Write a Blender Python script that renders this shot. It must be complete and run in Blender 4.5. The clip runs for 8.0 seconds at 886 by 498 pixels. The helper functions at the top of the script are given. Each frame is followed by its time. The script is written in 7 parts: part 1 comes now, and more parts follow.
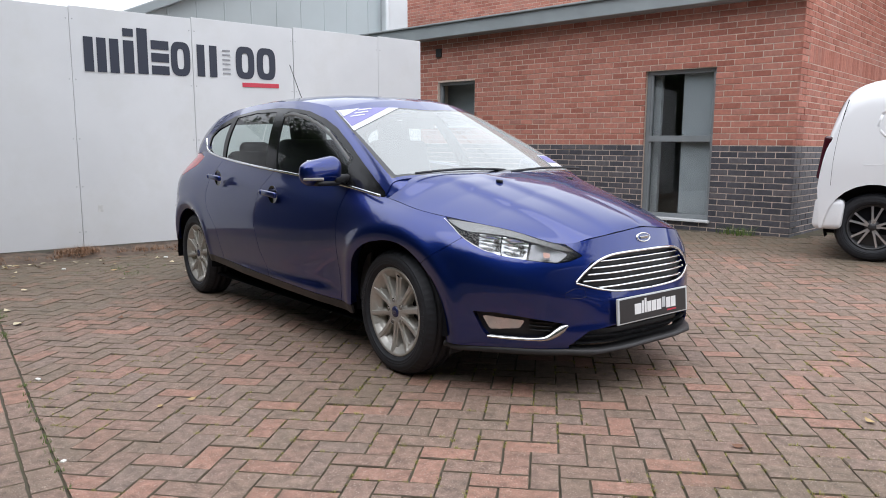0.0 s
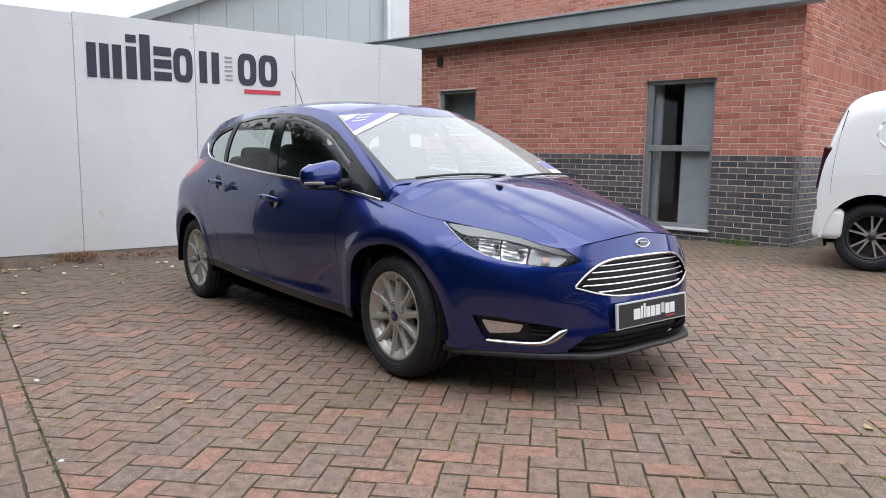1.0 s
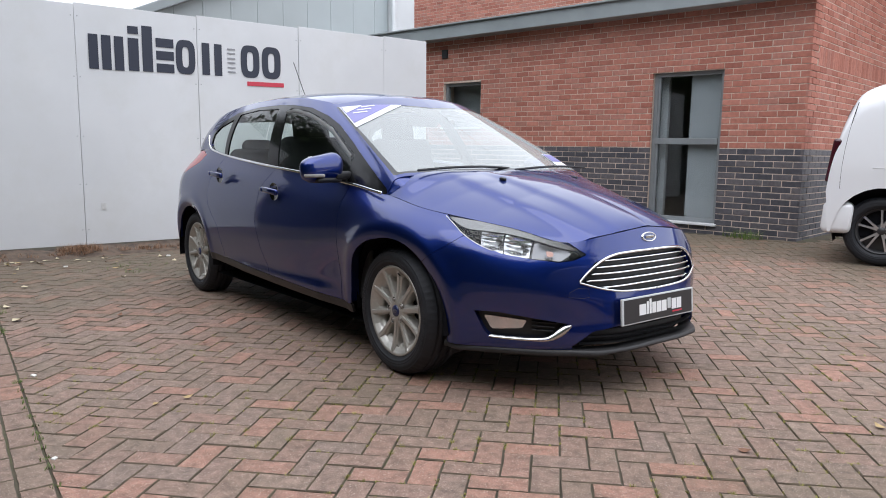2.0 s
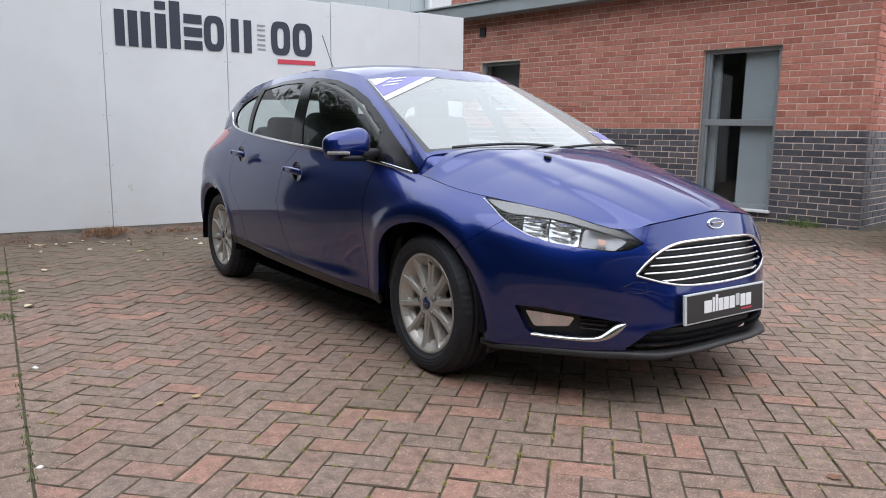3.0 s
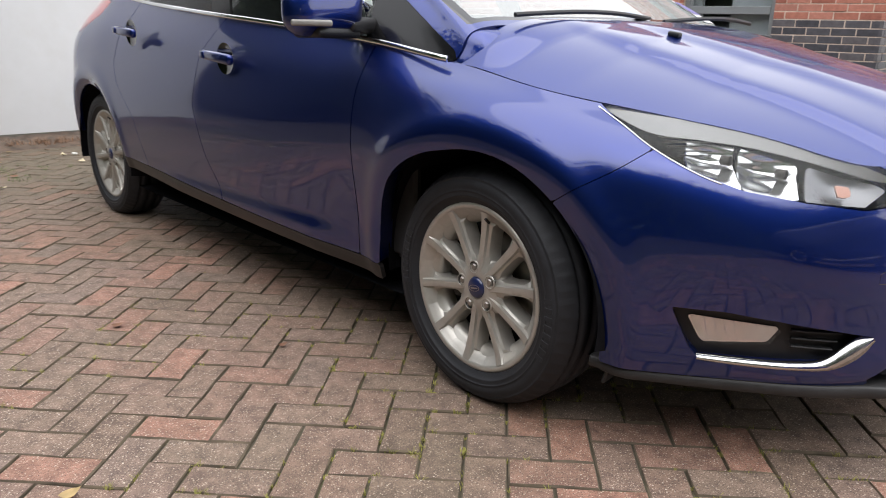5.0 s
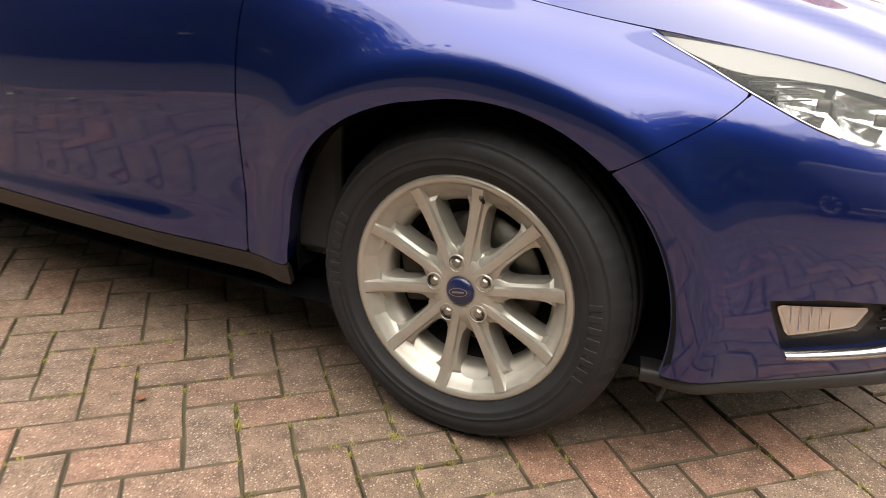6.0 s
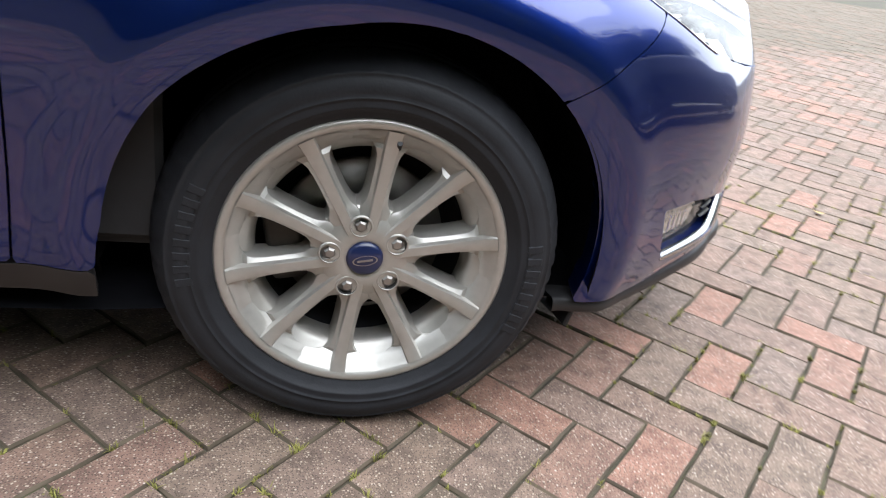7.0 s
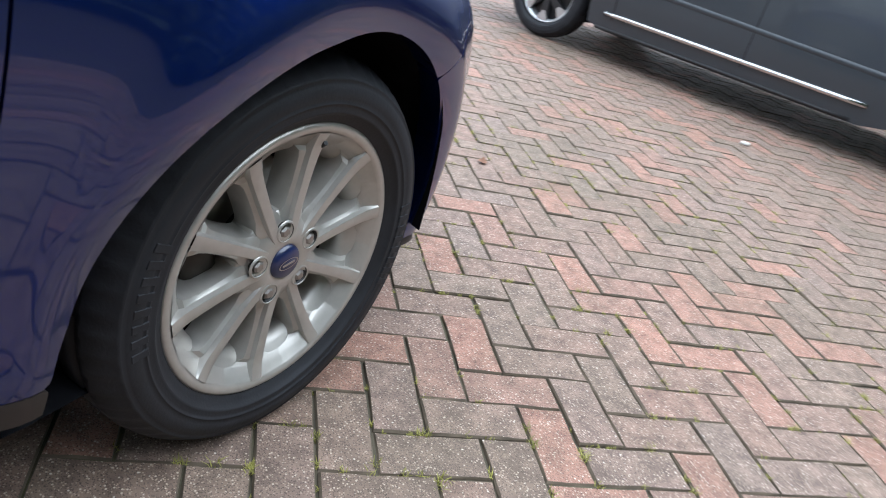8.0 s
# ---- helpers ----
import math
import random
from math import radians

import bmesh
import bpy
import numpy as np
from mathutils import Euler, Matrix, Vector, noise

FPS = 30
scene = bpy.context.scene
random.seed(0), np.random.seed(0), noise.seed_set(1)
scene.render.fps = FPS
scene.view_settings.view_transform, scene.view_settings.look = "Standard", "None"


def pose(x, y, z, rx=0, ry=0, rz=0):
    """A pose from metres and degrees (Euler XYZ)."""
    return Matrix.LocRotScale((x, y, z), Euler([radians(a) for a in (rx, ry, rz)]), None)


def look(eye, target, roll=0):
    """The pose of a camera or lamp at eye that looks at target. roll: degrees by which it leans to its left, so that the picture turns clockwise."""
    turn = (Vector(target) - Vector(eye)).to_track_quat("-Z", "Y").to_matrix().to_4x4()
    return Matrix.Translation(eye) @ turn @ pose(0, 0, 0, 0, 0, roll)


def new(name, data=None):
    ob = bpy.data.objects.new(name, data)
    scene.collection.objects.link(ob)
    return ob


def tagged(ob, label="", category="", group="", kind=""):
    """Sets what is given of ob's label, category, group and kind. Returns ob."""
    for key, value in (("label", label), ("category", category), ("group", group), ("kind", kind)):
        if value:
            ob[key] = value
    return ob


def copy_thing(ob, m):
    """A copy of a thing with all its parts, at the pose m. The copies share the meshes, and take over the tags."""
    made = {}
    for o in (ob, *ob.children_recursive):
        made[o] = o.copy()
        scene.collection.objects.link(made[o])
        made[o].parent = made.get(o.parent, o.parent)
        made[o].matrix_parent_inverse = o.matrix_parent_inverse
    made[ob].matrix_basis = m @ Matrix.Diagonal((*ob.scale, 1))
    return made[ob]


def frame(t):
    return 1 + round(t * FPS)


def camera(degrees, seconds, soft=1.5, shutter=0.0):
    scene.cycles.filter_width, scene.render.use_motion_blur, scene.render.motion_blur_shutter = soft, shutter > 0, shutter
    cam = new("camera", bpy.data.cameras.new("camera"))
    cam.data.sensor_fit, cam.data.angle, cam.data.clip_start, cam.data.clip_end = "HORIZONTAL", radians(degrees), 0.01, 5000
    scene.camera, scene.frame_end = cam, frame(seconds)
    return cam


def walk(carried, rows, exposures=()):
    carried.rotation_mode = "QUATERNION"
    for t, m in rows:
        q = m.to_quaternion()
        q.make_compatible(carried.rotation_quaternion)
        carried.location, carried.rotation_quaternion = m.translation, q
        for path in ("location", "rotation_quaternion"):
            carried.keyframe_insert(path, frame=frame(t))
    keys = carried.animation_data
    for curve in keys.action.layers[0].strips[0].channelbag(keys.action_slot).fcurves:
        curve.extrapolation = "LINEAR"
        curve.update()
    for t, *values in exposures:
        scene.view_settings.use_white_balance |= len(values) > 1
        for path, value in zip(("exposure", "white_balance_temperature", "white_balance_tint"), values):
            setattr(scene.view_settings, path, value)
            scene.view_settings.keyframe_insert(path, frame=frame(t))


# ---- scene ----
# ---------------------------------------------------------------- camera
cam = camera(62.9, 8.0, soft=0.95, shutter=0.2)
WALK = [
    (0.0, (4.220, -2.808, 1.087), (2.672, -1.569, 0.824), -0.1),
    (0.5, (4.227, -2.813, 1.070), (2.675, -1.575, 0.828), 0.1),
    (1.0, (4.229, -2.813, 1.063), (2.678, -1.572, 0.826), 0.3),
    (1.5, (4.223, -2.805, 1.060), (2.675, -1.562, 0.820), 0.3),
    (3.0, (3.905, -2.543, 1.015), (2.293, -1.397, 0.719), 0.5),
    (3.2, (3.794, -2.481, 0.997), (2.293, -1.437, 0.721), 0.6),
    (3.5, (3.607, -2.395, 0.981), (1.976, -1.288, 0.645), 0.7),
    (4.0, (3.274, -2.283, 0.990), (1.657, -1.175, 0.595), 0.8),
    (4.5, (2.903, -2.140, 0.959), (1.352, -0.970, 0.487), 0.9),
    (4.7, (2.770, -2.099, 0.951), (1.266, -0.884, 0.441), 1.0),
    (5.8, (1.959, -1.970, 0.847), (1.000, -0.356, 0.159), 2.3),
    (6.0, (1.807, -1.929, 0.861), (1.027, -0.232, 0.145), 3.1),
    (6.3, (1.612, -1.879, 0.846), (1.187, -0.228, 0.128), 4.6),
    (6.5, (1.492, -1.854, 0.830), (1.251, -0.034, 0.036), 5.6),
    (6.8, (1.305, -1.819, 0.814), (1.468, -0.132, 0.073), 7.8),
    (7.0, (1.179, -1.778, 0.811), (1.651, -0.033, -0.044), 9.2),
    (7.2, (1.055, -1.710, 0.811), (1.738, -0.214, -0.034), 11.2),
    (7.3, (0.994, -1.670, 0.812), (1.810, -0.235, -0.023), 12.1),
    (7.5, (0.873, -1.585, 0.818), (2.045, -0.226, -0.065), 14.1),
    (7.7, (0.753, -1.505, 0.830), (2.053, -0.486, -0.002), 15.0),
    (7.8, (0.693, -1.468, 0.837), (2.067, -0.554, 0.000), 15.5),
    (8.0, (0.573, -1.394, 0.854), (2.201, -0.626, -0.018), 16.4),
]
EXPOSE = [(0.0, 1.08, 6200, 11), (3.0, 1.06, 6100, 11), (4.5, 1.2, 6150, 11), (5.8, 1.8, 7500, 10), (6.5, 2.15, 7700, 10), (7.0, 1.92, 6000, 8), (8.0, 1.74, 5600, 5)]
walk(cam, [(t, look(eye, target, roll)) for t, eye, target, roll in WALK], EXPOSE)

# ---------------------------------------------------------------- light
world = bpy.data.worlds.new("overcast_sky")
scene.world = world
world.use_nodes = True
wn, wl = world.node_tree.nodes, world.node_tree.links
sky = wn.new("ShaderNodeTexSky")
sky.sky_type, sky.sun_disc = "NISHITA", False
sky.sun_elevation, sky.sun_rotation = radians(66), radians(131)
sky.air_density, sky.dust_density, sky.ozone_density = 2.0, 1.0, 1.0
haze = wn.new("ShaderNodeHueSaturation")
haze.inputs["Saturation"].default_value = 0.18
wl.new(sky.outputs[0], haze.inputs["Color"])
cloud = wn.new("ShaderNodeMixRGB")
cloud.inputs["Fac"].default_value = 0.6
cloud.inputs["Color2"].default_value = (6.8, 6.9, 7.15, 1)
wl.new(haze.outputs[0], cloud.inputs["Color1"])
wl.new(cloud.outputs[0], wn["Background"].inputs["Color"])
wn["Background"].inputs["Strength"].default_value = 0.15
sun = new("sun", bpy.data.lights.new("sun", "SUN"))
sun.data.energy, sun.data.angle, sun.data.color = 0.65, radians(75), (1.0, 0.96, 0.91)
sun.matrix_world = look((0, 0, 10), (-2.2, 1.9, 0))


# ---------------------------------------------------------------- mesh helpers
def mesh_object(name, verts, faces, material, parent=None, label="", smooth=False):
    me = bpy.data.meshes.new(name)
    me.from_pydata([tuple(v) for v in verts], [], [tuple(f) for f in faces])
    if material:
        for m in (material if isinstance(material, (list, tuple)) else [material]):
            me.materials.append(m)
    if smooth:
        me.polygons.foreach_set("use_smooth", [True] * len(me.polygons))
    me.update()
    ob = new(name, me)
    if parent:
        ob.parent = parent
    if label:
        tagged(ob, label)
    return ob


def part(name, bm, material, parent, label="", smooth=False):
    """One bmesh as one mesh object under a thing or a part."""
    me = bpy.data.meshes.new(name)
    bmesh.ops.recalc_face_normals(bm, faces=bm.faces)
    bm.to_mesh(me)
    bm.free()
    me.materials.append(material)
    if smooth:
        me.polygons.foreach_set("use_smooth", [True] * len(me.polygons))
    ob = new(name, me)
    if parent:
        ob.parent = parent
    if label:
        tagged(ob, label)
    return ob


def empty(name, m=None):
    ob = new(name)
    ob.empty_display_size = 0.1
    if m is not None:
        ob.matrix_world = m
    return ob


def box(bm, sx, sy, sz, m=None, bevel=0.0, segments=2):
    """A box of that size centred on the pose m, its edges rounded, added to bm."""
    made = bmesh.ops.create_cube(bm, size=1.0)
    verts = made["verts"]
    bmesh.ops.scale(bm, vec=(sx, sy, sz), verts=verts)
    if bevel > 0:
        edges = list({e for v in verts for e in v.link_edges})
        r = bmesh.ops.bevel(bm, geom=edges, offset=bevel, segments=segments, affect="EDGES", profile=0.5)
        verts = list({v for f in r["faces"] for v in f.verts} | {v for v in verts if v.is_valid})
    if m is not None:
        bmesh.ops.transform(bm, matrix=m, verts=verts)
    return verts


def lathe(profile, n=48, closed=False):
    """Verts and faces of a profile of (radius, offset) turned round the y axis."""
    V, F, k = [], [], len(profile)
    for i in range(n):
        a = 2 * math.pi * i / n
        for r, y in profile:
            V.append((r * math.sin(a), y, r * math.cos(a)))
    for i in range(n):
        j = (i + 1) % n
        for q in range(k if closed else k - 1):
            w = (q + 1) % k
            F.append((i * k + q, i * k + w, j * k + w, j * k + q))
    return V, F


def tube(points, radius, sides=8, flat=1.0):
    """Verts and faces of a round bar along points."""
    pts = [Vector(p) for p in points]
    V, F = [], []
    for i, p in enumerate(pts):
        d = (pts[min(i + 1, len(pts) - 1)] - pts[max(i - 1, 0)]).normalized()
        up = Vector((0, 0, 1)) if abs(d.z) < 0.9 else Vector((0, 1, 0))
        a = d.cross(up).normalized()
        b = a.cross(d)
        for k in range(sides):
            w = 2 * math.pi * k / sides
            V.append(p + a * radius * flat * math.cos(w) + b * radius * math.sin(w))
    for i in range(len(pts) - 1):
        for k in range(sides):
            j = (k + 1) % sides
            F.append((i * sides + k, i * sides + j, (i + 1) * sides + j, (i + 1) * sides + k))
    F.append(tuple(range(sides))[::-1])
    F.append(tuple((len(pts) - 1) * sides + k for k in range(sides)))
    return V, F


def curve_through(pts, n):
    """n points of a smooth curve through pts, evenly spaced."""
    P = np.array(pts, float)
    t = np.concatenate([[0], np.cumsum(np.linalg.norm(np.diff(P, axis=0), axis=1) ** 0.5)])
    m = np.empty_like(P)
    m[1:-1] = ((P[1:-1] - P[:-2]) / (t[1:-1] - t[:-2])[:, None] * (t[2:] - t[1:-1])[:, None]
               + (P[2:] - P[1:-1]) / (t[2:] - t[1:-1])[:, None] * (t[1:-1] - t[:-2])[:, None]) / (t[2:] - t[:-2])[:, None]
    m[0], m[-1] = (P[1] - P[0]) / (t[1] - t[0]), (P[-1] - P[-2]) / (t[-1] - t[-2])

    def at(u):
        i = np.clip(np.searchsorted(t, u, side="right") - 1, 0, len(t) - 2)
        h = (t[i + 1] - t[i])
        q = ((u - t[i]) / h)[:, None]
        h = h[:, None]
        return ((2 * q ** 3 - 3 * q ** 2 + 1) * P[i] + (q ** 3 - 2 * q ** 2 + q) * h * m[i]
                + (-2 * q ** 3 + 3 * q ** 2) * P[i + 1] + (q ** 3 - q ** 2) * h * m[i + 1])
    u = np.linspace(0, t[-1], 800)
    c = at(u)
    L = np.concatenate([[0], np.cumsum(np.linalg.norm(np.diff(c, axis=0), axis=1))])
    return at(np.interp(np.linspace(0, L[-1], n), L, u))


# ---------------------------------------------------------------- materials
def material(name, base=(0.5, 0.5, 0.5), rough=0.5, metal=0.0, coat=0.0, coat_rough=0.03, vary=0.0, scale=8.0,
             bump=0.0, bump_scale=60.0, dirt=None, dirt_amount=0.0, dirt_scale=2.0, random_value=0.0, ior=1.5, spec=0.5, coat_ior=1.54):
    """A surface with grain and stains at two scales and a fine relief."""
    m = bpy.data.materials.new(name)
    m.use_nodes = True
    n, l = m.node_tree.nodes, m.node_tree.links
    b = n["Principled BSDF"]
    b.inputs["Roughness"].default_value, b.inputs["Metallic"].default_value = rough, metal
    b.inputs["Coat Weight"].default_value, b.inputs["Coat Roughness"].default_value = coat, coat_rough
    b.inputs["IOR"].default_value = ior
    b.inputs["Coat IOR"].default_value = coat_ior
    b.inputs["Specular IOR Level"].default_value = spec
    b.inputs["Base Color"].default_value = (*base, 1)
    co = n.new("ShaderNodeTexCoord")
    src = None
    if vary > 0:
        t = n.new("ShaderNodeTexNoise")
        t.inputs["Scale"].default_value, t.inputs["Detail"].default_value = scale, 8
        l.new(co.outputs["Object"], t.inputs["Vector"])
        r = n.new("ShaderNodeMapRange")
        r.inputs["From Min"].default_value, r.inputs["From Max"].default_value = 0.3, 0.7
        r.inputs["To Min"].default_value, r.inputs["To Max"].default_value = 1 - vary, 1 + vary
        l.new(t.outputs["Fac"], r.inputs["Value"])
        h = n.new("ShaderNodeHueSaturation")
        h.inputs["Color"].default_value = (*base, 1)
        l.new(r.outputs[0], h.inputs["Value"])
        src = h.outputs[0]
        rr = n.new("ShaderNodeMapRange")
        rr.inputs["To Min"].default_value, rr.inputs["To Max"].default_value = rough * 0.85, min(1, rough * 1.2)
        l.new(t.outputs["Fac"], rr.inputs["Value"])
        l.new(rr.outputs[0], b.inputs["Roughness"])
    if dirt is not None:
        t2 = n.new("ShaderNodeTexNoise")
        t2.inputs["Scale"].default_value, t2.inputs["Detail"].default_value, t2.inputs["Roughness"].default_value = dirt_scale, 10, 0.65
        l.new(co.outputs["Object"], t2.inputs["Vector"])
        r2 = n.new("ShaderNodeMapRange")
        r2.inputs["From Min"].default_value, r2.inputs["From Max"].default_value = 0.5, 0.72
        r2.inputs["To Max"].default_value = dirt_amount
        l.new(t2.outputs["Fac"], r2.inputs["Value"])
        mix = n.new("ShaderNodeMixRGB")
        mix.inputs["Color1"].default_value, mix.inputs["Color2"].default_value = (*base, 1), (*dirt, 1)
        l.new(r2.outputs[0], mix.inputs["Fac"])
        if src:
            l.new(src, mix.inputs["Color1"])
        src = mix.outputs[0]
    if src:
        l.new(src, b.inputs["Base Color"])
    if bump > 0:
        t3 = n.new("ShaderNodeTexNoise")
        t3.inputs["Scale"].default_value, t3.inputs["Detail"].default_value = bump_scale, 5
        l.new(co.outputs["Object"], t3.inputs["Vector"])
        bp = n.new("ShaderNodeBump")
        bp.inputs["Strength"].default_value, bp.inputs["Distance"].default_value = bump, 0.003
        l.new(t3.outputs["Fac"], bp.inputs["Height"])
        l.new(bp.outputs[0], b.inputs["Normal"])
    return m


def masonry(name, ramp, island, speck=0.0, moss=0.0, rough=0.85, blotch=0.25):
    """Fired or cast units, each of a shade of its own, with grit, stains and a rough face."""
    m = bpy.data.materials.new(name)
    m.use_nodes = True
    n, l = m.node_tree.nodes, m.node_tree.links
    b = n["Principled BSDF"]
    b.inputs["Roughness"].default_value = rough
    b.inputs["Specular IOR Level"].default_value = 0.3
    if island:
        rnd = n.new("ShaderNodeNewGeometry").outputs["Random Per Island"]
    else:
        rnd = n.new("ShaderNodeObjectInfo").outputs["Random"]
    cr = n.new("ShaderNodeValToRGB")
    cr.color_ramp.interpolation = "LINEAR"
    els = cr.color_ramp.elements
    while len(els) < len(ramp):
        els.new(0.5)
    for e, (p, c) in zip(els, ramp):
        e.position, e.color = p, (*c, 1)
    l.new(rnd, cr.inputs["Fac"])
    geo = n.new("ShaderNodeNewGeometry")
    pos = geo.outputs["Position"]
    t = n.new("ShaderNodeTexNoise")
    t.inputs["Scale"].default_value, t.inputs["Detail"].default_value = 22, 9
    l.new(pos, t.inputs["Vector"])
    r = n.new("ShaderNodeMapRange")
    r.inputs["From Min"].default_value, r.inputs["From Max"].default_value = 0.3, 0.7
    r.inputs["To Min"].default_value, r.inputs["To Max"].default_value = 1 - blotch, 1 + blotch
    l.new(t.outputs["Fac"], r.inputs["Value"])
    h = n.new("ShaderNodeHueSaturation")
    l.new(cr.outputs[0], h.inputs["Color"])
    l.new(r.outputs[0], h.inputs["Value"])
    src = h.outputs[0]
    if speck > 0:
        for sc, lo, rare, col in ((210, 0.38, 0.36, (0.44, 0.34, 0.26)), (260, 0.42, 0.34, (0.060, 0.042, 0.034)), (190, 0.40, 0.70, (0.66, 0.55, 0.44)), (330, 0.42, 0.62, (0.035, 0.026, 0.022)), (120, 0.27, 0.84, (0.80, 0.72, 0.62))):
            v = n.new("ShaderNodeTexVoronoi")
            v.inputs["Scale"].default_value = sc
            l.new(pos, v.inputs["Vector"])
            r3 = n.new("ShaderNodeMapRange")
            r3.inputs["From Min"].default_value, r3.inputs["From Max"].default_value = lo, lo * 0.6
            r3.inputs["To Max"].default_value = speck
            l.new(v.outputs["Distance"], r3.inputs["Value"])
            pick = n.new("ShaderNodeMath")
            pick.operation = "GREATER_THAN"
            pick.inputs[1].default_value = rare
            l.new(v.outputs["Color"], pick.inputs[0])
            few = n.new("ShaderNodeMath")
            few.operation = "MULTIPLY"
            l.new(pick.outputs[0], few.inputs[0])
            l.new(r3.outputs[0], few.inputs[1])
            mx = n.new("ShaderNodeMixRGB")
            mx.inputs["Color2"].default_value = (*col, 1)
            l.new(few.outputs[0], mx.inputs["Fac"])
            l.new(src, mx.inputs["Color1"])
            src = mx.outputs[0]
    if moss > 0:
        t2 = n.new("ShaderNodeTexNoise")
        t2.inputs["Scale"].default_value, t2.inputs["Detail"].default_value, t2.inputs["Roughness"].default_value = 0.9, 12, 0.7
        l.new(pos, t2.inputs["Vector"])
        r4 = n.new("ShaderNodeMapRange")
        r4.inputs["From Min"].default_value, r4.inputs["From Max"].default_value = 0.48, 0.82
        r4.inputs["To Max"].default_value = moss * 2
        # moss thickens along the hoarding and the brick wall
        sep = n.new("ShaderNodeSeparateXYZ")
        l.new(pos, sep.inputs[0])
        grown = t2.outputs["Fac"]
        for axis, near, far in (("X", 0.2, -3.0), ("Y", 3.4, 5.0)):
            zone = n.new("ShaderNodeMapRange")
            zone.inputs["From Min"].default_value, zone.inputs["From Max"].default_value = near, far
            zone.inputs["To Max"].default_value = 0.34
            l.new(sep.outputs[axis], zone.inputs["Value"])
            add = n.new("ShaderNodeMath")
            add.operation = "ADD"
            l.new(grown, add.inputs[0])
            l.new(zone.outputs[0], add.inputs[1])
            grown = add.outputs[0]
        l.new(grown, r4.inputs["Value"])
        mx = n.new("ShaderNodeMixRGB")
        mx.inputs["Color2"].default_value = (0.085, 0.08, 0.05, 1)
        l.new(r4.outputs[0], mx.inputs["Fac"])
        l.new(src, mx.inputs["Color1"])
        src = mx.outputs[0]
    l.new(src, b.inputs["Base Color"])
    t5 = n.new("ShaderNodeTexNoise")
    t5.inputs["Scale"].default_value, t5.inputs["Detail"].default_value = 240, 6
    l.new(pos, t5.inputs["Vector"])
    bp = n.new("ShaderNodeBump")
    bp.inputs["Strength"].default_value, bp.inputs["Distance"].default_value = 0.5, 0.004
    l.new(t5.outputs["Fac"], bp.inputs["Height"])
    l.new(bp.outputs[0], b.inputs["Normal"])
    return m


PAVER_RAMP = [(0.0, (0.172, 0.120, 0.092)), (0.2, (0.212, 0.152, 0.118)), (0.45, (0.218, 0.140, 0.108)), (0.65, (0.196, 0.142, 0.116)), (0.85, (0.262, 0.146, 0.110)), (1.0, (0.310, 0.164, 0.120))]
BRICK_RAMP = [(0.0, (0.31, 0.115, 0.083)), (0.35, (0.39, 0.155, 0.112)), (0.7, (0.46, 0.195, 0.145)), (1.0, (0.36, 0.165, 0.128))]
BLUE_RAMP = [(0.0, (0.055, 0.055, 0.066)), (0.5, (0.082, 0.080, 0.092)), (1.0, (0.115, 0.105, 0.112))]
paver_mat = masonry("block_paver", PAVER_RAMP, False, speck=0.66, moss=0.3, rough=0.72, blotch=0.34)
paver_far_mat = masonry("block_paver_joined", PAVER_RAMP, True, speck=0.66, moss=0.3, rough=0.72, blotch=0.34)
brick_mat = masonry("red_brick", BRICK_RAMP, False, blotch=0.15)
brick_far_mat = masonry("red_brick_joined", BRICK_RAMP, True, blotch=0.15)
blue_mat = masonry("blue_brick", BLUE_RAMP, False, blotch=0.2, rough=0.55)
blue_far_mat = masonry("blue_brick_joined", BLUE_RAMP, True, blotch=0.2, rough=0.55)
grime_mat = material("paver_edge_grime", (0.120, 0.093, 0.064), 0.9, vary=0.45, scale=14, bump=0.4, bump_scale=200)
mortar_mat = material("mortar", (0.57, 0.46, 0.385), 0.9, vary=0.2, scale=30, bump=0.4, bump_scale=150)
sand_mat = material("joint_sand", (0.062, 0.052, 0.034), 0.95, vary=0.35, scale=9, bump=0.6, bump_scale=200, dirt=(0.075, 0.080, 0.026), dirt_amount=0.8, dirt_scale=2.6)
soil_mat = material("soil", (0.11, 0.08, 0.06), 0.95, vary=0.4, scale=12, bump=0.9, bump_scale=70, dirt=(0.17, 0.11, 0.075), dirt_amount=0.8, dirt_scale=6)
hoarding_mat = material("white_board", (0.66, 0.67, 0.685), 0.42, vary=0.05, scale=1.3, dirt=(0.58, 0.58, 0.56), dirt_amount=0.5, dirt_scale=1.2)
grey_clad_mat = material("grey_cladding", (0.42, 0.46, 0.47), 0.5, vary=0.05, scale=1)
fascia_mat = material("grey_fascia", (0.27, 0.30, 0.31), 0.45, vary=0.08, scale=3)
frame_mat = material("grey_frame", (0.20, 0.215, 0.225), 0.4, vary=0.06, scale=6)


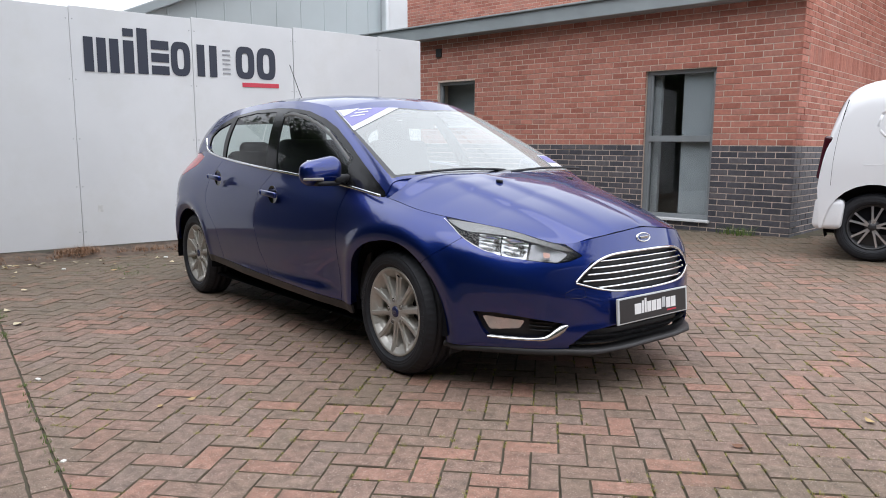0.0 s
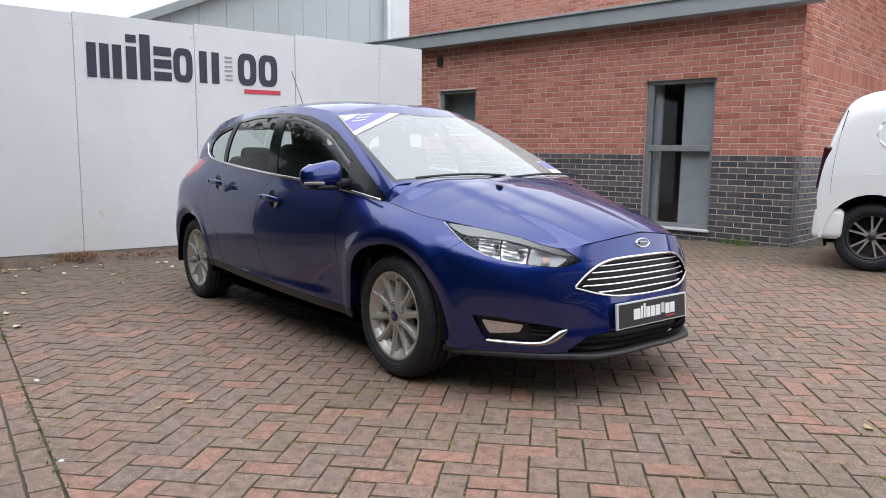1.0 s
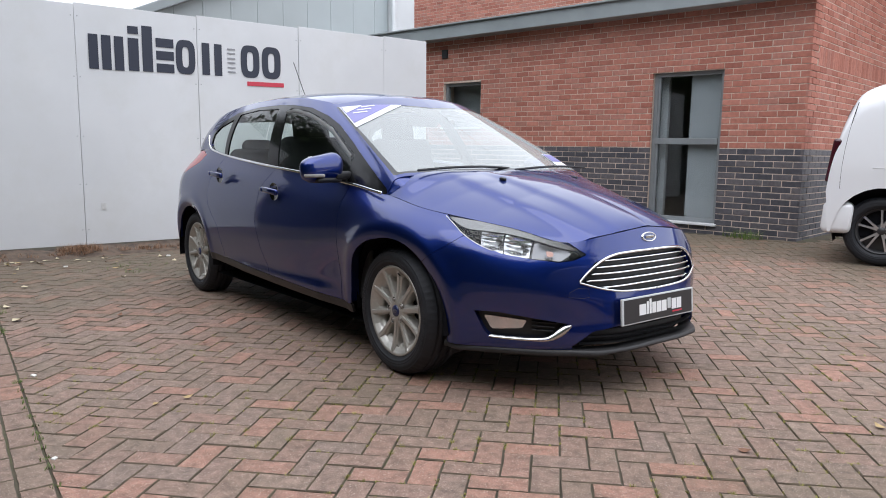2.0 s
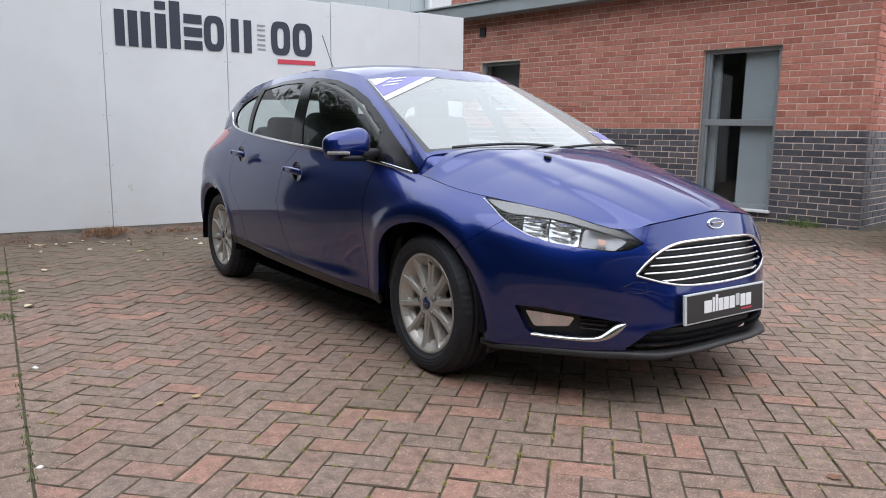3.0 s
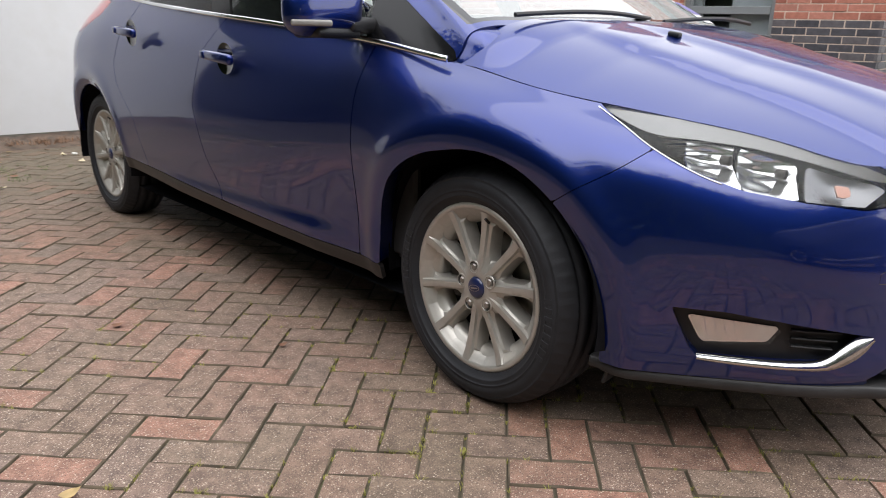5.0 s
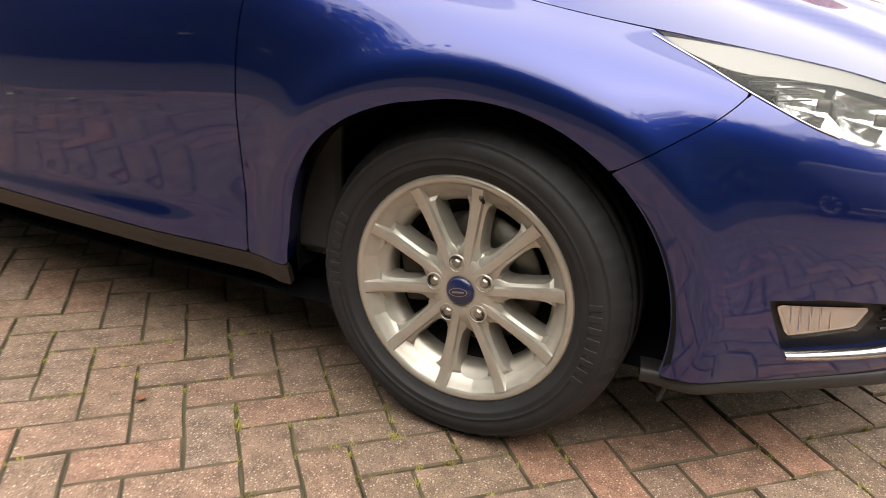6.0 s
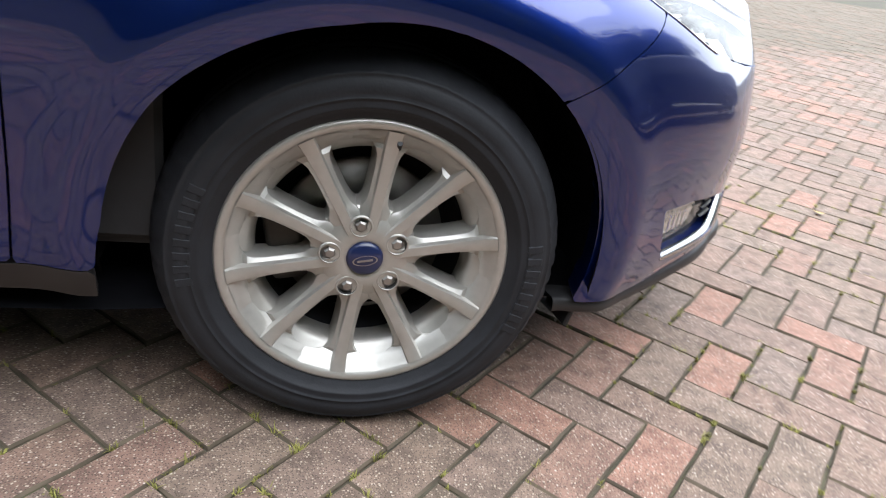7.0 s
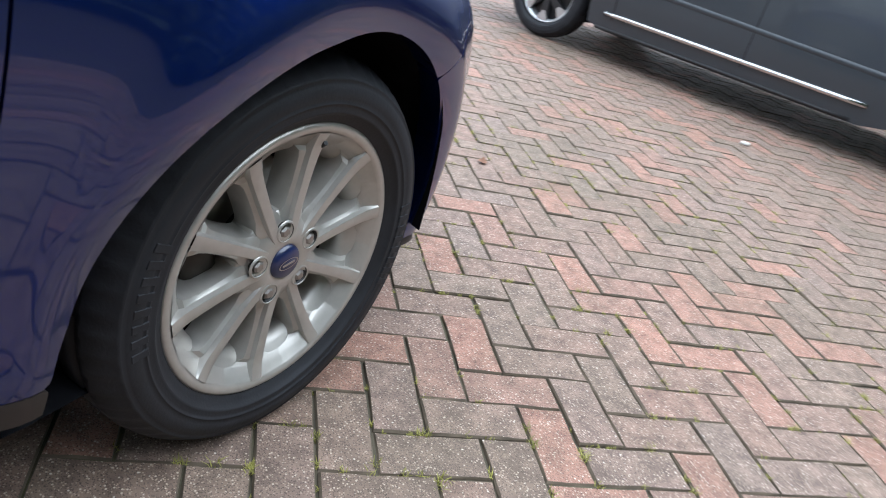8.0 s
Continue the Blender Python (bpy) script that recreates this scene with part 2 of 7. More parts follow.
def glass(name, tint=(0.9, 0.95, 0.95), rough=0.0, ior=1.6, film=0.0):
    """A thin pane: mostly seen through, with a mirror-like gloss."""
    m = bpy.data.materials.new(name)
    m.use_nodes = True
    n, l = m.node_tree.nodes, m.node_tree.links
    n.remove(n["Principled BSDF"])
    tr, gl, mx = n.new("ShaderNodeBsdfTransparent"), n.new("ShaderNodeBsdfGlossy"), n.new("ShaderNodeMixShader")
    tr.inputs["Color"].default_value = (*tint, 1)
    gl.inputs["Roughness"].default_value = rough
    lw, steep, gloss = n.new("ShaderNodeLayerWeight"), n.new("ShaderNodeMath"), n.new("ShaderNodeMapRange")
    lw.inputs["Blend"].default_value = 0.5
    steep.operation, steep.inputs[1].default_value = "POWER", 5.0
    gloss.inputs["To Min"].default_value = ((ior - 1) / (ior + 1)) ** 2
    l.new(lw.outputs["Facing"], steep.inputs[0])
    l.new(steep.outputs[0], gloss.inputs["Value"])
    l.new(gloss.outputs[0], mx.inputs["Fac"])
    l.new(tr.outputs[0], mx.inputs[1])
    l.new(gl.outputs[0], mx.inputs[2])
    last = mx
    if film > 0:
        # pale diffuse film: dusty haze plus, on the windscreen, painted sky glare
        dust_glare, last = n.new("ShaderNodeBsdfDiffuse"), n.new("ShaderNodeMixShader")
        dust_glare.inputs["Color"].default_value = (0.78, 0.82, 0.80, 1)
        last.inputs["Fac"].default_value = film
        l.new(mx.outputs[0], last.inputs[1])
        l.new(dust_glare.outputs[0], last.inputs[2])
    l.new(last.outputs[0], n["Material Output"].inputs["Surface"])
    return m


paint_mat = material("blue_metallic_paint", (0.0032, 0.0180, 0.155), 0.42, metal=0.9, coat=1.0, coat_rough=0.05, vary=0.05, scale=900, coat_ior=1.64)
sill_mat = material("sill_satin", (0.018, 0.016, 0.016), 0.4, vary=0.2, scale=15)
plastic_mat = material("black_plastic", (0.010, 0.010, 0.0115), 0.5, vary=0.15, scale=40, bump=0.15, bump_scale=400)
gloss_black_mat = material("gloss_black", (0.006, 0.006, 0.008), 0.08, coat=0.5)
rubber_mat = material("tyre_rubber", (0.020, 0.021, 0.025), 0.6, vary=0.2, scale=25, bump=0.15, bump_scale=200, spec=0.3)
lip_mat = material("lip_plastic", (0.019, 0.018, 0.019), 0.5, vary=0.15, scale=40, spec=0.5)
trim_black_mat = material("satin_black_trim", (0.006, 0.006, 0.007), 0.12, spec=0.3)
chrome_mat = material("chrome", (0.78, 0.79, 0.80), 0.10, metal=1.0)
alloy_mat = material("silver_alloy", (0.47, 0.452, 0.42), 0.38, metal=0.6, vary=0.05, scale=60, coat=0.12, coat_rough=0.15)
dark_metal_mat = material("dark_metal", (0.05, 0.045, 0.04), 0.45, metal=0.7, vary=0.3, scale=30)
steel_mat = material("brake_steel", (0.35, 0.33, 0.31), 0.44, metal=0.9, vary=0.15, scale=30)
glass_mat = glass("car_glass", (0.80, 0.86, 0.84), 0.0, 1.5)
# film this thick whitens the screen in place of stronger sky reflection
screen_mat = glass("windscreen_glass", (0.80, 0.86, 0.84), 0.0, 3.2, film=0.25)
pane_mat = glass("window_pane", (0.82, 0.85, 0.85), 0.0, 1.5)
lens_mat = glass("lamp_lens", (0.97, 0.98, 0.98), 0.0, 1.35, film=0.015)
white_paint_mat = material("white_paint", (0.78, 0.79, 0.81), 0.3, coat=0.6)


# ---------------------------------------------------------------- ground
def rise(x, y):
    """Height of the yard: level round the car, a little higher towards the buildings."""
    a = min(max((y - 2.0) / 3.8, 0.0), 1.0)
    b = min(max((0.6 - x) / 1.6, 0.0), 1.0)
    return 0.08 * a + 0.012 * b


WALL_TURN = 8.0
CORNER = Vector((0.08, 5.80, 0.0))
EDGE_A, EDGE_B = (-4.0, -2.003), (4.5, -2.545)


def edge_side(x, y):
    """How far inside the edging line a point lies."""
    dx, dy = EDGE_B[0] - EDGE_A[0], EDGE_B[1] - EDGE_A[1]
    n = math.hypot(dx, dy)
    return (dx * (y - EDGE_A[1]) - dy * (x - EDGE_A[0])) / n


gx, gy = [-400, -60, -12] + [x * 0.5 for x in range(-16, 31)] + [25, 80, 400], [-400, -60, -14] + [y * 0.5 for y in range(-16, 27)] + [25, 80, 400]
GV = [(x, y, rise(x, y) - 0.0068) for x in gx for y in gy]
GF = [(i * len(gy) + j, (i + 1) * len(gy) + j, (i + 1) * len(gy) + j + 1, i * len(gy) + j + 1) for i in range(len(gx) - 1) for j in range(len(gy) - 1)]
ground = mesh_object("ground", GV, GF, sand_mat)
tagged(ground, "dark mossy sand bed under the yard's block paving", "ground", kind="structure")

PITCH, LAY = 0.100, radians(43.3)
LAY_O = (0.095, 0.136)
CU, SU = math.cos(LAY), math.sin(LAY)


def lay(u, v):
    a, b = (u + LAY_O[0]) * PITCH, (v + LAY_O[1]) * PITCH
    return a * CU - b * SU, a * SU + b * CU


def cut_half(poly):
    """The part of a polygon inside the edging line."""
    out = []
    for i in range(len(poly)):
        p, q = poly[i], poly[(i + 1) % len(poly)]
        a, b = edge_side(*p), edge_side(*q)
        if a >= 0:
            out.append(p)
        if a * b < 0:
            t = a / (a - b)
            out.append((p[0] + t * (q[0] - p[0]), p[1] + t * (q[1] - p[1])))
    return out


def shrink(poly, d):
    """A convex polygon (counter-clockwise) with its sides moved in by d."""
    out, n = [], len(poly)
    for i in range(n):
        a, b, c = Vector(poly[i - 1]), Vector(poly[i]), Vector(poly[(i + 1) % n])
        e, f = (b - a), (c - b)
        if e.length < 1e-6 or f.length < 1e-6:
            continue
        e.normalize(), f.normalize()
        k = max(0.3, 1 + e.dot(f))
        out.append(tuple(b + (Vector((-e.y, e.x)) + Vector((-f.y, f.x))) * d / k))
    return out


def worn_ring(ring, rng, amount):
    """An outline with its long sides broken into uneven stretches."""
    out, n = [], len(ring)
    for i in range(n):
        p, q = Vector(ring[i]), Vector(ring[(i + 1) % n])
        d = q - p
        k = max(1, round(d.length / 0.05))
        side = Vector((d.y, -d.x)).normalized()
        for m in range(k):
            t = m / k + (rng.uniform(-0.12, 0.12) if m else 0.0)
            out.append(tuple(p + d * t + side * rng.uniform(-amount, amount * 0.5) * (1 if m else 0.3)))
    return out


def paver_prism(poly, rng, worn=False):
    """Verts and faces of one chamfered block; a worn one has uneven edges."""
    base = shrink(poly, 0.0019)
    if worn:
        base = worn_ring(base, rng, 0.0016)
    edge = rng.uniform(0.0022, 0.0036)
    mid = (sum(p[0] for p in poly) / len(poly), sum(p[1] for p in poly) / len(poly))
    ring1 = shrink(poly, 0.0019 + edge) if not worn else []
    if worn:
        half = [(Vector(q) - Vector(mid)) for q in base]
        ring1 = [(mid[0] + h.x * (1 - edge / h.length * rng.uniform(0.7, 1.5)), mid[1] + h.y * (1 - edge / h.length * rng.uniform(0.7, 1.5))) for h in half]
    dz, tx, ty = rng.uniform(-0.003, 0.002), rng.uniform(-0.012, 0.012), rng.uniform(-0.012, 0.012)
    V = []
    for ring, z in ((base, -0.03), (base, -0.0045), (ring1, 0.0)):
        for x, y in ring:
            tilt = (x - mid[0]) * tx + (y - mid[1]) * ty
            V.append((x, y, rise(x, y) + z + (dz + tilt if z > -0.02 else 0)))
    n = len(base)
    F = [tuple(2 * n + k for k in range(n))]
    for lv in (0, 1):
        F += [(lv * n + k, lv * n + (k + 1) % n, (lv + 1) * n + (k + 1) % n, (lv + 1) * n + k) for k in range(n)]
    return V, F


def area(poly):
    return 0.5 * sum(poly[i - 1][0] * poly[i][1] - poly[i][0] * poly[i - 1][1] for i in range(len(poly)))


def paving_blocks():
    """Outlines of all blocks of the yard, in herringbone, then the edging course."""
    out = []
    for i in range(-190, 260):
        for j in range(-260, 190):
            k = (i + j) % 4
            if k == 2:
                q = [(i, j), (i + 2, j), (i + 2, j + 1), (i, j + 1)]
            elif k == 0:
                q = [(i, j), (i + 1, j), (i + 1, j + 2), (i, j + 2)]
            else:
                continue
            c = lay(q[0][0] + (q[2][0] - q[0][0]) / 2, q[0][1] + (q[2][1] - q[0][1]) / 2)
            if not (-3.95 < c[0] < 19.0 and edge_side(*c) > -0.11 and c[1] < 13.0):
                continue
            w = (Vector((c[0], c[1], 0)) - CORNER)
            if w.y > -0.12 + 0.14 * w.x and w.x < 0.15:
                continue
            p = [lay(*t) for t in q]
            if min(edge_side(*t) for t in p) < 0:
                p = cut_half(p)
            if len(p) >= 3 and area(p) > 0.002:
                out.append(p)
    d = Vector((EDGE_B[0] - EDGE_A[0], EDGE_B[1] - EDGE_A[1])).normalized()
    nrm = Vector((-d.y, d.x))
    for row in range(2):
        for k in range(40):
            a = Vector(EDGE_A) + d * (0.203 * k + 0.1 * row) - nrm * (0.103 * (row + 1))
            out.append([tuple(a), tuple(a + d * 0.2), tuple(a + d * 0.2 + nrm * 0.1), tuple(a + nrm * 0.1)])
    return out


# ---------------------------------------------------------------- the blue hatchback: its skins
RIBS, TOPS, PLAN = [], [], []


def rib(px, py, pairs, top):
    """One upright line of the body side: its widest place in plan, (inset, height) up the side, and where it ends."""
    PLAN.append((px, py))
    RIBS.append(pairs)
    TOPS.append(top)


rib(-2.10, 0.0, ((0.10, 0.26), (0.02, 0.40), (0.0, 0.55), (0.03, 0.72), (0.05, 0.88)), (-1.95, 0.0, 1.02))
rib(-2.08, -0.45, ((0.10, 0.26), (0.02, 0.40), (0.0, 0.55), (0.03, 0.72), (0.05, 0.88)), (-1.92, -0.42, 1.02))
rib(-1.93, -0.72, ((0.08, 0.24), (0.02, 0.36), (0.0, 0.55), (0.02, 0.72), (0.05, 0.90)), (-1.80, -0.56, 1.04))
rib(-1.65, -0.855, ((0.06, 0.20), (0.02, 0.30), (0.0, 0.50), (0.008, 0.70), (0.045, 0.90)), (-1.60, -0.67, 1.08))
rib(-1.324, -0.885, ((0.05, 0.19), (0.01, 0.30), (0.0, 0.50), (0.004, 0.70), (0.05, 0.92)), (-1.30, -0.725, 1.10))
rib(-0.80, -0.89, ((0.085, 0.19), (0.045, 0.29), (0.012, 0.42), (0.0, 0.66), (0.04, 0.88)), (-0.75, -0.77, 1.045))
rib(-0.20, -0.89, ((0.095, 0.19), (0.055, 0.28), (0.018, 0.42), (0.0, 0.66), (0.035, 0.86)), (-0.20, -0.80, 1.0))
rib(0.40, -0.882, ((0.10, 0.19), (0.06, 0.275), (0.022, 0.42), (0.0, 0.65), (0.028, 0.83)), (0.40, -0.80, 0.955))
rib(0.90, -0.868, ((0.09, 0.19), (0.06, 0.27), (0.042, 0.42), (0.004, 0.64), (0.018, 0.79)), (0.90, -0.785, 0.91))
rib(1.18, -0.89, ((0.05, 0.19), (0.012, 0.30), (0.0, 0.48), (0.004, 0.66), (0.06, 0.80)), (1.20, -0.735, 0.862))
rib(1.45, -0.88, ((0.05, 0.19), (0.01, 0.30), (0.0, 0.46), (0.012, 0.63), (0.07, 0.755)), (1.45, -0.722, 0.815))
rib(1.75, -0.788, ((0.032, 0.19), (0.012, 0.28), (0.0, 0.42), (0.004, 0.58), (0.032, 0.69)), (1.70, -0.632, 0.776))
rib(1.96, -0.664, ((0.06, 0.18), (0.024, 0.26), (0.012, 0.36), (0.0, 0.48), (0.010, 0.58), (0.040, 0.65)), (1.90, -0.535, 0.742))
rib(2.115, -0.505, ((0.05, 0.18), (0.006, 0.25), (0.006, 0.36), (0.0, 0.46), (0.008, 0.54), (0.022, 0.61)), (2.086, -0.433, 0.694))
rib(2.236, -0.27, ((0.05, 0.18), (0.0, 0.24), (0.0, 0.36), (0.016, 0.50), (0.035, 0.60)), (2.165, -0.26, 0.722))
rib(2.257, 0.0, ((0.05, 0.18), (0.0, 0.24), (0.0, 0.36), (0.016, 0.50), (0.034, 0.62)), (2.182, 0.0, 0.750))

NS, NT = 420, 110


def side_skin():
    """The body side from rear middle round to nose, as a grid of points."""
    plan = curve_through(PLAN, 800)
    t = np.linspace(0, 1, 800)
    d = np.gradient(plan, axis=0)
    nrm = np.stack([-d[:, 1], d[:, 0]], 1)
    nrm /= np.linalg.norm(nrm, axis=1)[:, None]
    key = [int(np.argmin(np.linalg.norm(plan - np.array(p), axis=1))) for p in PLAN]
    lines = []
    for k, i in enumerate(key):
        pts = [(plan[i][0] + nrm[i][0] * a, plan[i][1] + nrm[i][1] * a, z) for a, z in RIBS[k]]
        lines.append(curve_through(pts + [TOPS[k]], NT))
    lines = np.array(lines)
    g = np.stack([curve_through(lines[:, j], NS) for j in range(NT)], 1)
    # soften ripples between the ribs
    k = np.exp(-(np.arange(-9, 10) / 3.0) ** 2 / 2)
    k /= k.sum()
    wide = np.concatenate([g[9:0:-1] * (1, -1, 1), g, g[-2:-11:-1] * (1, -1, 1)])
    g = sum(w * wide[i:i + NS] for i, w in enumerate(k))
    # calm, even doors
    q = np.exp(-(np.arange(-40, 41) / 13.0) ** 2 / 2)
    q /= q.sum()
    pad = np.concatenate([g[:1].repeat(40, 0), g, g[-1:].repeat(40, 0)])
    calm = sum(w * pad[i:i + NS] for i, w in enumerate(q))
    mix = np.clip((1.05 - np.abs(g[:, :, 0:1] + 0.15)) / 0.35, 0, 1)
    mix = mix * mix * (3 - 2 * mix)
    g = g * (1 - mix) + calm * mix
    x, z = g[:, :, 0], g[:, :, 2]
    swell = sum(0.007 * np.exp(-((np.hypot(x - c, z - 0.31) - 0.43) / 0.03) ** 2) - 0.018 * np.clip((0.42 - np.hypot(x - c, z - 0.31)) / 0.06, 0, 1.3) ** 1.8 for c in (1.343, -1.324))
    foot = 0.024 * np.clip((0.372 - z) / 0.05, 0, 1) * np.clip((x + 0.85) / 0.5, 0, 1) * np.clip((0.86 - x) / 0.25, 0, 1) * np.clip((z - 0.20) / 0.06, 0, 1)
    g[:, :, 1] -= (swell + foot) * np.clip(-g[:, :, 1] / 0.6 - 0.3, 0, 1)
    k = np.exp(-(np.arange(-7, 8) / 2.4) ** 2 / 2)
    k /= k.sum()
    tall = np.concatenate([2 * g[:, :1] - g[:, 7:0:-1], g, 2 * g[:, -1:] - g[:, -2:-9:-1]], 1)
    g = sum(w * tall[:, i:i + NT] for i, w in enumerate(k))
    return g


SIDE = side_skin()


def hood_skin(n=80, m=44):
    """The bonnet, from its shut line to the middle."""
    top = SIDE[:, -1]
    i0 = int(np.argmin(np.linalg.norm(top - np.array(TOPS[9]), axis=1)))
    edge = curve_through(top[i0::6], n)
    spine = curve_through([(1.345, 0, 0.984), (1.48, 0, 0.960), (1.65, 0, 0.925), (1.85, 0, 0.875), (2.03, 0, 0.82), (2.13, 0, 0.783), (2.182, 0, 0.750)], n)
    out = np.empty((n, m, 3))
    for k, v in enumerate(np.linspace(0, 1, m)):
        w = v
        out[:, k] = edge * (1 - w) + spine * w
        out[:, k, 2] = spine[:, 2] - (spine[:, 2] - edge[:, 2]) * (1 - v) ** np.interp(edge[:, 0], [1.2, 1.32, 1.5, 1.75], [8.0, 3.8, 2.4, 1.75])
    f = np.linspace(0, 1, n)[:, None]
    fade = np.clip(f * 6, 0, 1) * np.clip((1 - f) * 2.2, 0, 1)
    for y0, turn_in, high, soft_edge in ((-0.47, 0.15, 0.020, 0.011), (-0.27, 0.07, 0.014, 0.010)):
        d = out[:, :, 1] - y0 - turn_in * f
        out[:, :, 2] += high * fade * (1 / (1 + np.exp(-d / soft_edge)) - 0.5) * np.exp(-np.abs(d) / 0.12)
    out[0, :, 0] -= 0.020
    out[1, :, 0] -= 0.010
    return out


HOOD = hood_skin()

BASE = [(-1.90, 0, 1.02), (-1.80, -0.46, 1.04), (-1.60, -0.67, 1.08), (-1.30, -0.725, 1.10), (-0.75, -0.77, 1.045), (-0.20, -0.80, 1.0),
        (0.40, -0.80, 0.955), (0.90, -0.785, 0.91), (1.165, -0.745, 0.868), (1.185, -0.70, 0.94), (1.24, -0.45, 0.962), (1.28, -0.2, 0.968), (1.29, 0, 0.97)]
RAIL = [(-1.72, 0, 1.37), (-1.66, -0.45, 1.345), (-1.50, -0.545, 1.345), (-1.15, -0.575, 1.39), (-0.72, -0.588, 1.42), (-0.30, -0.59, 1.425),
        (0.02, -0.585, 1.412), (0.20, -0.572, 1.388), (0.28, -0.558, 1.374), (0.33, -0.545, 1.362), (0.40, -0.37, 1.392), (0.43, -0.18, 1.408), (0.44, 0, 1.412)]
SPINE = [(-1.72, 0, 1.37), (-1.40, 0, 1.43), (-0.9, 0, 1.475), (-0.4, 0, 1.486), (0.0, 0, 1.468), (0.25, 0, 1.44), (0.44, 0, 1.412)]


def cabin_skin(n=300, m=50):
    base, rail = curve_through(BASE, 800), curve_through(RAIL, 800)
    kb = [int(np.argmin(np.linalg.norm(base - np.array(p), axis=1))) for p in BASE]
    kr = [int(np.argmin(np.linalg.norm(rail - np.array(p), axis=1))) for p in RAIL]
    t = np.linspace(0, 1, n)
    key = [k / 11 for k in range(8)] + [7.62 / 11] + [k / 11 for k in range(8, 12)]
    ib = np.interp(t, key, kb)
    ir = np.interp(t, key, kr)
    idx = np.arange(800)
    b = np.stack([np.interp(ib, idx, base[:, c]) for c in range(3)], 1)
    r = np.stack([np.interp(ir, idx, rail[:, c]) for c in range(3)], 1)
    d = np.gradient(b, axis=0)
    nrm = np.stack([d[:, 1], -d[:, 0], 0 * d[:, 0]], 1)
    nrm /= np.linalg.norm(nrm, axis=1)[:, None]
    out = np.empty((n, m, 3))
    for k, v in enumerate(np.linspace(0, 1, m)):
        out[:, k] = b * (1 - v) + r * v + nrm * (0.028 * 4 * v * (1 - v))
    return out


CABIN = cabin_skin()


def roof_skin(n=90, m=40):
    rail = curve_through(CABIN[::3, -1], n)
    spine = curve_through(SPINE, n)
    out = np.empty((n, m, 3))
    for k, v in enumerate(np.linspace(0, 1, m)):
        out[:, k] = rail * (1 - v) + spine * v
        out[:, k, 2] = spine[:, 2] - (spine[:, 2] - rail[:, 2]) * (1 - v) ** 2.6
    return out


ROOF = roof_skin()


def grid_faces(n, m):
    return [(i * m + j, (i + 1) * m + j, (i + 1) * m + j + 1, i * m + j + 1) for i in range(n - 1) for j in range(m - 1)]


def clip(V, F, val):
    """The part of a mesh where val, given for each vertex, is not negative; cut cleanly."""
    out_v, out_f, where, made = [], [], {}, {}
    val = np.where(np.abs(val) < 6e-4, 0.0, val)

    def keep(i):
        if i not in where:
            where[i] = len(out_v)
            out_v.append(V[i])
        return where[i]

    def cross(i, j):
        k = (i, j) if i < j else (j, i)
        if k not in made:
            a, b = val[k[0]], val[k[1]]
            t = a / (a - b)
            made[k] = len(out_v)
            out_v.append(V[k[0]] + (V[k[1]] - V[k[0]]) * t)
        return made[k]
    for f in F:
        inside = [val[i] >= 0 for i in f]
        if all(inside):
            out_f.append(tuple(keep(i) for i in f))
        elif any(inside):
            g = []
            for a in range(len(f)):
                i, j = f[a], f[(a + 1) % len(f)]
                if val[i] >= 0:
                    g.append(keep(i))
                if (val[i] >= 0) != (val[j] >= 0) and val[i] != 0 and val[j] != 0:
                    g.append(cross(i, j))
            if len(g) >= 3:
                out_f.append(tuple(g))
    return np.array(out_v).reshape(-1, 3), out_f


def poly_dist(pts, x, z):
    """Signed distance to a polygon, positive inside."""
    P = np.array(pts, float)
    best, inside = np.full(x.shape, 1e9), np.zeros(x.shape, bool)
    for i in range(len(P)):
        a, b = P[i - 1], P[i]
        e = b - a
        t = np.clip(((x - a[0]) * e[0] + (z - a[1]) * e[1]) / max(e @ e, 1e-12), 0, 1)
        best = np.minimum(best, np.hypot(x - a[0] - t * e[0], z - a[1] - t * e[1]))
        c = ((a[1] > z) != (b[1] > z))
        with np.errstate(divide="ignore", invalid="ignore"):
            xi = a[0] + (z - a[1]) * (b[0] - a[0]) / (b[1] - a[1])
        inside ^= c & (x < xi)
    return np.where(inside, best, -best)


def edge_fold(V, F, depth):
    """Folds the free edges of a panel inwards, so that shut lines show as dark gaps."""
    V = np.array(V)
    count = {}
    for f in F:
        for a in range(len(f)):
            e = (f[a], f[(a + 1) % len(f)])
            k = (min(e), max(e))
            count[k] = None if k in count else e
    nrm = np.zeros_like(V)
    for f in F:
        n = np.cross(V[f[1]] - V[f[0]], V[f[2]] - V[f[0]])
        for i in f:
            nrm[i] += n
    nrm /= np.maximum(np.linalg.norm(nrm, axis=1), 1e-12)[:, None]
    free = [e for e in count.values() if e]
    where, extra, G = {}, [], list(F)
    for a, b in free:
        for i in (a, b):
            if i not in where:
                where[i] = len(V) + len(extra)
                extra.append(V[i])
                extra.append(V[i] - nrm[i] * depth)
        G.append((where[b], where[a], where[a] + 1, where[b] + 1))
    return (np.vstack([V, np.array(extra)]) if extra else V), G


def mirrored(V, F):
    W = np.array(V, float).copy()
    W[:, 1] *= -1
    return W, [tuple(reversed(f)) for f in F]


def both(V, F):
    """A half and its mirror image, joined along the middle."""
    V = np.array(V)
    W, G = mirrored(V, F)
    n = len(V)
    idx = [k if abs(V[k][1]) < 1e-6 else n + k for k in range(n)]
    return np.vstack([V, W]), list(F) + [tuple(idx[i] for i in g) for g in G]


